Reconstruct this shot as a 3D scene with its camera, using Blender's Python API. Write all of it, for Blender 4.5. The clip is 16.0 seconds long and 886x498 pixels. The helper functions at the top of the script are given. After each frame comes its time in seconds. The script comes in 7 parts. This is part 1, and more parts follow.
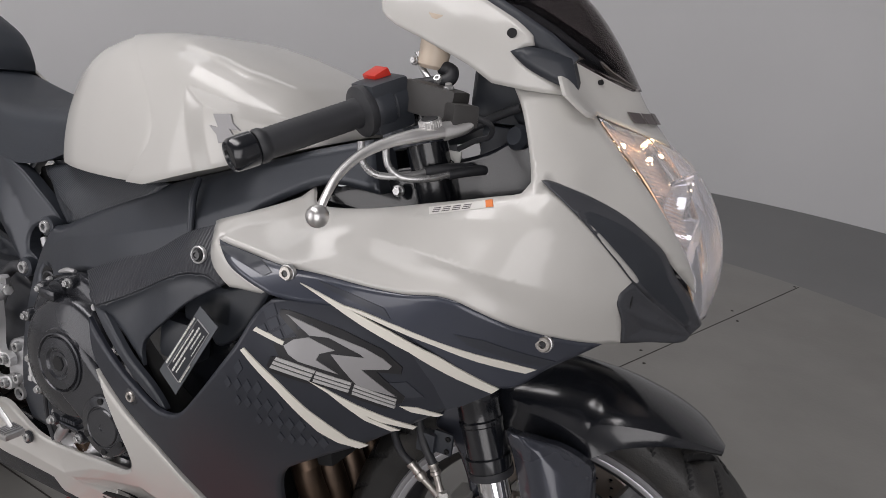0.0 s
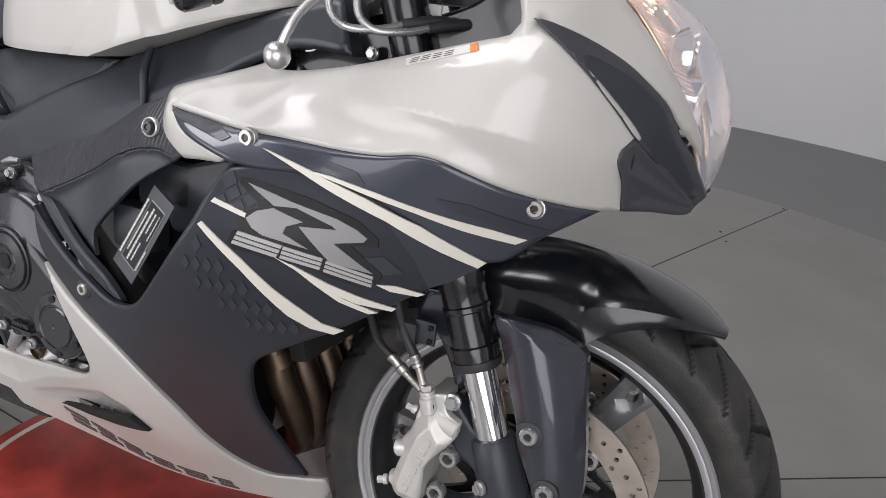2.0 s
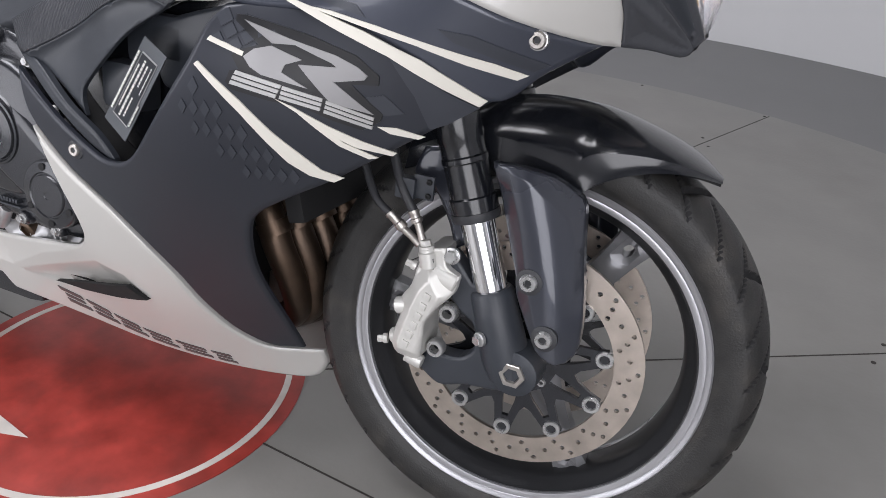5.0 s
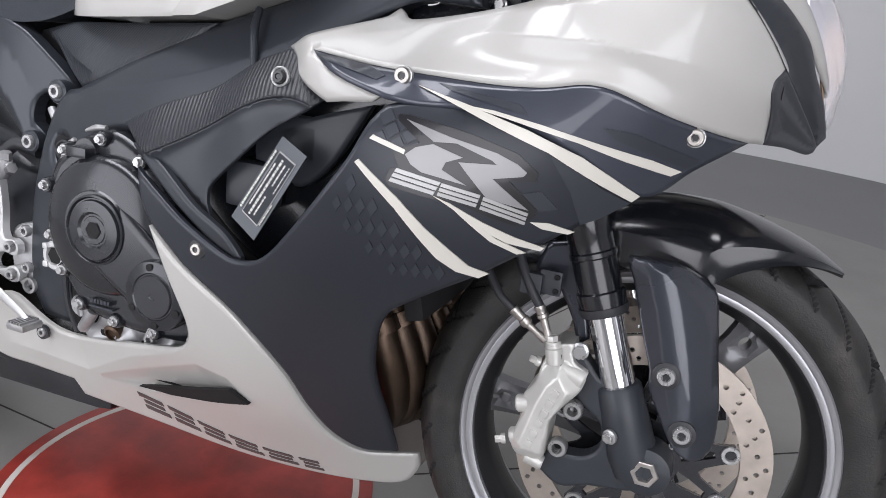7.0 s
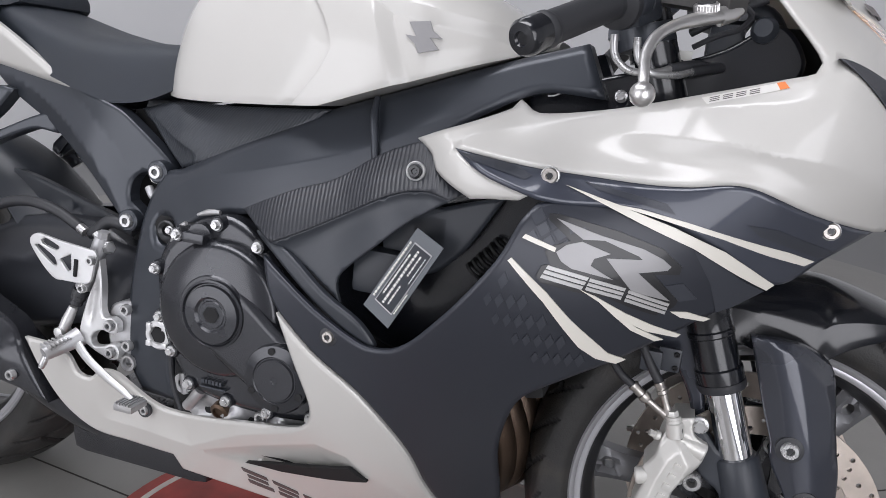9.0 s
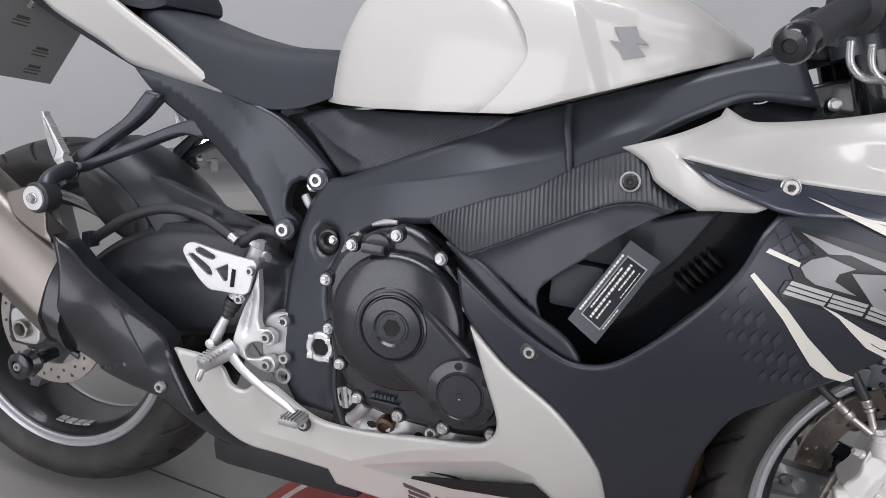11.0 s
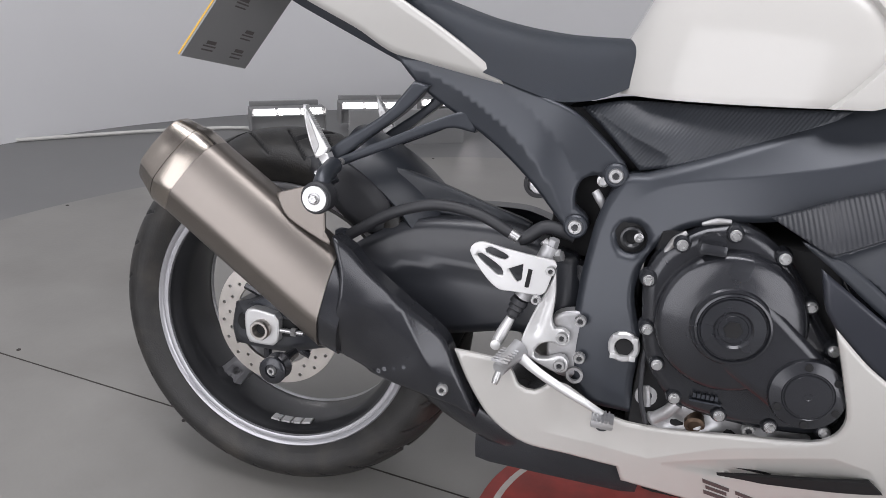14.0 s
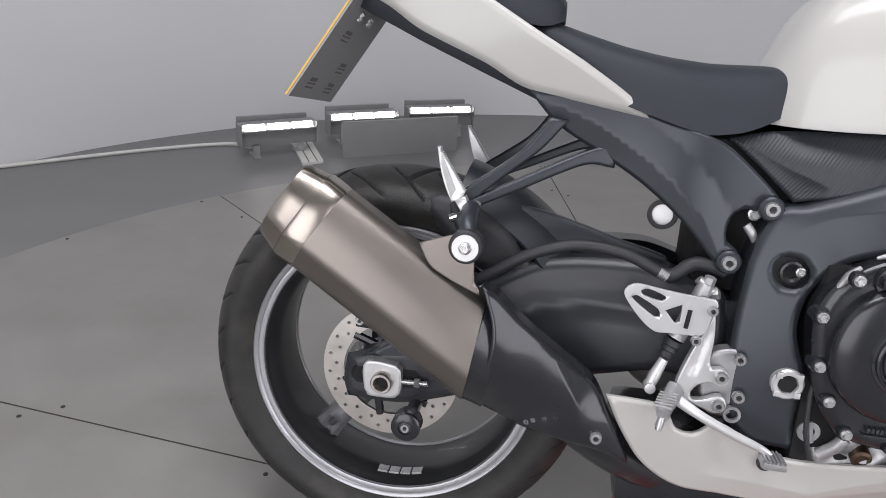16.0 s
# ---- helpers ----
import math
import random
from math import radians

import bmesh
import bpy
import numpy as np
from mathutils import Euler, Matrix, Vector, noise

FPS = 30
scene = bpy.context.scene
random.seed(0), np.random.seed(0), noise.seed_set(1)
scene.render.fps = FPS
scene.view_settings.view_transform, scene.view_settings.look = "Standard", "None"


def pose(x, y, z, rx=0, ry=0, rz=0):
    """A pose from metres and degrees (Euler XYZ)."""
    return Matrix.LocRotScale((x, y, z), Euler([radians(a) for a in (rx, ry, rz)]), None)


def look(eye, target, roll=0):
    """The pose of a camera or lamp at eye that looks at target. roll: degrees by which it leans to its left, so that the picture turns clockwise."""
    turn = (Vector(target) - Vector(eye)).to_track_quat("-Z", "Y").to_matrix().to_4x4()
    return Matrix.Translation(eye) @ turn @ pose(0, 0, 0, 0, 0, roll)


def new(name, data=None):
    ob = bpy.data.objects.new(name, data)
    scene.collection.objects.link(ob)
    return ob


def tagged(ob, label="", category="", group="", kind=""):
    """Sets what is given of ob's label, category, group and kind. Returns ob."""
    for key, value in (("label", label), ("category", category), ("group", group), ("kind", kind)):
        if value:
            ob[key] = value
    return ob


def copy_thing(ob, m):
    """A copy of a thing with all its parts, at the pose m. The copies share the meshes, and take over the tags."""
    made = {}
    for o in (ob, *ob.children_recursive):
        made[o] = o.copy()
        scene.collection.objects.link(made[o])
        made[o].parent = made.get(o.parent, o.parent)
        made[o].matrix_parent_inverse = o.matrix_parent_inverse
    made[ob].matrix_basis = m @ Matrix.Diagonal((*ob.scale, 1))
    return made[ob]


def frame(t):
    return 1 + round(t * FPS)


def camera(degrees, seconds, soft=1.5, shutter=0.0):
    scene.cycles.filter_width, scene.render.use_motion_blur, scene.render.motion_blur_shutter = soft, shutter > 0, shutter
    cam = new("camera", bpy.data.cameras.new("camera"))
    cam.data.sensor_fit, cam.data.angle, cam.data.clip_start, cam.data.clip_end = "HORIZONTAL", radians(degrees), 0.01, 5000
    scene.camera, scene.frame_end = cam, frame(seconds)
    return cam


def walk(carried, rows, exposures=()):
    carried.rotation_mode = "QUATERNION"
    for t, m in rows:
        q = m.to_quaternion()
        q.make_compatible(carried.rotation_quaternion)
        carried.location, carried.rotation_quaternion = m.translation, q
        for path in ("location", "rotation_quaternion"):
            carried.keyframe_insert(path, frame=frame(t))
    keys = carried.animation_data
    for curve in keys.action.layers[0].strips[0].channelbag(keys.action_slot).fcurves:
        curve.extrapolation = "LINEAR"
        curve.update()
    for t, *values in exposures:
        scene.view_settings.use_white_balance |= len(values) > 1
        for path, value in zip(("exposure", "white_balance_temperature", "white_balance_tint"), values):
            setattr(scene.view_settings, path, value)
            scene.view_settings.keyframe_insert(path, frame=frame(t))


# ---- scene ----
cam = camera(61.1, 16.0, soft=0.8)
METRES, EX, EY, EYE, TILT, LEAN, TURN = 1.648, 1.5839, -0.7698, 1.0769, -20.839, -3.239, 27.234
ROWS = [
    (0.0, 0.0, 0.0, 0.0, -0.0, 0.0, 0.0),
    (0.5, -0.0003, 0.0096, -0.0119, -0.23, -0.65, -0.01),
    (1.0, -0.0017, 0.0265, -0.0234, -0.58, -1.48, 0.21),
    (1.5, -0.0013, 0.0396, -0.0368, -1.03, -2.69, 0.52),
    (2.0, 0.001, 0.0487, -0.0522, -1.35, -4.01, 0.54),
    (2.5, 0.0016, 0.0503, -0.066, -2.05, -5.82, 0.92),
    (3.0, 0.0036, 0.0474, -0.0763, -2.79, -7.74, 1.29),
    (3.5, 0.0009, 0.0437, -0.0891, -3.04, -9.43, 1.35),
    (3.7, 0.0008, 0.0425, -0.0950, -3.01, -9.90, 1.37),
    (5.8, -0.0531, 0.0487, -0.1211, -3.65, -5.15, 0.65),
    (6.0, -0.0708, 0.0526, -0.1233, -3.98, -3.71, 0.69),
    (6.5, -0.1029, 0.0569, -0.1186, -5.05, -1.71, 1.05),
    (7.0, -0.1333, 0.053, -0.1121, -6.35, -1.03, 1.75),
    (7.5, -0.1623, 0.0492, -0.1004, -7.27, -0.21, 2.4),
    (8.0, -0.1861, 0.0511, -0.0884, -7.89, 0.05, 2.73),
    (8.2, -0.1937, 0.0529, -0.0816, -7.81, -0.15, 2.84),
    (10.3, -0.3291, 0.0505, -0.0371, -9.47, 0.61, 3.18),
    (10.5, -0.3368, 0.0664, -0.044, -8.63, 0.77, 2.89),
    (11.0, -0.3754, 0.0869, -0.0433, -8.12, 0.13, 2.88),
    (11.5, -0.4106, 0.1007, -0.0412, -8.13, -0.59, 3.26),
    (12.0, -0.4549, 0.1158, -0.0397, -8.39, -1.38, 3.32),
    (12.5, -0.5096, 0.1298, -0.0334, -8.75, -1.96, 3.21),
    (13.0, -0.5602, 0.1404, -0.0178, -9.26, -2.53, 3.25),
    (13.5, -0.6129, 0.1482, -0.0052, -10.19, -2.91, 3.56),
    (14.0, -0.6505, 0.1518, 0.0072, -11.22, -3.29, 3.92),
    (14.5, -0.6781, 0.1579, 0.0069, -12.05, -3.17, 4.27),
    (15.0, -0.7167, 0.1843, 0.0119, -12.81, -3.04, 4.9),
    (15.5, -0.7616, 0.2009, 0.0379, -13.98, -3.33, 5.95),
    (16.0, -0.8071, 0.2268, 0.0629, -16.15, -4.08, 6.43),
]
walk(cam, [(t, pose(EX, EY, EYE, TILT, LEAN, TURN) @ pose(METRES * x, METRES * y, METRES * z, 90 + pitch, roll, yaw)) for t, x, y, z, yaw, pitch, roll in ROWS],
     exposures=[(0.0, -0.14, 6660, 13), (1.0, -0.04, 6640, 13), (2.0, 0.28, 6550, 13), (3.5, 0.52, 6450, 13), (7.0, 0.4, 6300, 13), (10.5, 0.25, 6340, 13), (13.0, 0.31, 6400, 13), (16.0, 0.25, 6420, 13)])

# ---- world, lights, exposure ----
world = bpy.data.worlds.new("world")
scene.world = world
world.use_nodes = True
world.node_tree.nodes["Background"].inputs[0].default_value = (0.8, 0.83, 0.9, 1)
world.node_tree.nodes["Background"].inputs[1].default_value = 0.25


def area_lamp(name, eye, target, sx, sy, watts, color=(1, 1, 1)):
    d = bpy.data.lights.new(name, "AREA")
    d.shape, d.size, d.size_y, d.energy, d.color = "RECTANGLE", sx, sy, watts, color
    ob = new(name, d)
    ob.matrix_world = look(eye, target)
    return ob


# ceiling lamps over the turntable and the tall bright windows on the open side of the studio, behind the camera
area_lamp("ceiling_lamp", (0.1, -0.7, 3.25), (0.3, -0.2, 0.4), 3.0, 0.8, 50, (0.99, 0.99, 1.0))
area_lamp("ceiling_lamp", (-0.6, 1.3, 3.25), (-0.5, 1.2, 0.0), 2.6, 0.7, 12, (0.97, 0.985, 1.0))
for angle, watts in ((-28, 24), (30, 27)):
    ex, ey = 0.86 + 2.8 * math.sin(radians(angle)), 0.32 - 2.8 * math.cos(radians(angle))
    area_lamp("window_lamp", (ex, ey, 1.08), (0.75, 0.1, 0.6), 1.7, 2.0, watts, (0.985, 0.985, 1.0))


# ---- materials ----
def material(name, color, rough=0.5, metal=0.0, coat=0.0, grain=0.06, scale=18.0, bump=0.05, fine=400.0, spec=0.5,
             coat_rough=0.05, dirt=0.0, dirt_color=(0.2, 0.18, 0.15), flake=0.0):
    """A surface with soft large-scale tone, fine relief and uneven gloss."""
    m = bpy.data.materials.new(name)
    m.use_nodes = True
    n, l = m.node_tree.nodes, m.node_tree.links
    b = n["Principled BSDF"]
    co = n.new("ShaderNodeTexCoord")
    big = n.new("ShaderNodeTexNoise")
    big.inputs["Scale"].default_value, big.inputs["Detail"].default_value = scale, 5
    l.new(co.outputs["Object"], big.inputs["Vector"])
    tiny = n.new("ShaderNodeTexNoise")
    tiny.inputs["Scale"].default_value, tiny.inputs["Detail"].default_value = fine, 3
    l.new(co.outputs["Object"], tiny.inputs["Vector"])
    ramp = n.new("ShaderNodeMapRange")
    ramp.inputs["From Min"].default_value, ramp.inputs["From Max"].default_value = 0.3, 0.7
    ramp.inputs["To Min"].default_value, ramp.inputs["To Max"].default_value = 1 - grain, 1 + grain
    l.new(big.outputs["Fac"], ramp.inputs["Value"])
    mul = n.new("ShaderNodeMix")
    mul.data_type, mul.blend_type = "RGBA", "MULTIPLY"
    mul.inputs["Factor"].default_value = 1
    mul.inputs["A"].default_value = (*color, 1)
    l.new(ramp.outputs["Result"], mul.inputs["B"])
    out = mul.outputs["Result"]
    if dirt:
        sp = n.new("ShaderNodeTexNoise")
        sp.inputs["Scale"].default_value, sp.inputs["Detail"].default_value = scale * 0.6, 9
        l.new(co.outputs["Object"], sp.inputs["Vector"])
        dr = n.new("ShaderNodeMapRange")
        dr.inputs["From Min"].default_value, dr.inputs["From Max"].default_value = 0.5, 0.72
        dr.inputs["To Max"].default_value = dirt
        l.new(sp.outputs["Fac"], dr.inputs["Value"])
        dm = n.new("ShaderNodeMix")
        dm.data_type = "RGBA"
        dm.inputs["B"].default_value = (*dirt_color, 1)
        l.new(dr.outputs["Result"], dm.inputs["Factor"])
        l.new(out, dm.inputs["A"])
        out = dm.outputs["Result"]
    l.new(out, b.inputs["Base Color"])
    rr = n.new("ShaderNodeMapRange")
    rr.inputs["To Min"].default_value, rr.inputs["To Max"].default_value = max(0.02, rough * 0.82), min(1, rough * 1.18)
    l.new(big.outputs["Fac"], rr.inputs["Value"])
    l.new(rr.outputs["Result"], b.inputs["Roughness"])
    b.inputs["Metallic"].default_value = metal
    b.inputs["Coat Weight"].default_value = coat
    b.inputs["Coat Roughness"].default_value = coat_rough
    b.inputs["Specular IOR Level"].default_value = spec
    if bump:
        bp = n.new("ShaderNodeBump")
        bp.inputs["Strength"].default_value, bp.inputs["Distance"].default_value = bump, 0.001
        l.new(tiny.outputs["Fac"], bp.inputs["Height"])
        l.new(bp.outputs["Normal"], b.inputs["Normal"])
    return m


def ribbed(m, angle, pitch, depth=0.6, every=0.0):
    """Adds parallel ribs, turned by angle degrees in the side view, to a material's relief."""
    n, l = m.node_tree.nodes, m.node_tree.links
    co = n.new("ShaderNodeTexCoord")
    mp = n.new("ShaderNodeMapping")
    mp.inputs["Rotation"].default_value = (0, radians(angle), 0)
    l.new(co.outputs["Object"], mp.inputs["Vector"])
    w = n.new("ShaderNodeTexWave")
    w.wave_type, w.bands_direction, w.wave_profile = "BANDS", "X", "SIN"
    w.inputs["Scale"].default_value = 0.314 / pitch
    l.new(mp.outputs["Vector"], w.inputs["Vector"])
    bp = n.new("ShaderNodeBump")
    bp.inputs["Strength"].default_value, bp.inputs["Distance"].default_value = depth, 0.0015
    l.new(w.outputs["Fac"], bp.inputs["Height"])
    old = [k for k in l if k.to_socket == n["Principled BSDF"].inputs["Normal"]]
    if old:
        l.new(old[0].from_socket, bp.inputs["Normal"])
    l.new(bp.outputs["Normal"], n["Principled BSDF"].inputs["Normal"])
    return m


def glass(name, color, rough=0.02, ior=1.45, clear=1.0):
    m = bpy.data.materials.new(name)
    m.use_nodes = True
    b = m.node_tree.nodes["Principled BSDF"]
    b.inputs["Base Color"].default_value = (*color, 1)
    b.inputs["Transmission Weight"].default_value = clear
    b.inputs["Roughness"].default_value, b.inputs["IOR"].default_value = rough, ior
    return m


def glow(name, color, strength):
    m = bpy.data.materials.new(name)
    m.use_nodes = True
    b = m.node_tree.nodes["Principled BSDF"]
    b.inputs["Base Color"].default_value = (*color, 1)
    b.inputs["Emission Color"].default_value = (*color, 1)
    b.inputs["Emission Strength"].default_value = strength
    return m


M = dict(
    white=material("pearl white paint", (0.525, 0.513, 0.488), 0.4, 0, 0.7, 0.012, 6, 0.01, 700, coat_rough=0.1),
    graphite=material("graphite metallic paint", (0.046, 0.052, 0.072), 0.34, 0.25, 0.7, 0.04, 10, 0.02, 900, coat_rough=0.06),
    matte=material("matte black paint", (0.028, 0.03, 0.036), 0.36, 0.1, 0.2, 0.08, 8, 0.06, 900, coat_rough=0.22),
    lower=material("dark blue grey paint", (0.027, 0.03, 0.04), 0.4, 0.25, 0.15, 0.05, 8, 0.04, 900, coat_rough=0.22),
    darkgloss=material("gloss dark blue paint", (0.04, 0.044, 0.058), 0.28, 0.4, 0.8, 0.06, 8, 0.01, 900, coat_rough=0.03),
    spoke=material("cast grey wheel paint", (0.2, 0.2, 0.21), 0.34, 0.4, 0.2, 0.08, 16, 0.08, 700),
    gloss=material("gloss black paint", (0.008, 0.009, 0.012), 0.22, 0, 0.5, 0.05, 8, 0.005, 500, coat_rough=0.09),
    frame=material("satin black frame paint", (0.037, 0.042, 0.052), 0.38, 0.35, 0.25, 0.05, 9, 0.08, 700, coat_rough=0.28),
    plastic=material("black moulded plastic", (0.029, 0.033, 0.041), 0.4, 0, 0, 0.1, 14, 0.16, 1300),
    beak=material("dark grey moulded plastic", (0.05, 0.052, 0.06), 0.48, 0, 0, 0.08, 14, 0.16, 1300),
    engine=material("satin black engine paint", (0.027, 0.0285, 0.034), 0.26, 0.4, 0.5, 0.08, 14, 0.06, 600, coat_rough=0.14),
    casting=material("raw cast aluminium", (0.46, 0.46, 0.47), 0.4, 0.6, 0, 0.18, 30, 0.4, 500, dirt=0.5),
    silver=material("silver anodised alloy", (0.66, 0.66, 0.66), 0.34, 0.55, 0, 0.06, 22, 0.12, 800),
    rimface=material("machined rim lip", (0.42, 0.42, 0.44), 0.3, 0.6, 0, 0.03, 22, 0.05, 600),
    rim=material("charcoal rim paint", (0.035, 0.036, 0.039), 0.36, 0.4, 0.3, 0.1, 16, 0.08, 700),
    chrome=material("polished chrome", (0.85, 0.85, 0.87), 0.06, 1, 0, 0.03, 20, 0.0, 300),
    steel=material("brushed steel", (0.52, 0.49, 0.46), 0.32, 0.95, 0, 0.1, 26, 0.2, 900),
    bolt=material("zinc bolt", (0.5, 0.5, 0.5), 0.28, 0.75, 0, 0.1, 60, 0.1, 900),
    titan=material("brushed titanium", (0.25, 0.225, 0.205), 0.4, 0.95, 0, 0.07, 10, 0.12, 900),
    disc=material("worn brake disc steel", (0.5, 0.44, 0.39), 0.36, 0.9, 0, 0.12, 40, 0.2, 900),
    header=material("heat-browned header steel", (0.115, 0.08, 0.058), 0.42, 0.9, 0, 0.35, 14, 0.3, 300, dirt=0.6, dirt_color=(0.04, 0.034, 0.03)),
    tyre=material("tyre rubber", (0.019, 0.0185, 0.018), 0.5, 0, 0, 0.35, 30, 0.6, 420, dirt=0.7, dirt_color=(0.05, 0.044, 0.038)),
    rubber=material("black rubber", (0.028, 0.029, 0.033), 0.5, 0, 0, 0.1, 30, 0.15, 700),
    seat=material("seat vinyl", (0.02, 0.025, 0.034), 0.52, 0, 0, 0.12, 12, 0.5, 1500),
    floor=material("grey turntable paint", (0.238, 0.231, 0.218), 0.42, 0, 0, 0.09, 5, 0.35, 90, dirt=0.3, dirt_color=(0.15, 0.14, 0.127)),
    outer=material("dark grey floor paint", (0.18, 0.18, 0.18), 0.42, 0, 0, 0.08, 3.0, 0.2, 60, dirt=0.2, dirt_color=(0.125, 0.125, 0.125)),
    wall=material("white studio wall paint", (0.74, 0.74, 0.75), 0.75, 0, 0, 0.025, 1.4, 0.06, 120),
    # for the unseen wall only; greyer than the white one to give reflections contrast
    backwall=material("grey wall paint", (0.42, 0.42, 0.43), 0.8, 0, 0, 0.05, 1.4, 0.06, 120),
    ceiling=material("grey ceiling paint", (0.28, 0.28, 0.29), 0.8, 0, 0, 0.04, 1.4, 0.06, 120),
    red=material("worn red floor print", (0.33, 0.04, 0.03), 0.4, 0, 0.05, 0.3, 16, 0.3, 70, dirt=0.75, dirt_color=(0.17, 0.03, 0.024)),
    ring=material("worn off-white print", (0.6, 0.56, 0.52), 0.5, 0, 0, 0.15, 14, 0.2, 80, dirt=0.5, dirt_color=(0.35, 0.2, 0.17)),
    seam=material("dark floor joint", (0.035, 0.03, 0.027), 0.8, 0, 0, 0.2, 30, 0.2, 100),
    stripe=material("cream stripe paint", (0.72, 0.69, 0.62), 0.3, 0, 0.4, 0.02, 8, 0.02, 600),
    emblem=material("silver emblem paint", (0.3, 0.295, 0.3), 0.38, 0.3, 0.3, 0.04, 10, 0.03, 600),
    emblem_edge=material("black emblem edge", (0.01, 0.01, 0.012), 0.3, 0, 0.3, 0.04, 10, 0.03, 600),
    check=material("grey check paint", (0.043, 0.047, 0.059), 0.38, 0.25, 0.2, 0.05, 10, 0.05, 800),
    ink=material("dark grey lettering ink", (0.09, 0.075, 0.075), 0.4, 0, 0.2, 0.05, 10, 0.03, 600),
    switch=material("red switch plastic", (0.62, 0.03, 0.015), 0.35, 0, 0, 0.04, 20, 0.05, 500),
    labelp=material("dark foil label", (0.075, 0.08, 0.087), 0.34, 0.8, 0, 0.05, 20, 0.05, 500),
    paper=material("pale label paper", (0.66, 0.65, 0.62), 0.5, 0, 0, 0.04, 20, 0.05, 500),
    orange=material("orange label print", (0.75, 0.2, 0.04), 0.5, 0, 0, 0.04, 20, 0.05, 500),
    amber=material("pale amber reservoir plastic", (0.6, 0.5, 0.4), 0.4, 0, 0.1, 0.06, 30, 0.05, 500),
    # near-black: deep shade put into colour for hollows and grooves; also small dark parts
    dark=material("near-black of shaded hollows and dark parts", (0.008, 0.008, 0.009), 0.8, 0, 0, 0.1, 20, 0.1, 300),
    plate=material("grey plate backing", (0.27, 0.27, 0.27), 0.45, 0.1, 0, 0.05, 8, 0.05, 300),
    yellow=material("yellow plate edge", (0.72, 0.42, 0.06), 0.4, 0, 0, 0.04, 20, 0.05, 500),
    polish=material("polished stainless steel", (0.4, 0.36, 0.32), 0.25, 1, 0, 0.06, 12, 0.08, 600),
    caliper=material("cast caliper alloy", (0.62, 0.61, 0.58), 0.36, 0.35, 0, 0.06, 30, 0.15, 900),
    cylinder=material("worn grey cast paint", (0.05, 0.048, 0.047), 0.5, 0.2, 0, 0.12, 30, 0.15, 900),
    reflector=material("dim satin reflector", (0.5, 0.48, 0.46), 0.16, 1, 0, 0.05, 20, 0.02, 300),
    # the orange tint paints the bulbs' warm light on the reflector parts
    warm_glow=material("reflector tinted with painted warm bulb light", (0.85, 0.6, 0.42), 0.2, 0.8, 0, 0.05, 20, 0.02, 300),
    lever=material("polished lever alloy", (0.66, 0.65, 0.64), 0.33, 0.9, 0, 0.06, 30, 0.08, 900),
    silver_print=material("pale silver print", (0.46, 0.455, 0.45), 0.36, 0.3, 0.3, 0.04, 10, 0.03, 600),
    foil=material("printed foil", (0.022, 0.024, 0.028), 0.32, 0.8, 0, 0.05, 20, 0.05, 500),
    lens=glass("clear headlight lens", (0.93, 0.93, 0.97), 0.0, 1.22, 0.86),
    screen=glass("smoked windscreen", (0.3, 0.28, 0.28), 0.0, 1.1),
    bulb=glow("warm bulb", (1.0, 0.72, 0.42), 45),
    led=glow("white lamp", (1.0, 0.98, 0.95), 9),
)


# ---- mesh helpers ----
def part(name, bm, mat, parent, label="", angle=38):
    """Links a bmesh as one mesh object under a thing or a part."""
    bmesh.ops.recalc_face_normals(bm, faces=bm.faces)
    me = bpy.data.meshes.new(name)
    bm.to_mesh(me)
    bm.free()
    me.materials.append(mat)
    me.shade_smooth()
    me.set_sharp_from_angle(angle=radians(angle))
    ob = new(name, me)
    ob.parent = parent
    if label:
        tagged(ob, label)
    return ob


def thing(name, m=None, label="", category="", group="", kind=""):
    ob = new(name)
    ob.empty_display_size = 0.05
    if m is not None:
        ob.matrix_world = m
    return tagged(ob, label, category, group, kind)


def curve2(pts, closed=True, step=0.008):
    """A smooth line through points; a third number 1 makes a point a sharp corner."""
    n = len(pts)
    out = []
    sharp = [len(p) > 2 and p[2] == 1 for p in pts]
    P = [Vector((p[0], p[1])) for p in pts]
    for i in range(n if closed else n - 1):
        a, b = P[i], P[(i + 1) % n]
        pa = a if sharp[i] or (not closed and i == 0) else P[i - 1]
        j = (i + 2) % n if closed else min(i + 2, n - 1)
        pb = b if sharp[(i + 1) % n] or (not closed and i + 1 == n - 1) else P[j]
        d = (b - a).length
        ta = (b - pa) * 0.5 if pa != a else (b - a)
        tb = (pb - a) * 0.5 if pb != b else (b - a)
        if ta.length > d:
            ta *= d / ta.length
        if tb.length > d:
            tb *= d / tb.length
        k = max(1, int(d / step))
        for s in range(k):
            u = s / k
            h1, h2, h3, h4 = 2 * u**3 - 3 * u**2 + 1, u**3 - 2 * u**2 + u, -2 * u**3 + 3 * u**2, u**3 - u**2
            out.append(a * h1 + ta * h2 + b * h3 + tb * h4)
    if not closed:
        out.append(P[-1])
    return out


def inside(p, poly):
    r, j = False, len(poly) - 1
    for i in range(len(poly)):
        a, b = poly[i], poly[j]
        if (a[1] > p[1]) != (b[1] > p[1]) and p[0] < (b[0] - a[0]) * (p[1] - a[1]) / (b[1] - a[1]) + a[0]:
            r = not r
        j = i
    return r


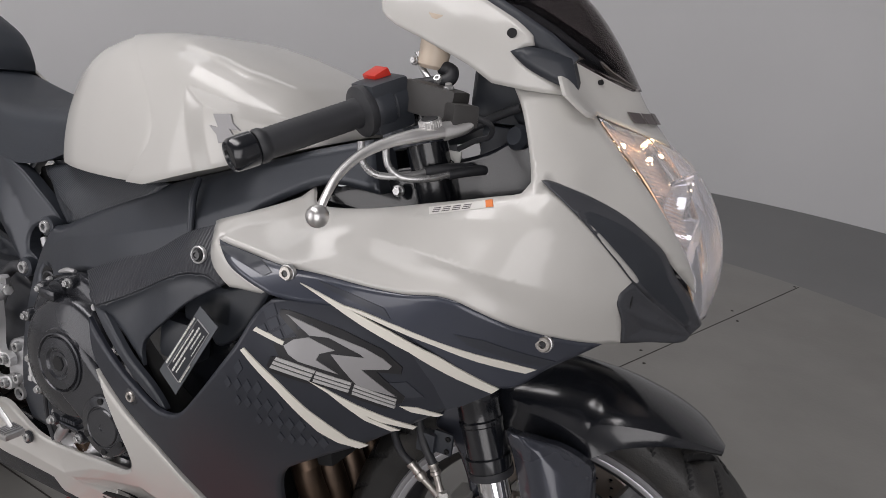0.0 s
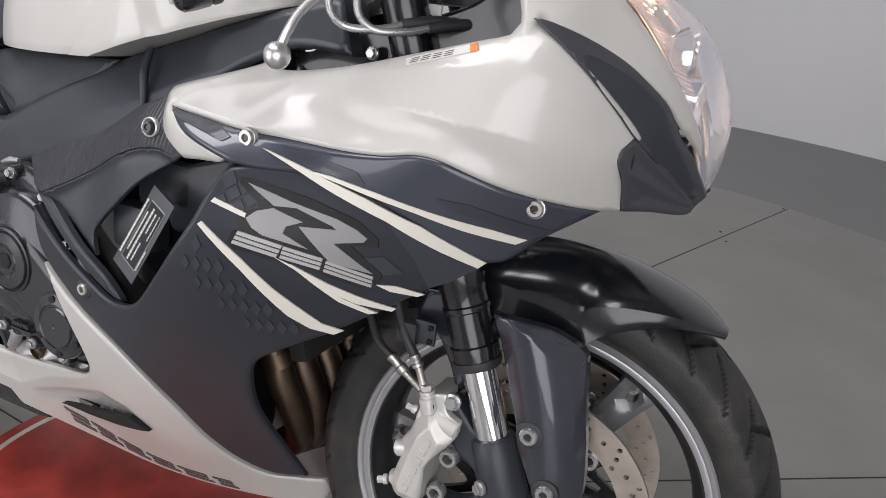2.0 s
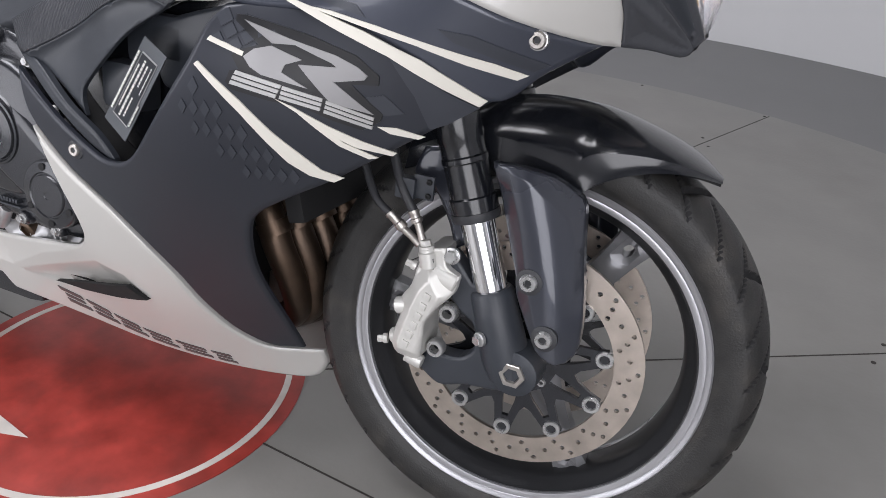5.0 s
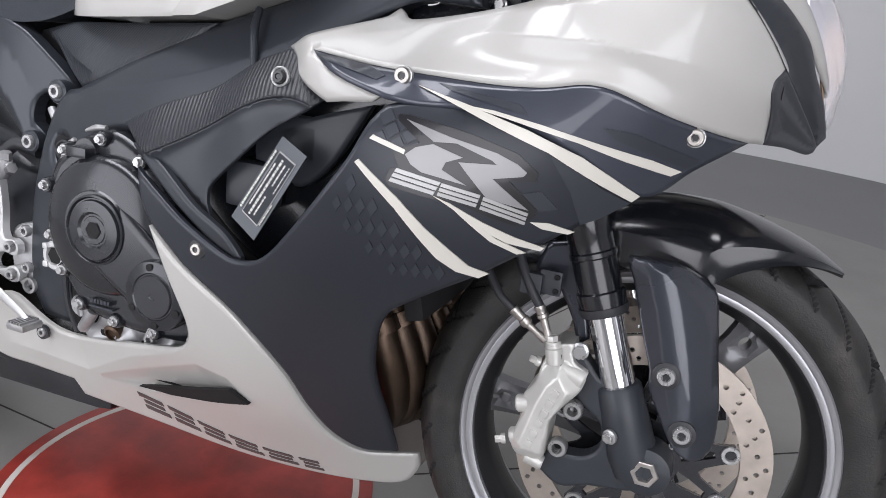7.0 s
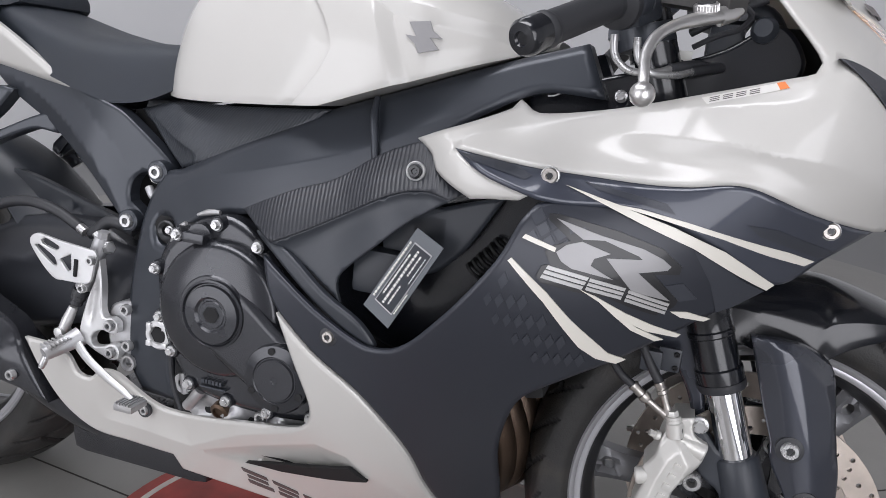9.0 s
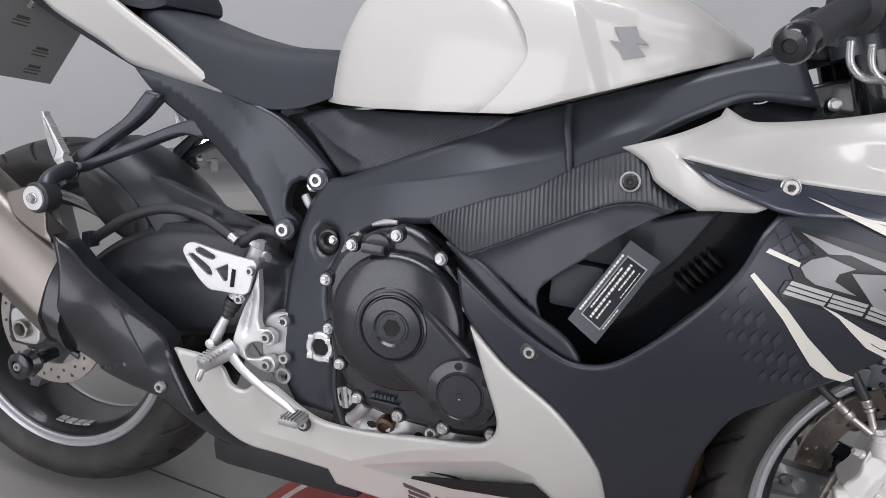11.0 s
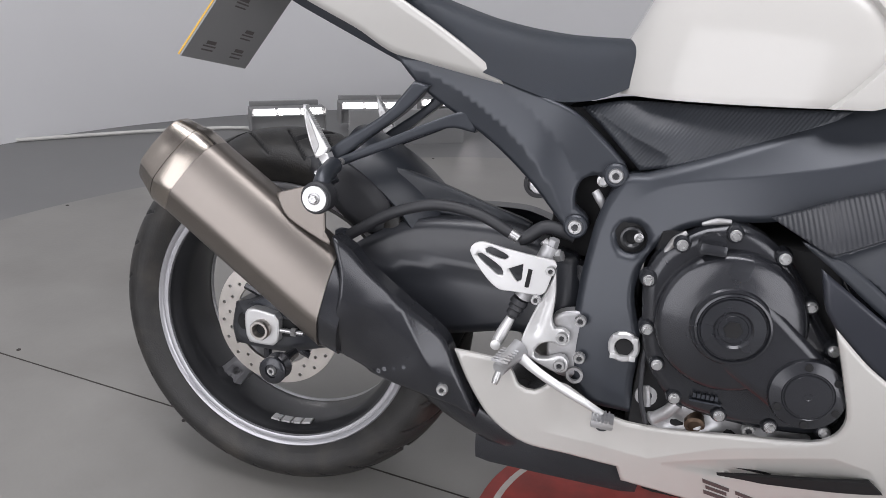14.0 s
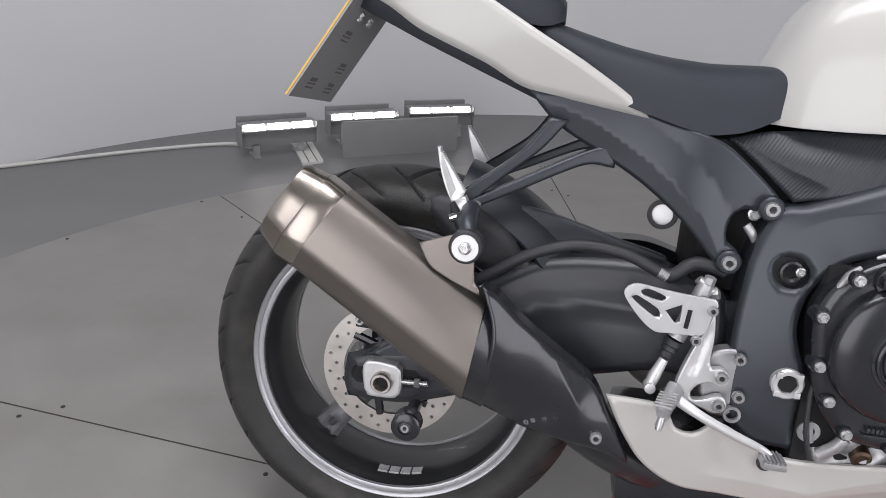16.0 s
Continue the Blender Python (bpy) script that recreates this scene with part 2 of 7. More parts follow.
def edge_distance(P, line):
    """Distance of many points from a closed line."""
    A = np.array([tuple(p) for p in line])
    B = np.roll(A, -1, 0)
    P = np.asarray(P)[:, None, :]
    d = B - A
    t = np.clip(((P - A) * d).sum(-1) / np.maximum((d * d).sum(-1), 1e-12), 0, 1)
    return np.sqrt((((A + d * t[..., None]) - P) ** 2).sum(-1)).min(1)


def fold_points(fold, wide=0.0022, along=0.005):
    """Three close rows of points along an open line, so that a crease stays crisp."""
    P = [Vector(p[:2]) for p in fold]
    out = []
    for a, b in zip(P, P[1:]):
        d = b - a
        k = max(1, int(d.length / along))
        n = Vector((-d.y, d.x)).normalized() * wide
        for i in range(k):
            c = a + d * (i / k)
            out += [tuple(c - n), tuple(c), tuple(c + n)]
    return out


def tent(fold, above, below, most, ends=0.05):
    """Faces that fall inwards from a crease, by one slope above it and another below, down to a depth, fading out at its ends."""
    A = np.array([tuple(p[:2]) for p in fold], float)
    d = A[1:] - A[:-1]
    dd = (d * d).sum(1)
    run = np.r_[0, np.cumsum(np.sqrt(dd))]

    def f(x, z):
        w = np.array((x, z)) - A[:-1]
        t = np.clip((w * d).sum(1) / dd, 0, 1)
        q = ((w - d * t[:, None]) ** 2).sum(1)
        i = int(q.argmin())
        r = math.sqrt(q[i])
        s = run[i] + t[i] * math.sqrt(dd[i])
        fade = max(0.0, min(1, s / ends, (run[-1] - s) / ends)) if ends else 1.0
        slope = above if d[i, 0] * w[i, 1] - d[i, 1] * w[i, 0] > 0 else below
        return fade * fade * (3 - 2 * fade) * most * (1 - math.exp(-slope * r / most))
    return f


def sheet(line, holes=(), step=0.012, inset=0.0, folds=()):
    """A triangulated plane figure: points, triangles and each point's distance to the edge; inset: a row of points along the edge;
    folds: lines that get rows of points of their own."""
    from mathutils.geometry import delaunay_2d_cdt
    lines = [line, *holes]
    verts, edges, faces = [], [], []
    for ln in lines:
        k = len(verts)
        verts += [Vector(p) for p in ln]
        edges += [(k + i, k + (i + 1) % len(ln)) for i in range(len(ln))]
    A = np.array([tuple(p) for p in line])
    lo, hi = A.min(0), A.max(0)
    near = []
    if inset:
        for ln in lines:
            for i, p in enumerate(ln):
                d = ln[(i + 1) % len(ln)] - ln[i - 1]
                if d.length > 1e-7:
                    d.normalize()
                    near += [(p.x - d.y * inset, p.y + d.x * inset), (p.x + d.y * inset, p.y - d.x * inset)]
        near = [g for g in near if inside(g, line) and not any(inside(g, h) for h in holes)]
        if near:
            dd = np.min([edge_distance(near, ln) for ln in lines], 0)
            near = [g for g, d in zip(near, dd) if d > inset * 0.9]
    grid = []
    row, y = 0, lo[1]
    while y < hi[1]:
        x = lo[0] + (row % 2) * step / 2
        while x < hi[0]:
            if inside((x, y), line) and not any(inside((x, y), h) for h in holes):
                grid.append((x, y))
            x += step
        y += step * 0.866
        row += 1
    if grid:
        dd = np.min([edge_distance(grid, ln) for ln in lines], 0)
        verts += [Vector(g) for g, d in zip(grid, dd) if d > max(step * 0.45, inset + 0.3 * step if inset else 0)]
    verts += [Vector(g) for g in near]
    if folds:
        fp = [g for fold in folds for g in fold_points(fold) if inside(g, line) and not any(inside(g, h) for h in holes)]
        if fp:
            dd = np.min([edge_distance(fp, ln) for ln in lines], 0)
            fp = np.array([g for g, d in zip(fp, dd) if d > inset + 0.001])
            keep_v = verts[:sum(len(ln) for ln in lines)]
            for g in verts[len(keep_v):]:
                if ((fp - np.array((g.x, g.y))) ** 2).sum(1).min() > 0.0028 ** 2:
                    keep_v.append(g)
            verts = keep_v + [Vector(g) for g in fp]
    v, e, f, *_ = delaunay_2d_cdt(verts, edges, [], 0, 1e-6)
    keep = []
    for t in f:
        c = sum((v[i] for i in t), Vector((0, 0))) / len(t)
        if inside(c, line) and not any(inside(c, h) for h in holes):
            keep.append(t)
    dist = np.min([edge_distance([tuple(p) for p in v], ln) for ln in lines], 0)
    return v, keep, dist


def spline_field(cp, lam=1e-4):
    """A smooth surface y(x, z) through control points (x, z, y)."""
    P = np.array(cp, float)
    n = len(P)

    def U(r2):
        return np.where(r2 > 1e-12, r2 * np.log(r2 + 1e-12), 0)

    K = U(((P[:, None, :2] - P[None, :, :2]) ** 2).sum(-1)) + lam * np.eye(n)
    Q = np.c_[np.ones(n), P[:, :2]]
    w = np.linalg.solve(np.block([[K, Q], [Q.T, np.zeros((3, 3))]]), np.r_[P[:, 2], 0, 0, 0])

    def f(x, z):
        r2 = (P[:, 0] - x) ** 2 + (P[:, 1] - z) ** 2
        return float(U(r2) @ w[:n] + w[n] + w[n + 1] * x + w[n + 2] * z)
    return f


def ridge(line, width, height):
    """A rounded raised line (minus: a groove) in the side view, as a change of depth; it fades out at its ends."""
    A = np.array([tuple(p) for p in curve2(line, False, 0.012)])
    d = A[1:] - A[:-1]
    dd = (d * d).sum(1)
    run = np.r_[0, np.cumsum(np.sqrt(dd))]
    total = run[-1]

    def f(x, z):
        w = np.array((x, z)) - A[:-1]
        t = np.clip((w * d).sum(1) / dd, 0, 1)
        q = ((w - d * t[:, None]) ** 2).sum(1)
        i = int(q.argmin())
        if q[i] > width * width:
            return 0.0
        s = run[i] + t[i] * math.sqrt(dd[i])
        fade = min(1, min(s, total - s) / min(0.03, total * 0.3))
        r = math.sqrt(q[i] + (0.1 * width) ** 2) / width
        return -height * max(0.0, 1 - r) ** 1.6 * fade * fade * (3 - 2 * fade)
    return f


def facet(lines, slope, most, flat=0.0):
    """Sunk faces that fall away from sharp lines in the side view, down to a floor."""
    A, B = [], []
    for ln in lines:
        for a, b in zip(ln, ln[1:]):
            A.append(a)
            B.append(b)
    A, d = np.array(A, float), np.array(B, float) - np.array(A, float)
    dd = (d * d).sum(1)

    def f(x, z):
        w = np.array((x, z)) - A
        t = np.clip((w * d).sum(1) / dd, 0, 1)
        r = math.sqrt(((w - d * t[:, None]) ** 2).sum(1).min())
        return min(most, slope * max(0.0, r - flat))
    return f


def step_at(line, width, height):
    """A soft step of depth to the left of a line (seen from the side): the left is proud by height."""
    L = [Vector(p) for p in line]

    def f(x, z):
        p, best, sg = Vector((x, z)), 9, 1
        for a, b in zip(L, L[1:]):
            d = b - a
            t = min(1, max(0, (p - a).dot(d) / d.length_squared))
            q = (a + d * t - p).length
            if q < best:
                best, sg = q, 1 if d.x * (p.y - a.y) - d.y * (p.x - a.x) > 0 else -1
        u = min(1, max(0, 0.5 + sg * best / width))
        return -height * u * u * (3 - 2 * u)
    return f


def shell(name, line, holes, height, U, V, N, mat, parent, label, thick, round_, drop, step, folds=()):
    """A shell over a plane figure: height(u, v) along N, a rounded edge, a thickness inwards, and normals taken from the surface itself."""
    v, f, dist = sheet(line, holes, step, round_ if drop else 0.0, folds)
    U, V, N = Vector(U), Vector(V), Vector(N)
    flip = U.cross(V).dot(N) < 0
    e = 0.0012
    area = sum(a.x * b.y - b.x * a.y for a, b in zip(line, [*line[1:], line[0]]))
    rim = {}
    for k, ln in enumerate([line, *holes]):
        ar = area if k == 0 else sum(a.x * b.y - b.x * a.y for a, b in zip(ln, [*ln[1:], ln[0]]))
        sg = (1 if ar > 0 else -1) * (1 if k == 0 else -1)
        for i, p in enumerate(ln):
            d = ln[(i + 1) % len(ln)] - ln[i - 1]
            if d.length > 1e-8:
                d.normalize()
                rim[(round(p.x, 5), round(p.y, 5))] = Vector((d.y, -d.x)) * sg
    pos, nor = [], []
    for p, d in zip(v, dist):
        h = height(p.x, p.y)
        hu, hv = (height(p.x + e, p.y) - height(p.x - e, p.y)) / (2 * e), (height(p.x, p.y + e) - height(p.x, p.y - e)) / (2 * e)
        u = max(0, 1 - d / round_) if round_ > 0 else 0
        n = (N - U * hu - V * hv).normalized()
        if u > 0.5 and drop:
            o = rim.get((round(p.x, 5), round(p.y, 5)))
            if o is not None:
                n = (n + (U * o.x + V * o.y) * min(1.2, 2 * drop / round_)).normalized()
        pos.append(U * p.x + V * p.y + N * (h - drop * u * u))
        nor.append(n)
    verts = [*pos, *[p - N * thick for p in pos]]
    norms = [*nor, *[-n for n in nor]]
    k = len(pos)
    faces, count = [], {}
    for t in f:
        faces.append(tuple(reversed(t)) if flip else tuple(t))
        faces.append(tuple(i + k for i in (t if flip else reversed(t))))
        for a, b in zip(t, (*t[1:], t[0])):
            count[(a, b)] = 1
    for (a, b) in count:
        if (b, a) not in count:
            d = v[b] - v[a]
            if d.length < 1e-9:
                continue
            o = (U * d.y - V * d.x).normalized()
            j = len(verts)
            verts += [pos[a], pos[b], verts[b + k], verts[a + k]]
            norms += [o] * 4
            faces.append((j, j + 1, j + 2, j + 3) if flip else (j + 3, j + 2, j + 1, j))
    me = bpy.data.meshes.new(name)
    me.from_pydata(verts, [], faces)
    me.materials.append(mat)
    me.shade_smooth()
    me.normals_split_custom_set_from_vertices([tuple(n) for n in norms])
    ob = new(name, me)
    ob.parent = parent
    if label:
        tagged(ob, label)
    return ob


def panel(name, pts, depth, mat, parent, label="", thick=0.006, round_=0.006, drop=0.004, step=0.012, holes=(), mirror=False,
          side=-1, outer=0.0, extra=(), smooth=True, edge=0.008, folds=()):
    """A shell cut to an outline in the side view, lying at depth(x, z), with rounded edges and a thickness inwards."""
    line = curve2(pts, True, edge) if smooth else [Vector(p[:2]) for p in pts]
    hl = [curve2(h, True, edge) for h in holes]

    known = {}

    def height(x, z):
        if (x, z) not in known:
            known[(x, z)] = side * ((depth(x, z) if callable(depth) else depth) - outer + sum(q(x, z) for q in extra))
        return known[(x, z)]
    made = [shell(name, line, hl, height, (1, 0, 0), (0, 0, 1), (0, sgn * side, 0), mat, parent, label, thick, round_, drop, step, folds) for sgn in ((1, -1) if mirror else (1,))]
    return made if mirror else made[0]


def sweep(path, radius, n=10, caps=True, flat=1.0):
    """A tube along a smooth path of 3D points. radius: a number or one for each point; flat: squashes it across."""
    P = [Vector(p) for p in path]
    R = radius if isinstance(radius, (list, tuple)) else [radius] * len(P)
    pts, rad = [], []
    for i in range(len(P) - 1):
        a, b = P[i], P[i + 1]
        pa, pb = P[max(i - 1, 0)], P[min(i + 2, len(P) - 1)]
        k = 1 if len(P) == 2 else 5
        for s in range(k):
            u = s / k
            ta, tb = (b - pa) * 0.5, (pb - a) * 0.5
            pts.append(a * (2 * u**3 - 3 * u**2 + 1) + ta * (u**3 - 2 * u**2 + u) + b * (3 * u**2 - 2 * u**3) + tb * (u**3 - u**2))
            rad.append(R[i] * (1 - u) + R[i + 1] * u)
    pts.append(P[-1])
    rad.append(R[-1])
    bm = bmesh.new()
    rings, up = [], None
    for i, p in enumerate(pts):
        t = (pts[min(i + 1, len(pts) - 1)] - pts[max(i - 1, 0)]).normalized()
        if up is None:
            up = Vector((0, 1, 0)) if abs(t.y) < 0.9 else Vector((1, 0, 0))
        sd = t.cross(up).normalized()
        up = sd.cross(t).normalized()
        rings.append([bm.verts.new(p + (sd * math.cos(a) + up * math.sin(a) * flat) * rad[i]) for a in [2 * math.pi * k / n for k in range(n)]])
    for r0, r1 in zip(rings, rings[1:]):
        for k in range(n):
            bm.faces.new((r0[k], r0[(k + 1) % n], r1[(k + 1) % n], r1[k]))
    if caps:
        bm.faces.new(rings[0])
        bm.faces.new(rings[-1])
    return bm


def lathe(profile, center, axis=(0, -1, 0), n=32, close=False, start=0.0):
    """A turned solid: profile of (radius, height along axis) from center."""
    ax = Vector(axis).normalized()
    u = ax.orthogonal().normalized()
    if abs(ax.y) > 0.9:
        u = Vector((1, 0, 0)) - ax * ax.x
        u.normalize()
    w = ax.cross(u)
    bm = bmesh.new()
    c = Vector(center)
    rings = []
    for r, h in profile:
        if r < 1e-6:
            rings.append([bm.verts.new(c + ax * h)])
        else:
            rings.append([bm.verts.new(c + ax * h + (u * math.cos(start + 2 * math.pi * k / n) + w * math.sin(start + 2 * math.pi * k / n)) * r) for k in range(n)])
    pairs = list(zip(rings, rings[1:])) + ([(rings[-1], rings[0])] if close else [])
    for a, b in pairs:
        for k in range(n):
            k2 = (k + 1) % n
            q = [a[0]] if len(a) == 1 else [a[k], a[k2]]
            q += [b[0]] if len(b) == 1 else [b[k2], b[k]]
            if len(q) > 2:
                bm.faces.new(q)
    if not close:
        for r in (rings[0], rings[-1]):
            if len(r) > 2:
                bm.faces.new(r)
    return bm


def loft(rings, caps=True):
    """A skin through rings of equally many points."""
    bm = bmesh.new()
    V = [[bm.verts.new(p) for p in r] for r in rings]
    for a, b in zip(V, V[1:]):
        n = len(a)
        for k in range(n):
            bm.faces.new((a[k], a[(k + 1) % n], b[(k + 1) % n], b[k]))
    if caps:
        bm.faces.new(V[0])
        bm.faces.new(V[-1])
    return bm


def smooth_rings(rings, k):
    """Puts k smooth steps between each two rings."""
    R = [[Vector(p) for p in r] for r in rings]
    out = []
    for i in range(len(R) - 1):
        pa, pb = R[max(i - 1, 0)], R[min(i + 2, len(R) - 1)]
        for s in range(k):
            u = s / k
            h1, h2, h3, h4 = 2 * u**3 - 3 * u**2 + 1, u**3 - 2 * u**2 + u, 3 * u**2 - 2 * u**3, u**3 - u**2
            out.append([a * h1 + (b - p) * 0.5 * h2 + b * h3 + (q - a) * 0.5 * h4 for p, a, b, q in zip(pa, R[i], R[i + 1], pb)])
    out.append(R[-1])
    return out


def box_bm(x0, x1, y0, y1, z0, z1, bevel=0.0):
    bm = bmesh.new()
    bmesh.ops.create_cube(bm, size=1)
    for v in bm.verts:
        v.co = (x0 + (v.co.x + 0.5) * (x1 - x0), y0 + (v.co.y + 0.5) * (y1 - y0), z0 + (v.co.z + 0.5) * (z1 - z0))
    if bevel:
        bmesh.ops.bevel(bm, geom=bm.edges[:], offset=bevel, segments=2, affect="EDGES", profile=0.7)
    return bm


def merge(*bms):
    out = bmesh.new()
    for b in bms:
        me = bpy.data.meshes.new("tmp")
        b.to_mesh(me)
        b.free()
        out.from_mesh(me)
        bpy.data.meshes.remove(me)
    return out


def bolt(c, r, parent, axis=(0, -1, 0), mat="bolt", name="bolt", h=None, hexhead=False, label=""):
    """A flanged screw with a socket, or a hexagon head."""
    h = h or r * 0.7
    if hexhead:
        bm = merge(lathe([(0, -0.002), (r, -0.002), (r, h * 0.3), (r * 0.95, h * 0.35), (0, h * 0.35)], c, axis, 20),
                   lathe([(r * 0.74, h * 0.3), (r * 0.74, h * 1.1), (r * 0.66, h * 1.2), (r * 0.3, h * 1.2), (0, h * 1.15)], c, axis, 6))
    else:
        bm = lathe([(0, -0.002), (r, -0.002), (r, h * 0.55), (r * 0.86, h), (r * 0.48, h), (r * 0.42, h * 0.3), (0, h * 0.25)], c, axis, 20)
    head = part(name, bm, M[mat], parent, label)
    if not hexhead and r > 0.0045:
        part("hex_socket", lathe([(0, h * 0.2), (r * 0.4, h * 0.2), (r * 0.4, h * 0.6), (0, h * 0.58)], c, axis, 6), M["rim"], head)
    return head


def decal(name, polys, field, mat, parent, label="", lift=0.0012, step=0.02, smooth=False):
    """Thin painted figures lying on a panel's surface."""
    bm = bmesh.new()
    for pl in polys:
        line = curve2(pl, True, 0.006) if smooth else curve2([(p[0], p[1], 1) for p in pl], True, 0.012)
        v, f, _ = sheet(line, (), step)
        top = [bm.verts.new((p.x, field(p.x, p.y) - lift, p.y)) for p in v]
        bot = [bm.verts.new((p.x, field(p.x, p.y) + 0.0006, p.y)) for p in v]
        count = {}
        for t in f:
            bm.faces.new([top[i] for i in t])
            bm.faces.new([bot[i] for i in reversed(t)])
            for a, b in zip(t, (*t[1:], t[0])):
                count[(a, b)] = 1
        for (a, b) in count:
            if (b, a) not in count:
                bm.faces.new((top[b], top[a], bot[a], bot[b]))
    return part(name, bm, M[mat], parent, label)


# ---- the studio ----
CX, CY = 0.675, -0.02        # centre of the turntable and of the red floor print
DX, DY, DR = 0.80, 0.12, 2.27
WX, WY, WR, WH = 0.86, 0.32, 3.1, 3.4


def disc_bm(cx, cy, r0, r1, z0, z1, n=128):
    prof = [(r1, z0), (r1, z1), (r0, z1), (r0, z0)] if r0 > 0 else [(0, z0), (r1, z0), (r1, z1), (0, z1)]
    return lathe(prof, (cx, cy, 0), (0, 0, 1), n, close=r0 > 0)


tagged(part("floor", disc_bm(WX, WY, 0, WR + 0.15, -0.12, -0.004), M["outer"], None), "dark grey painted concrete floor round the turntable", "floor", kind="structure")
turntable = tagged(part("turntable", disc_bm(DX, DY, 0, DR, -0.003, 0.0), M["floor"], None), "flat grey painted turntable with radial joints, scuffed", "turntable", kind="structure")
for k in range(10):
    a = radians(-5.5 + 36 * k)
    bm = box_bm(0.0, 2.6, -0.0016, 0.0016, -0.0005, 0.0008)
    far = 2.6
    for s in range(200):
        far = 1.2 + s * 0.008
        if math.hypot(CX + far * math.cos(a) - DX, CY + far * math.sin(a) - DY) > DR - 0.01:
            break
    for v in bm.verts:
        if v.co.x > 1:
            v.co.x = far
    bm.transform(Matrix.Translation((CX, CY, 0)) @ Matrix.Rotation(a, 4, "Z"))
    part("joint", bm, M["seam"], turntable)
    for d in (0.9, 1.46, 1.98):
        if d < far - 0.05:
            for sd in (-1, 1):
                c = Vector((CX, CY, 0)) + Vector((math.cos(a), math.sin(a), 0)) * (d + 0.03 * sd) + Vector((-math.sin(a), math.cos(a), 0)) * 0.028 * sd
                part("screw", lathe([(0, -0.0005), (0.005, -0.0005), (0.005, 0.001), (0, 0.001)], c, (0, 0, 1), 12), M["seam"], turntable)
for k in range(28):
    a = radians(4 + 360 * k / 28)
    part("edge_screw", lathe([(0, -0.0005), (0.0055, -0.0005), (0.0055, 0.001), (0, 0.001)], (DX + (DR - 0.022) * math.cos(a), DY + (DR - 0.022) * math.sin(a), 0), (0, 0, 1), 12), M["seam"], turntable)
mat_print = tagged(part("floor_print", disc_bm(CX, CY, 0, 0.315, 0.0, 0.0016, 96), M["red"], None), "round worn red floor sticker under the motorcycle", "floor sticker", kind="structure")
part("ring", disc_bm(CX, CY, 0.281, 0.292, 0.0014, 0.0026, 96), M["ring"], mat_print, "off-white worn ring")
part("print_mark", loft([[(0.56, -0.19, 0.0012), (0.655, -0.209, 0.0012), (0.56, -0.235, 0.0012)], [(0.56, -0.19, 0.0024), (0.655, -0.209, 0.0024), (0.56, -0.235, 0.0024)]]), M["ring"], mat_print)



def arc_wall(a0, a1, n):
    """A piece of the round wall between two angles in degrees."""
    rows = []
    for k in range(n + 1):
        a = radians(a0 + (a1 - a0) * k / n)
        rows.append([(WX + r * math.cos(a), WY + r * math.sin(a), z) for r, z in ((WR, -0.1), (WR, WH), (WR + 0.15, WH), (WR + 0.15, -0.1))])
    return loft(rows)


tagged(part("wall_curved", arc_wall(-32, 222, 128), M["wall"], None), "plain curved white studio wall", "wall", kind="structure")
# out of view: added to close the room and dim what glossy paint reflects
tagged(part("wall_unseen_side", arc_wall(222, 328, 48), M["backwall"], None), "unseen grey wall added behind the camera to close the room and shape reflections", "wall", kind="structure")
tagged(part("ceiling", disc_bm(WX, WY, 0, WR + 0.15, WH, WH + 0.1), M["ceiling"], None), "plain grey studio ceiling", "ceiling", kind="structure")

# ---- the motorcycle, in its own frame: x forward, y to its left, z up, rear axle over the origin; it leans on its side stand ----
bike = thing("motorcycle", pose(0, 0, 0, -8, 0, 0), "white and black sports motorcycle with grey graphics leaning on its stand", "motorcycle")
FRONT, REAR = Vector((1.376, 0, 0.2935)), Vector((0.003, 0, 0.3125))


def tyre_bm(c, prof, seed, n=860, grooves=20, lean=1.0, half=0.06):
    """A tyre turned from its section, with slanting tread grooves cut in; groove faces take slot 1, a painted shade."""
    P = curve2(prof, False, 0.0035)
    s, run = [0.0], 0.0
    for a, b in zip(P, P[1:]):
        run += (b - a).length
        s.append(run)
    mid = run / 2
    bm = bmesh.new()
    rings = []
    for i, p in enumerate(P):
        d = (s[i] - mid)
        ring = []
        for k in range(n):
            th = 2 * math.pi * k / n
            r = p.x
            u, sg = abs(d), 1 if d > 0 else -1
            if u < half * 1.25:
                ph = (th * grooves / (2 * math.pi) + (0.25 if sg > 0 else 0.0) + lean * (u / half) ** 1.4 * 0.9) % 1.0
                ph2 = (th * grooves / 2 / (2 * math.pi) + 0.3 - lean * u / half * 0.35 + (0.2 if sg > 0 else 0)) % 1.0
                if half * 0.25 < u < half * 1.2:
                    r -= 0.005 * max(0.0, 1 - (abs(ph - 0.5) / 0.055) ** 2) * min(1, (u - half * 0.25) / 0.008, (half * 1.2 - u) / 0.008)
                if u < half * 0.75:
                    r -= 0.006 * max(0.0, 1 - (abs(ph2 - 0.5) / 0.045) ** 2) * min(1, (half * 0.75 - u) / 0.008)
            ring.append(bm.verts.new((c.x + r * math.cos(th), c.y - p.y, c.z + r * math.sin(th))))
        rings.append(ring)
    for i, (a, b) in enumerate(zip(rings, rings[1:])):
        for k in range(n):
            q = bm.faces.new((a[k], a[(k + 1) % n], b[(k + 1) % n], b[k]))
            # deep groove faces get the second material, which darkens them as shade would
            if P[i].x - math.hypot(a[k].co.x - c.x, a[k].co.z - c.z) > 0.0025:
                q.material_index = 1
    return bm


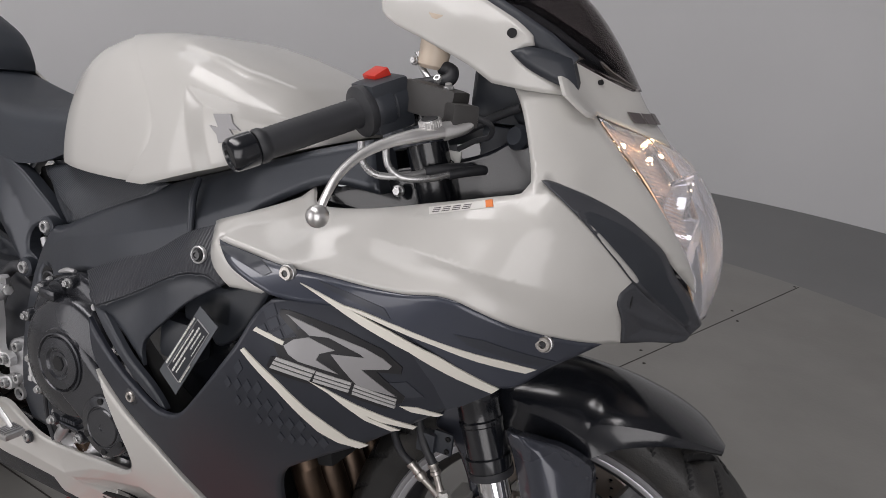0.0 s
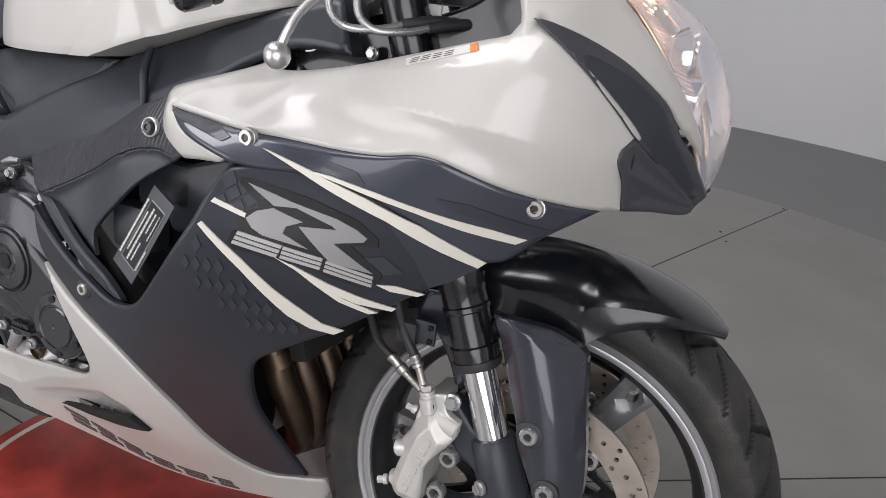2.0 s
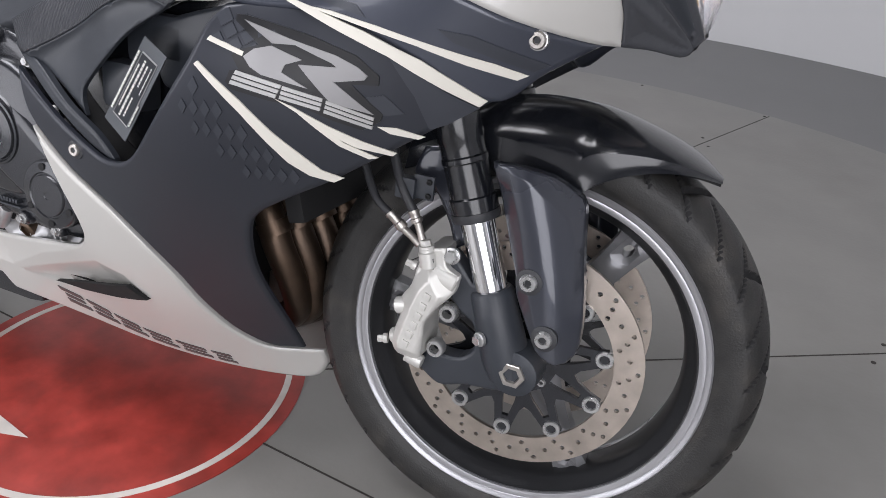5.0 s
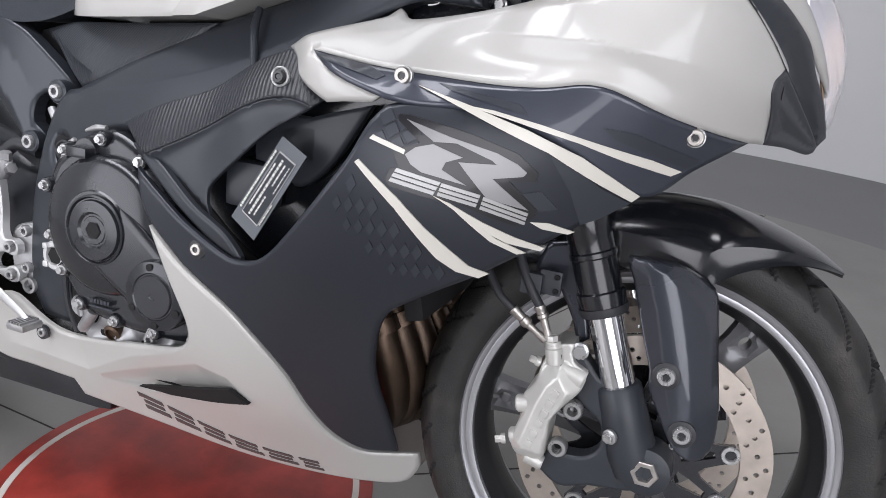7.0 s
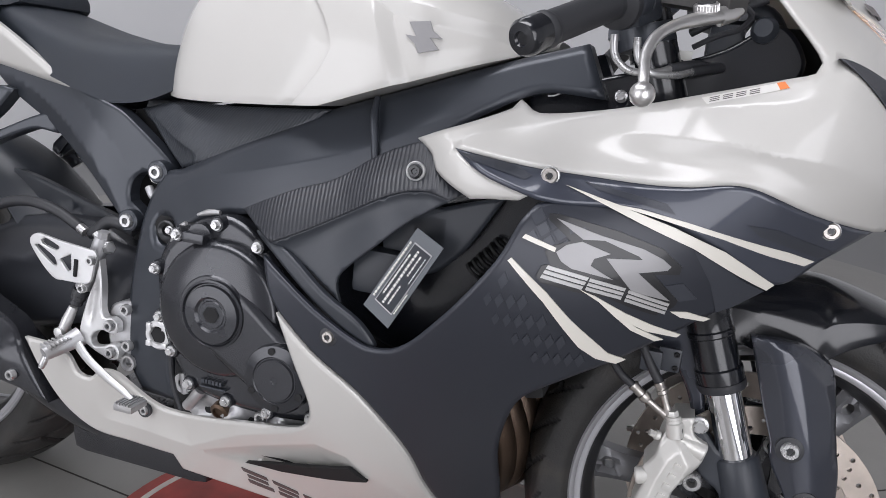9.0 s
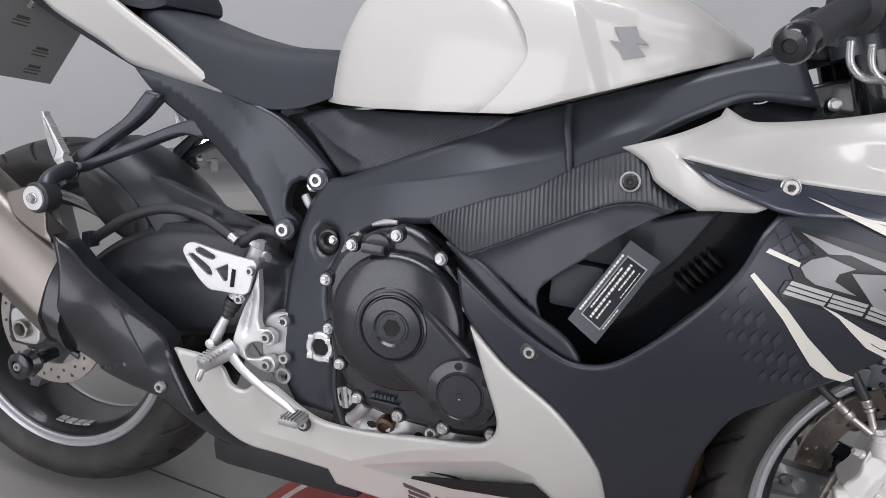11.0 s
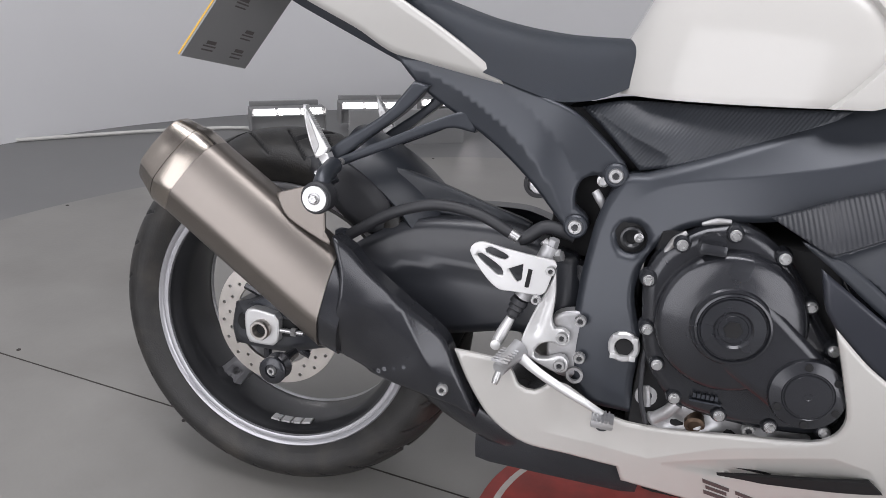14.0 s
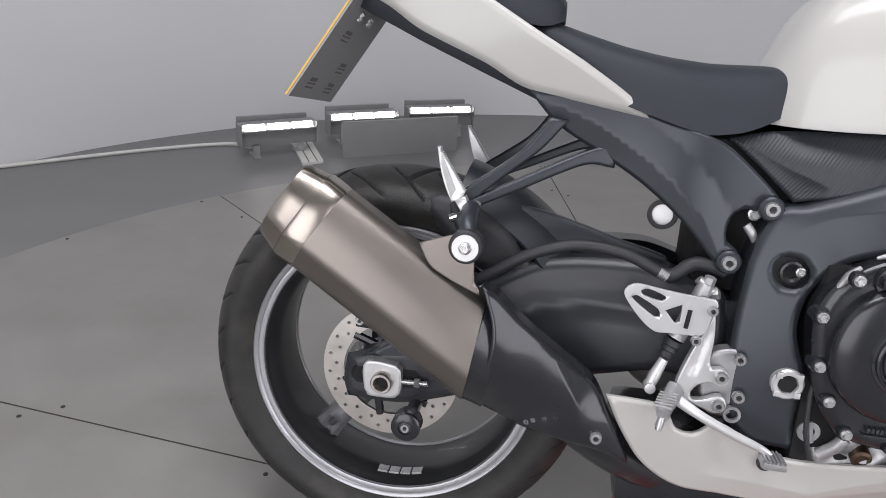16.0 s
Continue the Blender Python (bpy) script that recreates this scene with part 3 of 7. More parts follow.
def spoke_bm(c, angle, r0, r1, w0, w1, y0, y1, hole=True):
    """A tapering cast wheel spoke with a recess near the rim."""
    ol = [(r0, -w0 / 2), ((r0 + r1) / 2, -w0 * 0.33), (r1 - 0.03, -w1 * 0.42), (r1, -w1 / 2), (r1, w1 / 2), (r1 - 0.03, w1 * 0.42), ((r0 + r1) / 2, w0 * 0.33), (r0, w0 / 2)]
    line = curve2([(x, z, 1 if i in (0, 3, 4, 7) else 0) for i, (x, z) in enumerate(ol)], True, 0.008)
    hl = [[Vector((r1 - 0.022 + 0.009 * math.cos(a), 0.007 * math.sin(a))) for a in [2 * math.pi * k / 14 for k in range(14)]]] if hole else []
    v, f, dist = sheet(line, hl, 0.01)
    bm = bmesh.new()
    ca, sa = math.cos(angle), math.sin(angle)

    def at(p, d, front):
        u = min(1, d / 0.012)
        hw = (y1 - y0) / 2 * (0.55 + 0.45 * u) * (0.75 + 0.25 * (p.x - r0) / (r1 - r0))
        y = (y0 + y1) / 2 + (-hw if front else hw)
        return (c.x + p.x * ca - p.y * sa, y, c.z + p.x * sa + p.y * ca)
    top = [bm.verts.new(at(p, d, True)) for p, d in zip(v, dist)]
    bot = [bm.verts.new(at(p, d, False)) for p, d in zip(v, dist)]
    count = {}
    for t in f:
        bm.faces.new([top[i] for i in t])
        bm.faces.new([bot[i] for i in reversed(t)])
        for a, b in zip(t, (*t[1:], t[0])):
            count[(a, b)] = 1
    for (a, b) in count:
        if (b, a) not in count:
            bm.faces.new((top[b], top[a], bot[a], bot[b]))
    return bm


def ring_plate(c, r0, r1, y0, y1, holes=(), n=72):
    """A flat ring with round holes, such as a brake disc."""
    line = [Vector((r1 * math.cos(2 * math.pi * k / n), r1 * math.sin(2 * math.pi * k / n))) for k in range(n)]
    hl = [[Vector((r0 * math.cos(2 * math.pi * k / n), r0 * math.sin(2 * math.pi * k / n))) for k in range(n)]]
    for x, z, r in holes:
        hl.append([Vector((x + r * math.cos(2 * math.pi * k / 10), z + r * math.sin(2 * math.pi * k / 10))) for k in range(10)])
    v, f, dist = sheet(line, hl, 0.5)
    bm = bmesh.new()
    top = [bm.verts.new((c.x + p.x, y0, c.z + p.y)) for p in v]
    bot = [bm.verts.new((c.x + p.x, y1, c.z + p.y)) for p in v]
    count = {}
    for t in f:
        bm.faces.new([top[i] for i in t])
        bm.faces.new([bot[i] for i in reversed(t)])
        for a, b in zip(t, (*t[1:], t[0])):
            count[(a, b)] = 1
    for (a, b) in count:
        if (b, a) not in count:
            bm.faces.new((top[b], top[a], bot[a], bot[b]))
    return bm


def wheel(name, c, half, prof, grooves, tread, spokes, label):
    """Rim with two machined lips, cast spokes, hub and tyre."""
    w = half
    barrel = part(name, lathe([(0.226, w), (0.2145, w - 0.004), (0.2115, w - 0.012), (0.2035, w - 0.02), (0.2, w * 0.45), (0.198, 0), (0.2, -w * 0.35),
                               (0.205, -w + 0.026), (0.21, -w + 0.014), (0.226, -w), (0.222, -w + 0.004), (0.21, 0), (0.222, w - 0.004)], c, (0, -1, 0), 96, close=True), M["rim"], bike, label)
    for sg in (1, -1):
        part("rim_lip", lathe([(0.2325, sg * (w - 0.004)), (0.2335, sg * (w + 0.002)), (0.231, sg * (w + 0.0045)), (0.2265, sg * (w + 0.003)), (0.2245, sg * (w + 0.0005)), (0.222, sg * (w + 0.0012)), (0.2165, sg * (w - 0.001)),
                               (0.2155, sg * (w - 0.006))], c, (0, -1, 0), 128, close=True), M["rimface"], barrel, "bright machined rim lip")
    part("rim_edge", lathe([(0.2055, -w + 0.024), (0.2028, -w + 0.022), (0.2028, -w + 0.0185), (0.2055, -w + 0.017)], c, (0, -1, 0), 96, close=True), M["rimface"], barrel, "bright inner rim edge")
    tyre = part("tyre", tyre_bm(c, prof, 1, grooves=grooves, half=tread), M["tyre"], barrel, "worn black road tyre", 60)
    # slot 1: near-black that paints the shade inside the tread grooves
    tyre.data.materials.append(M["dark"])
    for a in spokes:
        part("spoke", spoke_bm(c, radians(a), 0.03, 0.204, 0.06, 0.05, -w * 0.42, w * 0.42), M["spoke"], barrel)
    part("hub", lathe([(0, w * 0.9), (0.022, w * 0.9), (0.03, w * 0.8), (0.038, w * 0.45), (0.034, 0), (0.038, -w * 0.45), (0.03, -w * 0.8), (0, -w * 0.8)], c, (0, -1, 0), 32), M["rim"], barrel)
    return barrel


FP = [(0.2315, 0.05), (0.243, 0.0575), (0.258, 0.0605), (0.272, 0.059), (0.2845, 0.048), (0.2935, 0.03), (0.297, 0.012), (0.298, 0.0)]
RP = [(0.2315, 0.072), (0.246, 0.083), (0.262, 0.0895), (0.278, 0.088), (0.293, 0.075), (0.305, 0.052), (0.3125, 0.024), (0.315, 0.0)]
FP = FP + [(r, -h) for r, h in FP[-2::-1]]
RP = RP + [(r, -h) for r, h in RP[-2::-1]]
front_wheel = wheel("front_wheel", FRONT, 0.05, FP, 30, 0.062, (56, 176, 296), "charcoal cast front wheel with a silver lip")
rear_wheel = wheel("rear_wheel", REAR, 0.073, RP, 28, 0.085, (232, 352, 112), "charcoal cast rear wheel with a silver lip")

# ---- side fairings ----
FIELD = [(1.098, 0.719, -0.266), (1.378, 0.694, -0.194), (0.934, 0.733, -0.221), (0.864, 0.495, -0.264), (1.119, 0.711, -0.259), (0.992, 0.733, -0.264),
         (1.236, 0.6, -0.235), (0.763, 0.57, -0.254), (0.899, 0.285, -0.192), (0.548, 0.297, -0.184), (0.33, 0.357, -0.184), (1.06, 0.202, -0.066), (1.437, 0.744, -0.164),
         (1.361, 0.862, -0.2), (1.377, 0.923, -0.095), (1.252, 0.966, -0.12), (1.03, 0.785, -0.15), (1.506, 0.7, -0.03), (1.2, 0.8, -0.21), (0.75, 0.22, -0.15),
         (1.409, 0.899, -0.1), (1.449, 0.852, -0.105), (1.478, 0.806, -0.087), (1.497, 0.762, -0.06)]
side = spline_field(FIELD, 1e-3)
def tuck(x, z):
    """The rear lip of the upper fairing turns inwards."""
    d = ((0.985 - x) * 0.044 + (0.738 - z) * 0.105) / 0.1138
    return 0.9 * d if d > 0 and x < 1.1 else 0.0


SHOULDER = [tuple(p) for p in curve2([(0.945, 0.736), (0.974, 0.7405), (1.004, 0.7495), (1.036, 0.7596), (1.099, 0.775), (1.169, 0.7905), (1.246, 0.8055), (1.31, 0.8157), (1.336, 0.8205), (1.362, 0.826)], False, 0.008)]
RIDGE = [tuple(p) for p in curve2([(1.105, 0.754), (1.145, 0.765), (1.185, 0.7705), (1.258, 0.7695), (1.303, 0.767), (1.336, 0.7644), (1.37, 0.760), (1.393, 0.753), (1.42, 0.7425)], False, 0.008)]
BAND_TOP = [(0.93, 0.73), (0.991, 0.734), (1.135, 0.722), (1.236, 0.724), (1.273, 0.731), (1.299, 0.729), (1.355, 0.71), (1.428, 0.693), (1.445, 0.7), (1.44, 0.75), (1.452, 0.768), (1.416, 0.812), (1.38, 0.845)]
band_gap = facet([[tuple(p) for p in curve2(BAND_TOP, False, 0.01)]], 1.0, 1.0)
shoulder_fall, ridge_fall = tent(SHOULDER, 0.55, 0.12, 0.016, 0.1), tent(RIDGE, 0.45, 0.24, 0.017, 0.14)


def crease_plane(x, z):
    """Planes that fall away from the creases of the upper fairing and fade out towards its painted band."""
    a = min(1, band_gap(x, z) / 0.03)
    return (ridge_fall(x, z) + shoulder_fall(x, z)) * a * a * (3 - 2 * a)


CREASE = (tuck, crease_plane, ridge([(1.43, 0.776), (1.4085, 0.7955), (1.3845, 0.8093), (1.365, 0.821), (1.35, 0.845)], 0.03, 0.004), ridge([(1.256, 0.962), (1.299, 0.933), (1.356, 0.894), (1.4, 0.861)], 0.045, 0.006))
upper = [(0.925, 0.734, 1), (0.988, 0.759), (1.026, 0.78), (1.031, 0.791, 1), (1.06, 0.778), (1.142, 0.791), (1.24, 0.818), (1.312, 0.839), (1.334, 0.846), (1.339, 0.857),
         (1.329, 0.875), (1.311, 0.9), (1.286, 0.932), (1.253, 0.964, 1), (1.3, 0.957), (1.345, 0.948, 1), (1.368, 0.923), (1.4, 0.895), (1.446, 0.849), (1.478, 0.804), (1.497, 0.764), (1.5, 0.747, 1), (1.477, 0.779), (1.461, 0.802), (1.431, 0.827), (1.389, 0.85), (1.354, 0.86, 1), (1.38, 0.844), (1.416, 0.811), (1.451, 0.767), (1.442, 0.748), (1.444, 0.705), (1.45, 0.692, 1), (1.428, 0.693, 1),
         (1.402, 0.698), (1.355, 0.71), (1.299, 0.729), (1.273, 0.731), (1.236, 0.724), (1.192, 0.721), (1.135, 0.722), (1.055, 0.726), (0.991, 0.734, 1),
         (1.03, 0.712), (1.08, 0.6965, 1), (1.07, 0.69), (1.0355, 0.6862), (1.0158, 0.6828, 1), (0.9874, 0.695), (0.9668, 0.706), (0.957, 0.721)]
panel("upper_fairing", upper, side, M["white"], bike, "pearl white upper side fairing", mirror=True, outer=0.001, extra=CREASE, step=0.007, folds=(SHOULDER, RIDGE))
band = [(0.991, 0.734, 1), (1.055, 0.726), (1.135, 0.722), (1.192, 0.721), (1.236, 0.724), (1.273, 0.731), (1.299, 0.729), (1.355, 0.71), (1.402, 0.698), (1.428, 0.693, 1),
        (1.383, 0.661), (1.338, 0.628), (1.27, 0.665), (1.198, 0.692), (1.116, 0.692), (1.088, 0.695, 1), (1.03, 0.712)]
panel("fairing_band", band, side, M["graphite"], bike, "graphite painted lower edge of the fairing", mirror=True)
low = [(1.09, 0.69, 1), (1.079, 0.674), (1.062, 0.633), (1.026, 0.581), (0.985, 0.533), (0.961, 0.51), (0.938, 0.498), (0.906, 0.496), (0.849, 0.52), (0.798, 0.552), (0.762, 0.575, 1),
       (0.775, 0.53), (0.789, 0.51, 1), (0.837, 0.468), (0.8967, 0.4295), (0.934, 0.388), (0.9585, 0.342), (0.9715, 0.2835), (0.9865, 0.2326), (1.0147, 0.1985), (1.0585, 0.196, 1),
       (1.0625, 0.284), (1.065, 0.366), (1.078, 0.426), (1.096, 0.463), (1.143, 0.496), (1.185, 0.521), (1.246, 0.564), (1.292, 0.597), (1.338, 0.628, 1), (1.27, 0.667), (1.2, 0.694), (1.116, 0.698)]
panel("lower_fairing", low, side, M["lower"], bike, "dark blue-black lower side fairing", mirror=True, outer=-0.004)
belly = [(0.328, 0.364, 1), (0.37, 0.364), (0.3961, 0.362), (0.4136, 0.3506), (0.4267, 0.328), (0.449, 0.3253), (0.4712, 0.3426), (0.4913, 0.3405), (0.5622, 0.3052), (0.6269, 0.3046), (0.7175, 0.3228), (0.8056, 0.3466), (0.826, 0.3649), (0.8301, 0.394), (0.81, 0.454),
         (0.789, 0.51, 1), (0.837, 0.468), (0.8967, 0.4295), (0.934, 0.388), (0.9585, 0.342), (0.9715, 0.2835), (0.9865, 0.2326), (1.0147, 0.1985), (1.0585, 0.196, 1), (1.089, 0.2, 1), (1.087, 0.17), (1.066, 0.134), (1.034, 0.124), (0.973, 0.13), (0.884, 0.148),
         (0.752, 0.17), (0.656, 0.186), (0.588, 0.196, 1), (0.578, 0.222, 1), (0.5043, 0.2272), (0.4416, 0.2316), (0.3908, 0.2628), (0.3547, 0.3118)]
BELLY_FOLD = [(0.455, 0.262), (0.54, 0.259), (0.6176, 0.2515), (0.7055, 0.3), (0.7935, 0.334), (0.8254, 0.3561), (0.8446, 0.3874)]
BELLY_EDGE = [(0.6281, 0.2463), (0.8339, 0.3306), (0.8788, 0.3222), (0.9041, 0.2895)]
belly_sunk = BELLY_EDGE + [(0.884, 0.294), (0.8, 0.2685), (0.718, 0.246)]
sunk_fall = facet([BELLY_EDGE], 0.35, 0.012)
belly_rise = tent(BELLY_FOLD, 0.3, 0.0, 0.012, 0.04)
panel("belly_fairing", belly, side, M["white"], bike, "white belly fairing with dark lettering", mirror=True, outer=0.002, step=0.009, folds=(BELLY_FOLD, BELLY_EDGE),
      extra=(belly_rise, lambda x, z: sunk_fall(x, z) if inside((x, z), belly_sunk) else 0.0))

# ---- front end ----
STEER = Matrix.Translation(FRONT) @ Matrix.Rotation(radians(5), 4, "Z") @ Matrix.Translation(-FRONT)
front_wheel.matrix_local = STEER


def carrier_bm(c, y0, y1):
    """A ten-lobed web that carries the brake disc."""
    line, hl = [], [[Vector((0.03 * math.cos(a), 0.03 * math.sin(a))) for a in [2 * math.pi * k / 30 for k in range(30)]]]
    for k in range(10):
        a = radians(14 + 36 * k)
        for da, r in ((-0.314, 0.072), (-0.22, 0.078), (-0.12, 0.1), (-0.1, 0.114), (0.1, 0.114), (0.12, 0.1), (0.22, 0.078)):
            line.append(Vector((r * math.cos(a + da), r * math.sin(a + da))))
        hl.append([Vector((r * math.cos(a + da), r * math.sin(a + da))) for da, r in ((-0.17, 0.05), (0.17, 0.05), (0.12, 0.066), (0.045, 0.09), (-0.045, 0.09), (-0.12, 0.066))])
    v, f, dist = sheet(line, hl, 0.5)
    bm = bmesh.new()
    top = [bm.verts.new((c.x + p.x, y0, c.z + p.y)) for p in v]
    bot = [bm.verts.new((c.x + p.x, y1, c.z + p.y)) for p in v]
    count = {}
    for t in f:
        bm.faces.new([top[i] for i in t])
        bm.faces.new([bot[i] for i in reversed(t)])
        for a, b in zip(t, (*t[1:], t[0])):
            count[(a, b)] = 1
    for (a, b) in count:
        if (b, a) not in count:
            bm.faces.new((top[b], top[a], bot[a], bot[b]))
    return bm


for sg in (-1, 1):
    holes = []
    for k in range(36):
        a = 2 * math.pi * k / 36
        for j, rr in enumerate((0.126, 0.137, 0.147)):
            b = a + j * 0.055
            if k % 2 == j % 2 or j == 1 and k % 2 == 0:
                holes.append((rr * math.cos(b), rr * math.sin(b), 0.0032))
    disc = part("brake_disc", ring_plate(FRONT, 0.118, 0.155, sg * 0.066, sg * 0.0605, holes), M["disc"], front_wheel, "drilled brake disc of worn steel")
    part("disc_carrier", carrier_bm(FRONT, sg * 0.0665, sg * 0.0605), M["engine"], disc, "black spoked disc carrier")
    for k in range(10):
        a = radians(14 - 36 * k)
        c = FRONT + Vector((0.107 * math.cos(a), sg * 0.0665, 0.107 * math.sin(a)))
        part("bobbin", lathe([(0.0062, -0.004), (0.0115, -0.004), (0.0115, 0.0025), (0.0107, 0.0035), (0.0072, 0.0035), (0.0062, 0.002)], c, (0, sg, 0), 20, close=True), M["bolt"], disc)
    for k in range(5):
        a = radians(32 - 72 * k)
        bolt(FRONT + Vector((0.043 * math.cos(a), sg * 0.065, 0.043 * math.sin(a))), 0.006, disc, (0, sg, 0))


def fork_at(z, y=-0.11):
    return Vector((1.344 - 0.364 * (z - 0.396), y, z))


for sg in (1, -1):
    y = -0.108 * sg
    ax = (fork_at(0.9) - fork_at(0.4)).normalized()
    o = fork_at(0.385, y)
    fork = part("fork_leg", lathe([(0, 0.105), (0.0275, 0.105), (0.0285, 0.118), (0.0285, 0.125), (0.0262, 0.127), (0.0262, 0.165), (0.0278, 0.167), (0.0278, 0.172), (0.0262, 0.174), (0.0262, 0.19), (0.0272, 0.192),
                                   (0.0272, 0.22), (0.0255, 0.222), (0.0255, 0.56), (0.027, 0.565), (0.0, 0.57)], o, ax, 36), M["gloss"], bike, "gloss black upper fork tube with a chrome lower tube")
    part("chrome_tube", lathe([(0, -0.02), (0.0205, -0.02), (0.0205, 0.11), (0, 0.11)], o, ax, 36), M["chrome"], fork, "chrome fork tube")
    part("dust_seal", lathe([(0.02, 0.098), (0.0275, 0.098), (0.029, 0.102), (0.029, 0.108), (0.02, 0.108)], o, ax, 36, close=True), M["rubber"], fork)
    part("fork_bottom", merge(lathe([(0, 0.012), (0.0235, 0.012), (0.0265, 0.008), (0.028, -0.03), (0.03, -0.075), (0.026, -0.1), (0, -0.105)], o, ax, 32),
                              lathe([(0, -0.02), (0.03, -0.02), (0.031, 0.0), (0.029, 0.021), (0.02, 0.024), (0, 0.024)], (1.392, y, 0.304), (0, -sg, 0), 32)), M["plastic"], fork, "black cast fork bottom")
    arm = [(1.322, 0.4, 1), (1.355, 0.385), (1.39, 0.34), (1.412, 0.3), (1.385, 0.272), (1.33, 0.262), (1.295, 0.252), (1.262, 0.272, 1), (1.276, 0.292), (1.318, 0.297), (1.336, 0.315), (1.332, 0.345), (1.312, 0.36), (1.288, 0.385), (1.268, 0.415, 1), (1.292, 0.43)]
    panel("caliper_mount", arm, y - 0.012 * sg, M["plastic"], fork, "black caliper bracket", thick=0.022, step=0.02, side=-sg, round_=0.005, drop=0.003)
    for x, z in ((1.299, 0.355), (1.288, 0.303)):
        part("mount_eye", lathe([(0.0055, -0.006), (0.012, -0.006), (0.012, 0.004), (0.0105, 0.006), (0.0065, 0.006)], (x, y * 1.12, z), (0, -sg, 0), 20, close=True), M["bolt"], fork)
    bolt((1.296, y * 1.16, 0.431), 0.0105, fork, (0, -sg, 0), hexhead=True)
    bolt((1.347, y * 1.25, 0.34), 0.009, fork, (-0.5, -sg, -0.1), hexhead=True)
part("axle_nut", merge(lathe([(0.0095, -0.012), (0.0165, -0.012), (0.0165, 0.001), (0.0155, 0.002), (0.0105, 0.002), (0.0095, 0.0)], (1.392, -0.1345, 0.305), (0, -1, 0), 6, close=True)), M["steel"], bike, "hexagonal axle nut")
part("axle", sweep([(1.392, -0.128, 0.304), (1.392, 0.12, 0.304)], 0.0125, 16), M["dark"], bike)

# fork guards


GX = np.polyfit([0.33, 0.45, 0.54], [1.422, 1.4, 1.37], 2)


def GF(x, z):
    xc = np.polyval(GX, z)
    return -0.14 + 6.0 * (x - xc) ** 2 + 0.2 * (math.sqrt((x - xc - 0.012) ** 2 + 0.00004) + (x - xc - 0.012))


guard = [(1.3317, 0.5537, 1), (1.3576, 0.5553), (1.3936, 0.5485), (1.4284, 0.5255), (1.4356, 0.508), (1.4448, 0.457), (1.4575, 0.3914), (1.4575, 0.3471), (1.44, 0.3345), (1.4143, 0.3486), (1.3923, 0.3829), (1.3785, 0.4076), (1.3755, 0.4287), (1.3635, 0.46), (1.3465, 0.51)]
GUARD_TOP = [(1.345, 0.552), (1.375, 0.543), (1.402, 0.524), (1.422, 0.505), (1.432, 0.48), (1.438, 0.452), (1.446, 0.405)]
GUARD_REAR = [(1.352, 0.548), (1.372, 0.5), (1.384, 0.46), (1.394, 0.42), (1.409, 0.38), (1.426, 0.35)]
for g in panel("fork_guard", guard, GF, M["darkgloss"], bike, "gloss dark grey fork guard", mirror=True, thick=0.012, step=0.007, round_=0.003, drop=0.002, extra=(tent(GUARD_TOP, 0.9, 0.0, 0.014, 0.02), tent(GUARD_REAR, 0.0, 0.45, 0.014, 0.02)), folds=(GUARD_TOP, GUARD_REAR)):
    sg = -1 if g.data.vertices[0].co.y < 0 else 1
    for x, z in ((1.395, 0.43), (1.423, 0.367)):
        part("grommet", lathe([(0, -0.004), (0.0155, -0.004), (0.0155, 0.002), (0.013, 0.003), (0, 0.003)], (x, sg * 0.1385, z), (0, sg, 0), 24), M["rubber"], g)
        bolt((x, sg * 0.1415, z), 0.0105, g, (0, sg, 0), h=0.005)

# front mudguard: a crowned shell over the tyre
ST = [(1.2, 0.552, 0.505, 0.072), (1.235, 0.577, 0.52, 0.08), (1.275, 0.596, 0.53, 0.086), (1.315, 0.608, 0.533, 0.09), (1.36, 0.614, 0.52, 0.091), (1.405, 0.614, 0.505, 0.09), (1.428, 0.611, 0.532, 0.088), (1.46, 0.603, 0.552, 0.082), (1.5, 0.59, 0.563, 0.068),
      (1.535, 0.575, 0.562, 0.046), (1.565, 0.556, 0.552, 0.012)]
rings = []
for x, zt, zs, hw in ST:
    ring, inn = [], []
    for k in range(29):
        u = -1 + k / 14
        if abs(u) < 0.715:
            a = abs(u) / 0.7143 * math.pi / 2 * 0.78
            yy = math.copysign(hw * 0.9 * math.sin(a) / math.sin(math.pi / 2 * 0.78), u)
            zz = zt - (zt - zs) * 0.5 * (1 - math.cos(a)) / (1 - math.cos(math.pi / 2 * 0.78))
            c = 1.0
        else:
            w = (abs(u) - 0.7143) / 0.2857
            yy = math.copysign(hw * (0.9 + 0.1 * w * w), u)
            zz = zt - (zt - zs) * (0.5 + 0.5 * w)
            c = 1.0 - w
        ring.append(Vector((x, yy, zz)))
        inn.append(Vector((x - 0.001, yy * 0.955, zz - 0.004 if c > 0.05 else zz)))
    rings.append(ring + inn[::-1])
dense = smooth_rings(rings, 6)
part("front_mudguard", loft(dense), M["gloss"], bike, "gloss black front mudguard", 27)

# brake calipers
cal = [(1.2661, 0.434, 1), (1.2888, 0.4393, 1), (1.2911, 0.4181), (1.3085, 0.4079, 1), (1.3055, 0.386), (1.2895, 0.365), (1.2775, 0.3451), (1.2763, 0.3253), (1.2742, 0.2923, 1), (1.2634, 0.2826), (1.2412, 0.2842, 1), (1.2321, 0.2974), (1.2362, 0.3232), (1.2433, 0.3495), (1.2387, 0.3629), (1.2502, 0.3828), (1.2554, 0.4071)]
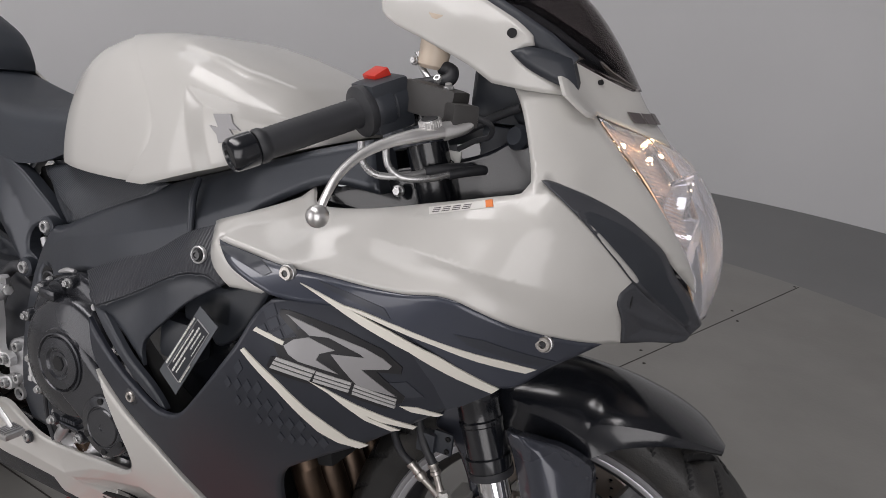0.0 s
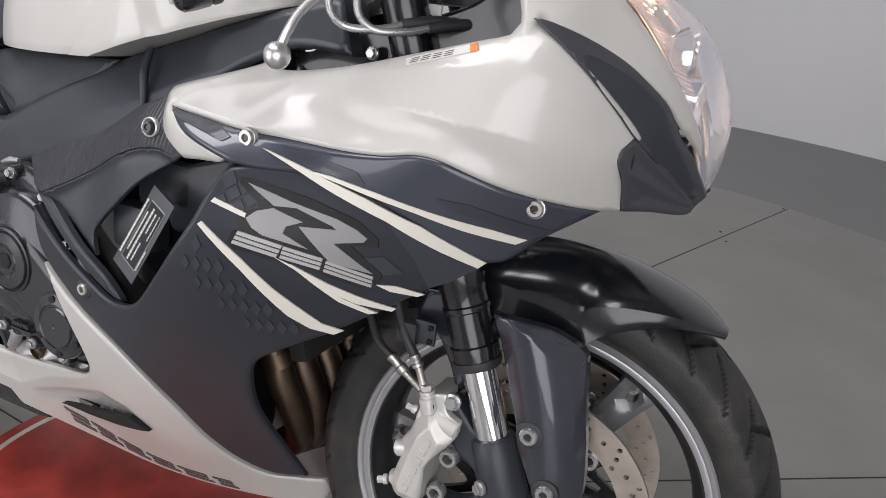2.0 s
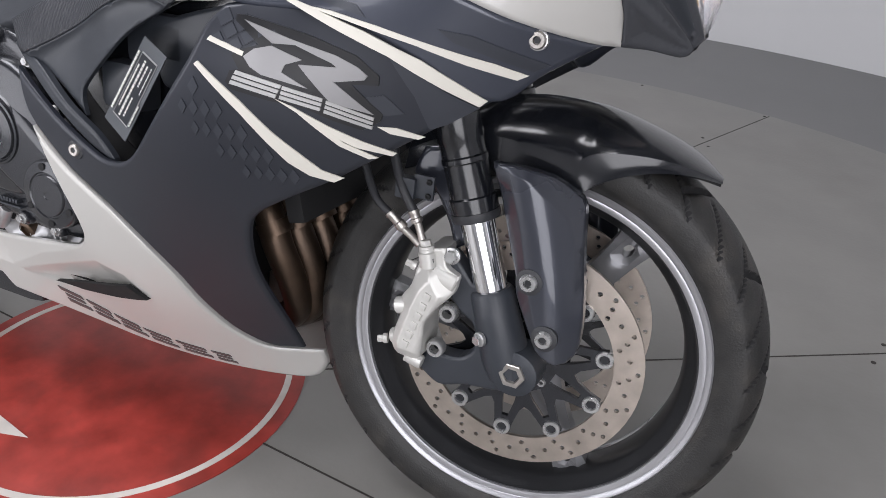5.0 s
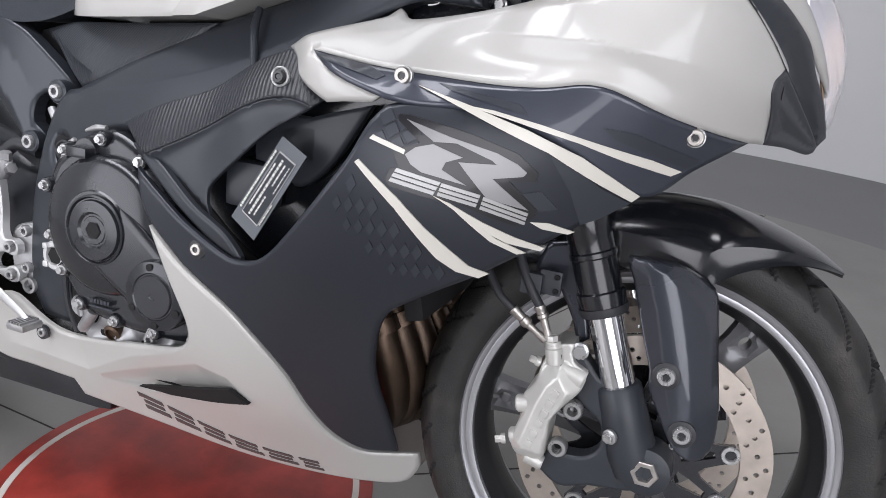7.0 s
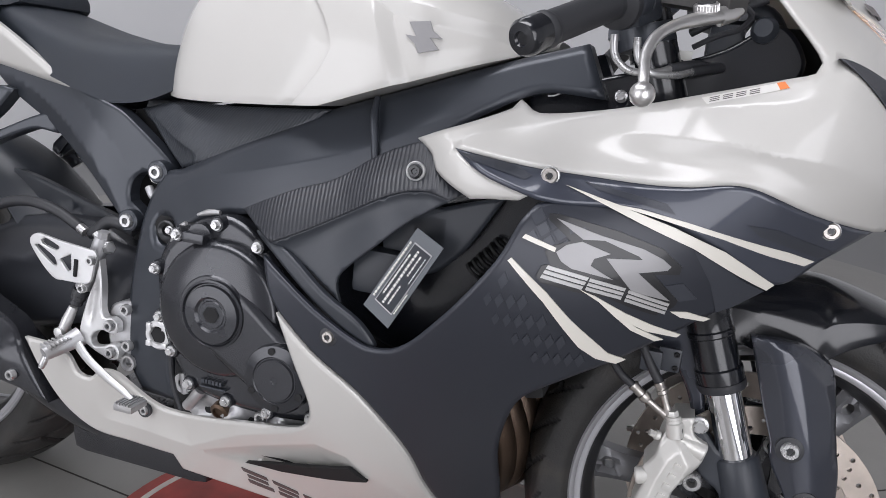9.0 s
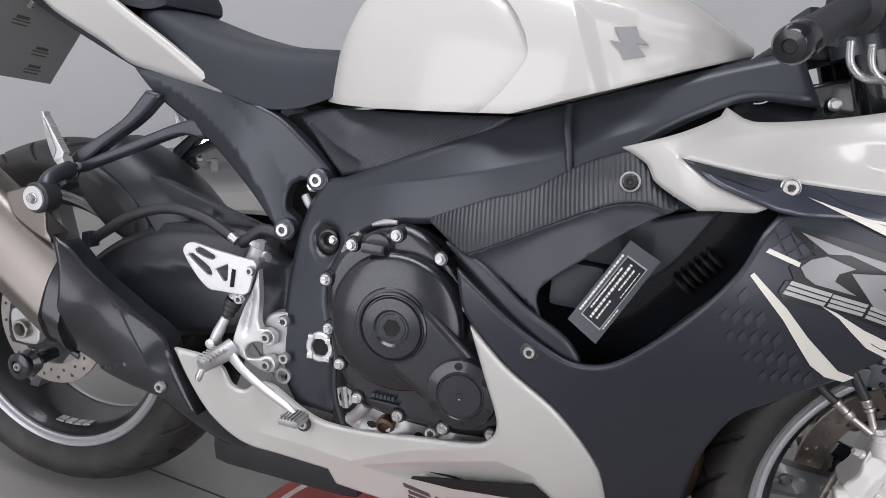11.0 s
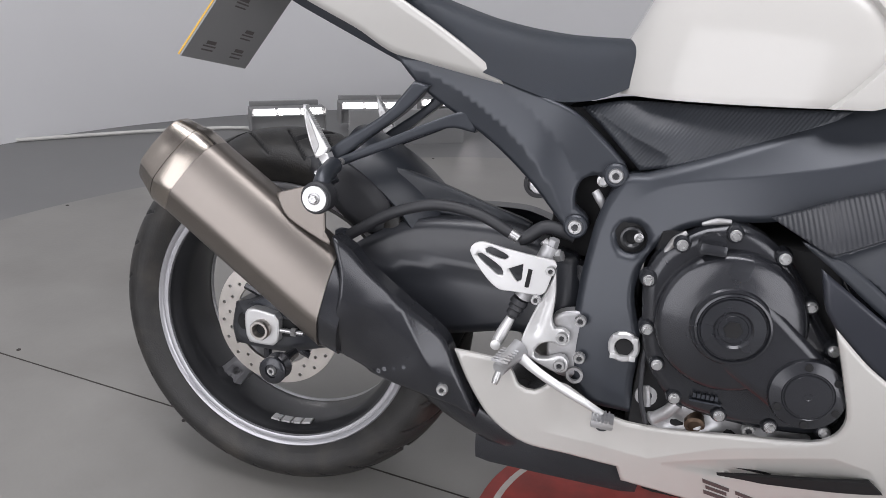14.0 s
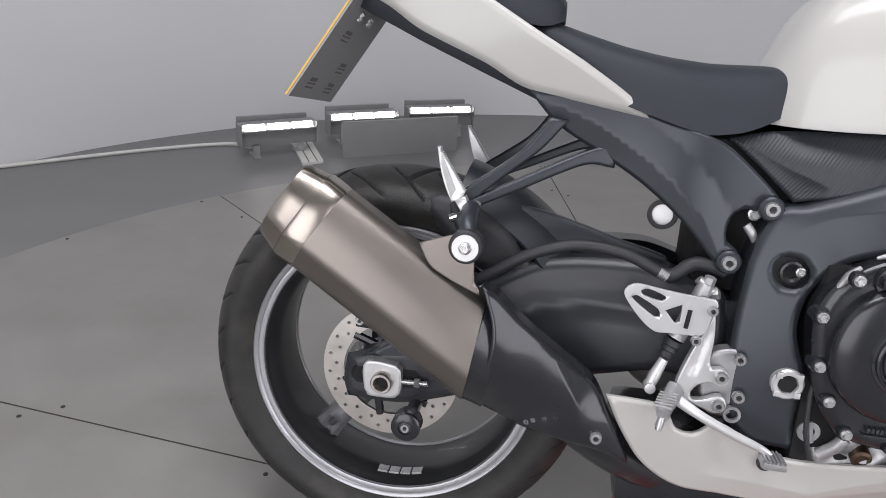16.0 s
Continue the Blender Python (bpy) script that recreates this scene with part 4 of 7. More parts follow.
CAL_FACE = [(1.2779, 0.4), (1.29, 0.3814), (1.287, 0.3687), (1.2735, 0.3368), (1.2735, 0.3261), (1.268, 0.2988), (1.2465, 0.3002), (1.2445, 0.3073), (1.257, 0.3578), (1.2655, 0.382)]
cal_fall = facet([CAL_FACE + CAL_FACE[:1]], 0.75, 0.013)
for sg in (-1, 1):
    def cal_y(x, z):
        return sg * 0.144
    def cs(x, z):
        return 0.0 if inside((x, z), CAL_FACE) else -sg * cal_fall(x, z)
    c = panel("brake_caliper", cal, cal_y, M["caliper"], bike, "cast silver brake caliper", thick=0.05, step=0.0045, edge=0.006, side=sg, round_=0.003, drop=0.002, extra=(cs,), folds=(CAL_FACE + CAL_FACE[:1],))
    for k in range(6):
        u = k / 5
        x, z = 1.2555 + 0.0225 * u, 0.309 + 0.07 * u
        bm = box_bm(-0.0042, 0.0042, -0.0014, 0.0014, -0.0046, 0.0046, 0.001)
        bm.transform(Matrix.Translation((x, sg * 0.1445, z)) @ Matrix.Rotation(radians(17), 4, "Y"))
        part("raised_mark", bm, M["caliper"], c)
    for a, b, r in (((1.28, 0.405), (1.307, 0.397), 0.0115), ((1.256, 0.283), (1.274, 0.279), 0.009), ((1.246, 0.352), (1.232, 0.348), 0.011), ((1.246, 0.31), (1.23, 0.304), 0.0105)):
        part("piston_boss", lathe([(0, -0.004), (r, -0.004), (r, (Vector(b) - Vector(a)).length - 0.002), (r * 0.85, (Vector(b) - Vector(a)).length), (0, (Vector(b) - Vector(a)).length)], (a[0], sg * 0.126, a[1]), (b[0] - a[0], 0, b[1] - a[1]), 22), M["caliper"], c)
    part("half_joint", sweep([(1.276, sg * 0.1355, 0.425), (1.2795, sg * 0.1345, 0.4), (1.28, sg * 0.1335, 0.38), (1.272, sg * 0.1365, 0.35), (1.266, sg * 0.1365, 0.33), (1.268, sg * 0.135, 0.3)], 0.0009, 6), M["dark"], c)
    bolt((1.222, sg * 0.127, 0.298), 0.0065, c, (-0.9, sg * 0.3, -0.2), "caliper", hexhead=True, h=0.009)
    bolt((1.25, sg * 0.127, 0.407), 0.006, c, (-0.9, sg * 0.3, 0.3), "caliper", hexhead=True, h=0.009)
    part("banjo_boss", lathe([(0, -0.01), (0.0105, -0.01), (0.011, 0.008), (0.0095, 0.0095), (0.0095, 0.013), (0, 0.013)], (1.268, sg * 0.13, 0.421), (-0.25, 0, 1), 20), M["caliper"], c)
    bolt((1.2645, sg * 0.13, 0.4345), 0.009, c, (-0.25, 0, 1), "caliper", hexhead=True, h=0.008, name="banjo_bolt")
for y in (-0.127,):
    part("brake_hose", sweep([(1.19, y + 0.02, 0.6), (1.206, y + 0.01, 0.535), (1.226, y, 0.498), (1.242, y, 0.474)], 0.0058, 10), M["rubber"], bike, "black rubber brake hose")
    part("brake_hose", sweep([(1.15, y + 0.03, 0.54), (1.168, y + 0.015, 0.508), (1.192, y, 0.479), (1.212, y, 0.464)], 0.005, 10), M["rubber"], bike, "black rubber brake hose")
    for A_, B_, C_ in (((1.241, 0.475), (1.2485, 0.461), (1.259, 0.436)), ((1.211, 0.465), (1.232, 0.449), (1.2545, 0.435))):
        P = [Vector((q[0], y, q[1])) for q in (A_, B_, C_)]
        d = (P[1] - P[0]).normalized()
        Ln = (P[1] - P[0]).length
        part("hose_fitting", merge(lathe([(0, 0), (0.0068, 0), (0.0072, 0.003), (0.006, 0.005), (0.006, Ln * 0.6), (0.0072, Ln * 0.65), (0.0072, Ln * 0.9), (0.0055, Ln), (0, Ln)], P[0], d, 16), sweep([P[1], (P[1] + P[2]) / 2, P[2]], [0.0048, 0.0045, 0.0055], 10)), M["steel"], bike, "silver brake hose fitting")
    part("hose_clamp", merge(box_bm(1.215, 1.24, -0.128, -0.112, 0.486, 0.512, 0.003), box_bm(1.235, 1.262, -0.122, -0.116, 0.488, 0.518, 0.004)), M["plastic"], bike, "black hose clamp")
stay = [(1.235, 0.545, 1), (1.282, 0.556, 1), (1.29, 0.49), (1.301, 0.438), (1.289, 0.428), (1.276, 0.46), (1.25, 0.5), (1.225, 0.51)]
panel("mudguard_stay", stay, -0.1, M["darkgloss"], bike, "dark grey mudguard stay", thick=0.004, step=0.02, mirror=True)
for z in (0.494, 0.511):
    bolt((1.256, -0.1225, z), 0.0035, bike, mat="dark")

# exhaust headers behind the wheel, radiator
for k, y in enumerate((-0.108, -0.066, -0.022, 0.03, 0.08)):
    part("header_pipe", sweep([(0.96, y * 0.9, 0.44), (1.02, y, 0.425), (1.045 + 0.008 * k, y, 0.37), (1.055 + 0.012 * k, y * 0.78, 0.31), (1.04 + 0.01 * k, y * 0.45, 0.25), (0.98, y * 0.2, 0.2)], 0.0205, 16), M["header"], bike, "heat-browned exhaust header pipe")
    part("pipe_band", sweep([(1.033 + 0.007 * k, y, 0.405), (1.042 + 0.008 * k, y, 0.388)], 0.0235, 16), M["header"], bike)
# radiator as a plain box in the near-black shade tone
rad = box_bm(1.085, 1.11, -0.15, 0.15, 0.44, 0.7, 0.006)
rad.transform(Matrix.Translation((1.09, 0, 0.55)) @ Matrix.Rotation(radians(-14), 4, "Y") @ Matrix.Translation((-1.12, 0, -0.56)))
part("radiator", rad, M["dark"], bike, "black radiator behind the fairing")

# ---- nose, headlight, screen ----
NOSE = [(0, 1.01, 1.353), (0, 0.96, 1.39), (0, 0.915, 1.424), (0, 0.872, 1.472), (0, 0.83, 1.5), (0, 0.784, 1.515), (0, 0.749, 1.516), (0, 0.7, 1.509)]
for s in (-1, 1):
    NOSE += [(0.082 * s, 0.924, 1.379), (0.1 * s, 0.899, 1.407), (0.1 * s, 0.852, 1.449), (0.085 * s, 0.806, 1.478), (0.06 * s, 0.762, 1.499), (0.038 * s, 0.712, 1.509), (0.09 * s, 0.99, 1.321), (0.12 * s, 0.951, 1.345)]
nose = spline_field(NOSE, 2e-4)


def front_panel(name, pts, fn, mat, parent, label="", thick=0.004, round_=0.006, drop=0.003, step=0.012, outer=0.0, extra=(), holes=()):
    """As panel(), for surfaces that face forward: an outline in (y, z), lying at fn(y, z)."""
    return shell(name, curve2(pts, True, 0.007), [curve2(h, True, 0.007) for h in holes], lambda y, z: fn(y, z) + outer + sum(q(y, z) for q in extra),
                 (0, 1, 0), (0, 0, 1), (1, 0, 0), mat, parent, label, thick, round_, drop, step)


half = [(0, 0.962), (-0.05, 0.973), (-0.092, 0.99, 1), (-0.135, 0.945, 1), (-0.115, 0.925), (-0.09, 0.928, 1), (-0.04, 0.911), (0, 0.899, 1)]
cowl = half + [(-p[0], *p[1:]) for p in half[-2:0:-1]]
nose_cowl = front_panel("nose_cowl", cowl, nose, M["white"], bike, "white nose cowl over the headlight", outer=-0.003)
half = [(0, 0.896, 1), (-0.04, 0.9085), (-0.091, 0.925, 1), (-0.101, 0.9), (-0.098, 0.865), (-0.09, 0.82), (-0.07, 0.776), (-0.05, 0.74), (-0.034, 0.705), (0, 0.696)]
lens_o = half + [(-p[0], *p[1:]) for p in half[-2:0:-1]]
headlight = front_panel("headlight_housing", lens_o, nose, M["reflector"], bike, "headlight with a clear lens and lit warm bulbs", outer=-0.02, thick=0.006, extra=(lambda y, z: -0.03 * max(0, 1 - (y / 0.085) ** 2),))
lens = front_panel("headlight_lens", lens_o, nose, M["lens"], headlight, "clear headlight lens", outer=0.003, thick=0.0025, round_=0.02, drop=0.008)
lens.visible_shadow = False
for sg in (-1, 1):
    # flutes and bezel carry the warm bulb light as base colour
    for k in range(24):
        u = k / 23
        y0, y1, z0 = 0.094 - 0.004 * u, 0.05 - 0.008 * u, 0.922 - 0.1 * u
        part("flute", sweep([(nose(sg * y0, z0 - 0.004) - 0.012, sg * y0, z0 - 0.006), (nose(sg * (y0 + y1) / 2, z0 - 0.006) - 0.017, sg * (y0 + y1) / 2, z0 - 0.004 - 0.004), (nose(sg * y1, z0 - 0.012) - 0.019, sg * y1, z0 - 0.014)], [0.0007, 0.0014, 0.001], 8), M["warm_glow"], headlight, "reflector flute with warm bulb light put into its colour")
    part("bezel", sweep([(nose(sg * 0.092, 0.922) - 0.006, sg * 0.092, 0.921), (nose(sg * 0.1, 0.885) - 0.008, sg * 0.098, 0.885), (nose(sg * 0.092, 0.84) - 0.008, sg * 0.092, 0.84), (nose(sg * 0.075, 0.79) - 0.008, sg * 0.075, 0.79), (nose(sg * 0.048, 0.735) - 0.008, sg * 0.048, 0.737)], [0.0012, 0.002, 0.0022, 0.0022, 0.0012], 10), M["warm_glow"], headlight, "lamp bezel with warm bulb light put into its colour")
    part("side_bowl", lathe([(0.001, -0.012), (0.012, -0.01), (0.022, -0.003), (0.028, 0.008), (0.0295, 0.008), (0.0235, -0.005), (0.012, -0.013), (0.001, -0.0145)], (nose(sg * 0.042, 0.842) - 0.03, sg * 0.046, 0.842), (1, sg * 0.25, 0), 36, close=True), M["chrome"], headlight, "polished side reflector bowl")
    part("bulb", lathe([(0, -0.006), (0.0022, -0.005), (0.003, 0.0), (0.0022, 0.0025), (0, 0.0035)], (nose(sg * 0.078, 0.9) - 0.014, sg * 0.078, 0.898), (1, sg * 0.3, 0), 16), M["bulb"], headlight, "lit warm bulb")
    part("bulb", lathe([(0, -0.005), (0.002, -0.004), (0.0025, 0.0), (0.0018, 0.002), (0, 0.003)], (nose(sg * 0.03, 0.885) - 0.03, sg * 0.034, 0.884), (1, sg * 0.3, 0), 16), M["bulb"], headlight, "lit warm bulb")
part("projector", lathe([(0.034, 0.012), (0.0365, 0.01), (0.0365, -0.01), (0.033, -0.012), (0.028, -0.004), (0.012, -0.011), (0.001, -0.012), (0.001, -0.009), (0.012, -0.008), (0.028, 0.0)], (nose(0, 0.79) - 0.042, 0, 0.785), (1, 0, 0), 40, close=True), M["chrome"], headlight, "round low beam lamp")
part("bulb", lathe([(0, -0.012), (0.004, -0.01), (0.005, 0.0), (0.003, 0.005), (0, 0.006)], (nose(0, 0.79) - 0.044, 0, 0.785), (1, 0, 0), 16), M["bulb"], headlight, "lit warm bulb")
part("divider", sweep([(nose(0, 0.895) - 0.03, 0, 0.89), (nose(0, 0.86) - 0.036, 0.0, 0.86), (nose(0, 0.83) - 0.036, 0.0, 0.83)], 0.003, 8), M["reflector"], headlight)
# filler box that keeps the space behind the lamp shaded by its colour
part("headlight_back", box_bm(1.3, 1.36, -0.08, 0.08, 0.76, 0.9, 0.01), M["dark"], headlight)

# dark intake beaks each side of the headlight
wing_l = [(1.352, 0.862), (1.375, 0.846), (1.4025, 0.822), (1.43, 0.791), (1.447, 0.768), (1.4675, 0.741), (1.4885, 0.7147), (1.503, 0.695)]
wing_o = [(1.352, 0.862, 1), (1.363, 0.8612), (1.385, 0.8545), (1.409, 0.844), (1.429, 0.8325), (1.4455, 0.819), (1.4645, 0.8), (1.473, 0.785), (1.479, 0.77), (1.489, 0.754), (1.495, 0.745), (1.5066, 0.717), (1.511, 0.704, 1), (1.503, 0.694, 1)] + wing_l[-2:0:-1]
POCKET_TOP = [(1.391, 0.8375), (1.4035, 0.8365), (1.4315, 0.8235), (1.447, 0.812), (1.463, 0.796), (1.4705, 0.782), (1.476, 0.768), (1.4865, 0.747), (1.5, 0.715)]
pocket = POCKET_TOP + [(1.5, 0.7), (1.4675, 0.742), (1.449, 0.768), (1.432, 0.791), (1.405, 0.8215)]
pocket_fall = facet([POCKET_TOP], 0.55, 0.011)
duct_o = [(1.447, 0.768, 1), (1.4675, 0.741), (1.4885, 0.7147), (1.503, 0.695, 1), (1.5, 0.687), (1.492, 0.684), (1.465, 0.6905), (1.4424, 0.6925, 1), (1.443, 0.704), (1.4424, 0.7243), (1.4374, 0.747), (1.438, 0.758)]
DUCT_EDGES = [[(1.45, 0.764), (1.4675, 0.7415), (1.4885, 0.715), (1.5015, 0.6965)], [(1.446, 0.737), (1.4655, 0.72), (1.485, 0.705), (1.4985, 0.6955)], [(1.4465, 0.6975), (1.4475, 0.7225), (1.442, 0.746), (1.4435, 0.757), (1.45, 0.764)], [(1.4465, 0.6975), (1.466, 0.6955), (1.4887, 0.689), (1.4985, 0.6895)]]
beaks = panel("intake_beak", wing_o, side, M["beak"], bike, "dark grey moulded intake beside the headlight", mirror=True, outer=0.003, thick=0.012, step=0.0045, edge=0.005, round_=0.002, drop=0.001,
              extra=(lambda x, z: pocket_fall(x, z) if inside((x, z), pocket) else 0.0,), folds=(POCKET_TOP,))
for bk in beaks:
    sg = -1 if bk.data.vertices[0].co.y < 0 else 1
    liner = panel("pocket_lining", [(p[0], p[1]) for p in pocket], lambda x, z: side(x, z) - 0.0035 + pocket_fall(x, z), M["plastic"], bk, "black pocket of the intake", thick=0.002, step=0.006, edge=0.005, round_=0.001, drop=0.0)
    if sg > 0:
        liner.matrix_local = Matrix.Scale(-1, 4, (0, 1, 0))
ducts = panel("intake_duct", duct_o, side, M["beak"], bike, "ridged dark intake duct mouth", mirror=True, outer=0.003, thick=0.012, step=0.003, edge=0.004, round_=0.002, drop=0.001, extra=(facet(DUCT_EDGES, 0.8, 0.014, 0.0012),), folds=DUCT_EDGES)
# slot as a dark block, its shade painted by colour
part("duct_slot", box_bm(1.4465, 1.4495, side(1.448, 0.745) + 0.001, side(1.448, 0.745) + 0.01, 0.738, 0.752, 0.001), M["dark"], ducts[0])

# windscreen
SC = [((1.389, 0.958), (1.322, 0.988, 0.093)), ((1.353, 1.01), (1.275, 1.014, 0.1)), ((1.306, 1.059), (1.225, 1.04, 0.102)), ((1.24, 1.1), (1.15, 1.07, 0.1)), ((1.15, 1.13), (1.07, 1.095, 0.09))]
rings = []
for (cx, cz), (ex, ez, ey) in SC:
    o = []
    for k in range(17):
        u = -1 + 2 * k / 16
        w = abs(u) ** 2.2
        o.append(Vector((cx + (ex - cx) * w, ey * u, cz + (ez - cz) * w)))
    rings.append(o + [p - Vector((0.002, 0, 0.002)) for p in o[::-1]])
dense = smooth_rings(rings, 5)
ws = part("windscreen", loft(dense), M["screen"], bike, "smoked clear windscreen", 60)
ws.visible_shadow = False
for sg in (-1, 1):
    part("screen_trim", sweep([(1.335, sg * 0.1, 0.978), (1.3, sg * 0.104, 0.996), (1.25, sg * 0.108, 1.022), (1.2, sg * 0.109, 1.046), (1.12, sg * 0.106, 1.075), (1.07, sg * 0.095, 1.09)], [0.009, 0.014, 0.013, 0.012, 0.01, 0.006], 10, flat=0.45), M["plastic"], bike, "black screen edge trim")
blade_f = spline_field([(1.347, 0.944, side(1.347, 0.944) - 0.001), (1.3, 0.95, side(1.3, 0.95) - 0.001), (1.256, 0.95, side(1.256, 0.95) - 0.001), (1.114, 1.026, -0.15), (1.171, 0.987, -0.148), (1.293, 0.997, -0.118), (1.235, 1.035, -0.116), (1.14, 1.06, -0.125), (1.2, 1.01, -0.138)])
blade = [(1.11, 1.04, 1), (1.118, 1.012), (1.135, 0.999), (1.171, 0.986), (1.224, 0.965), (1.254, 0.948, 1), (1.29, 0.945), (1.347, 0.944, 1), (1.31, 0.962), (1.275, 0.984), (1.291, 0.993), (1.288, 1.003), (1.267, 1.018), (1.235, 1.035), (1.19, 1.052), (1.13, 1.07)]
panel("screen_cheek", blade, blade_f, M["white"], bike, "white cheek panel below the windscreen", mirror=True, thick=0.005, step=0.01)
# the hole is a near-black disc on the surface, coloured as its shade
part("cheek_hole", lathe([(0, -0.002), (0.0055, -0.002), (0.0055, 0.0012), (0, 0.0012)], (1.267, blade_f(1.267, 1.003) - 0.0005, 1.003), (0, -1, 0), 16), M["dark"], bike)
part("cowl_screw", lathe([(0, -0.002), (0.003, -0.002), (0.003, 0.002), (0, 0.002)], (nose(-0.062, 0.963), -0.062, 0.963), (0.8, -0.3, 0.3), 12), M["dark"], bike)
mir = [(1.27, 0.984, 1), (1.285, 0.99), (1.305, 0.99), (1.333, 0.984, 1), (1.3385, 0.97), (1.346, 0.948, 1), (1.315, 0.958), (1.288, 0.97)]
panel("mirror_foot", mir, lambda x, z: blade_f(x, z) - 0.002, M["plastic"], bike, "black mirror mount cover", mirror=True, thick=0.014, step=0.008, outer=0.006, drop=0.006, round_=0.01)

# ---- cockpit ----
E0, E1 = Vector((1.071, -0.318, 0.851)), Vector((1.128, -0.205, 0.897))
gd = (E1 - E0).normalized()
for sg in (1, -1):
    def mx(v):
        return Vector((v[0], v[1] * sg, v[2]))
    a0, a1, d = mx(E0), mx(E1), mx(gd)
    handlebar = part("handlebar", sweep([a1 - d * 0.02, a1 + d * 0.12], 0.011, 14), M["frame"], bike, "black clip-on handlebar")
    part("grip", lathe([(0, 0.0), (0.0168, 0.0), (0.0185, 0.003), (0.0185, 0.008), (0.0165, 0.011)] + [(0.0162 + 0.0006 * (k % 2), 0.014 + 0.0028 * k) for k in range(38)] + [(0.0172, 0.122), (0.0285, 0.126), (0.0295, 0.13), (0.0285, 0.135), (0, 0.135)], a0 + d * 0.016, d, 28), M["rubber"], handlebar, "black rubber grip")
    part("bar_end", lathe([(0, -0.012), (0.006, -0.012), (0.0075, -0.0145), (0.015, -0.0135), (0.0178, -0.01), (0.0185, 0.0), (0.0185, 0.013), (0.016, 0.016), (0, 0.016)], a0, d, 28), M["gloss"], handlebar, "gloss black bar end weight")
    sw = lathe([(0, 0), (0.0235, 0.0), (0.0275, 0.004), (0.029, 0.012), (0.029, 0.026), (0.026, 0.028), (0.028, 0.03), (0.028, 0.05), (0.022, 0.056), (0, 0.056)], a1 + d * 0.012, d, 24)
    bx = box_bm(-0.024, 0.024, -0.024, 0.026, -0.034, 0.024, 0.009)
    bx.transform(Matrix.Translation(a1 + d * 0.036 + Vector((0.0, 0, 0.006))) @ d.to_track_quat("Y", "Z").to_matrix().to_4x4())
    part("switch_housing", merge(sw, bx), M["plastic"], handlebar, "black switch housing")
rs = box_bm(-0.013, 0.014, -0.01, 0.011, -0.006, 0.009, 0.003)
rs.transform(Matrix.Translation((1.133, -0.172, 0.938)) @ gd.to_track_quat("Y", "Z").to_matrix().to_4x4() @ Matrix.Rotation(radians(14), 4, "X"))
part("kill_switch", rs, M["switch"], bike, "red engine stop switch")
lever = part("brake_lever", sweep([(1.18, -0.331, 0.812), (1.178, -0.318, 0.827), (1.176, -0.295, 0.846), (1.182, -0.268, 0.864), (1.196, -0.243, 0.877), (1.214, -0.22, 0.886), (1.234, -0.197, 0.893)], [0.0048, 0.005, 0.0056, 0.0066, 0.0078, 0.0105, 0.0105], 16, flat=0.66), M["lever"], bike, "polished silver brake lever")
part("lever_ball", lathe([(0, -0.0115)] + [(0.0115 * math.sin(math.pi * k / 10), -0.0115 * math.cos(math.pi * k / 10)) for k in range(1, 10)] + [(0, 0.0115)], (1.18, -0.333, 0.808), (0, -0.3, -1), 24), M["lever"], lever)
adj = part("lever_adjuster", lathe([(0, -0.005), (0.0112, -0.005), (0.0118, -0.004), (0.0118, 0.003), (0.0108, 0.0042), (0.0, 0.0042)], (1.222, -0.204, 0.9005), (-0.15, -0.3, 1), 36), M["lever"], lever, "knurled lever adjuster")
part("adjuster_top", lathe([(0, 0.0), (0.0092, 0.0), (0.0088, 0.0052), (0.005, 0.0056), (0, 0.005)], (1.222, -0.204, 0.9005), (-0.15, -0.3, 1), 24), M["rim"], adj, "dark dial top")
for k in range(24):
    a = 2 * math.pi * k / 24
    q_ = Vector((-0.15, -0.3, 1)).normalized()
    e1 = Vector((1, 0, 0)) - q_ * q_.x
    e1.normalize()
    c_ = Vector((1.222, -0.204, 0.9005)) + (e1 * math.cos(a) + q_.cross(e1) * math.sin(a)) * 0.0118
    part("knurl", sweep([c_ - q_ * 0.0038, c_ + q_ * 0.0028], 0.0008, 5), M["lever"], adj)
part("lever_hook", sweep([(1.234, -0.197, 0.893), (1.25, -0.182, 0.9), (1.256, -0.17, 0.908), (1.248, -0.158, 0.915)], [0.0105, 0.0085, 0.0055, 0.004], 12, flat=0.6), M["lever"], lever)
mb = box_bm(-0.036, 0.036, -0.017, 0.017, -0.018, 0.018, 0.007)
mb.transform(Matrix.Translation((1.2, -0.158, 0.921)) @ Matrix.Rotation(radians(-8), 4, "Z") @ Matrix.Rotation(radians(6), 4, "Y"))
mk = box_bm(-0.017, 0.019, -0.014, 0.016, -0.012, 0.012, 0.004)
mk.transform(Matrix.Translation((1.238, -0.172, 0.911)) @ Matrix.Rotation(radians(-40), 4, "Z"))
mc = merge(mb, mk, sweep([(1.165, -0.15, 0.918), (1.15, -0.148, 0.915)], 0.013, 16))
master = part("master_cylinder", mc, M["cylinder"], bike, "dark grey brake master cylinder")
bolt((1.222, -0.17, 0.938), 0.0055, master, (0, -0.4, 1), hexhead=True)
bolt((1.205, -0.165, 0.945), 0.0045, master, (0, -0.8, 0.6))
res = part("fluid_reservoir", lathe([(0, -0.03), (0.014, -0.03), (0.0175, -0.026), (0.0185, 0.0), (0.02, 0.02), (0.021, 0.022), (0.021, 0.03), (0.0, 0.032)], (1.176, -0.12, 0.985), (0.1, 0, 1), 26), M["amber"], bike, "pale translucent brake fluid reservoir")
bolt((1.155, -0.13, 0.962), 0.0055, res, (-0.2, -1, 0), hexhead=True)
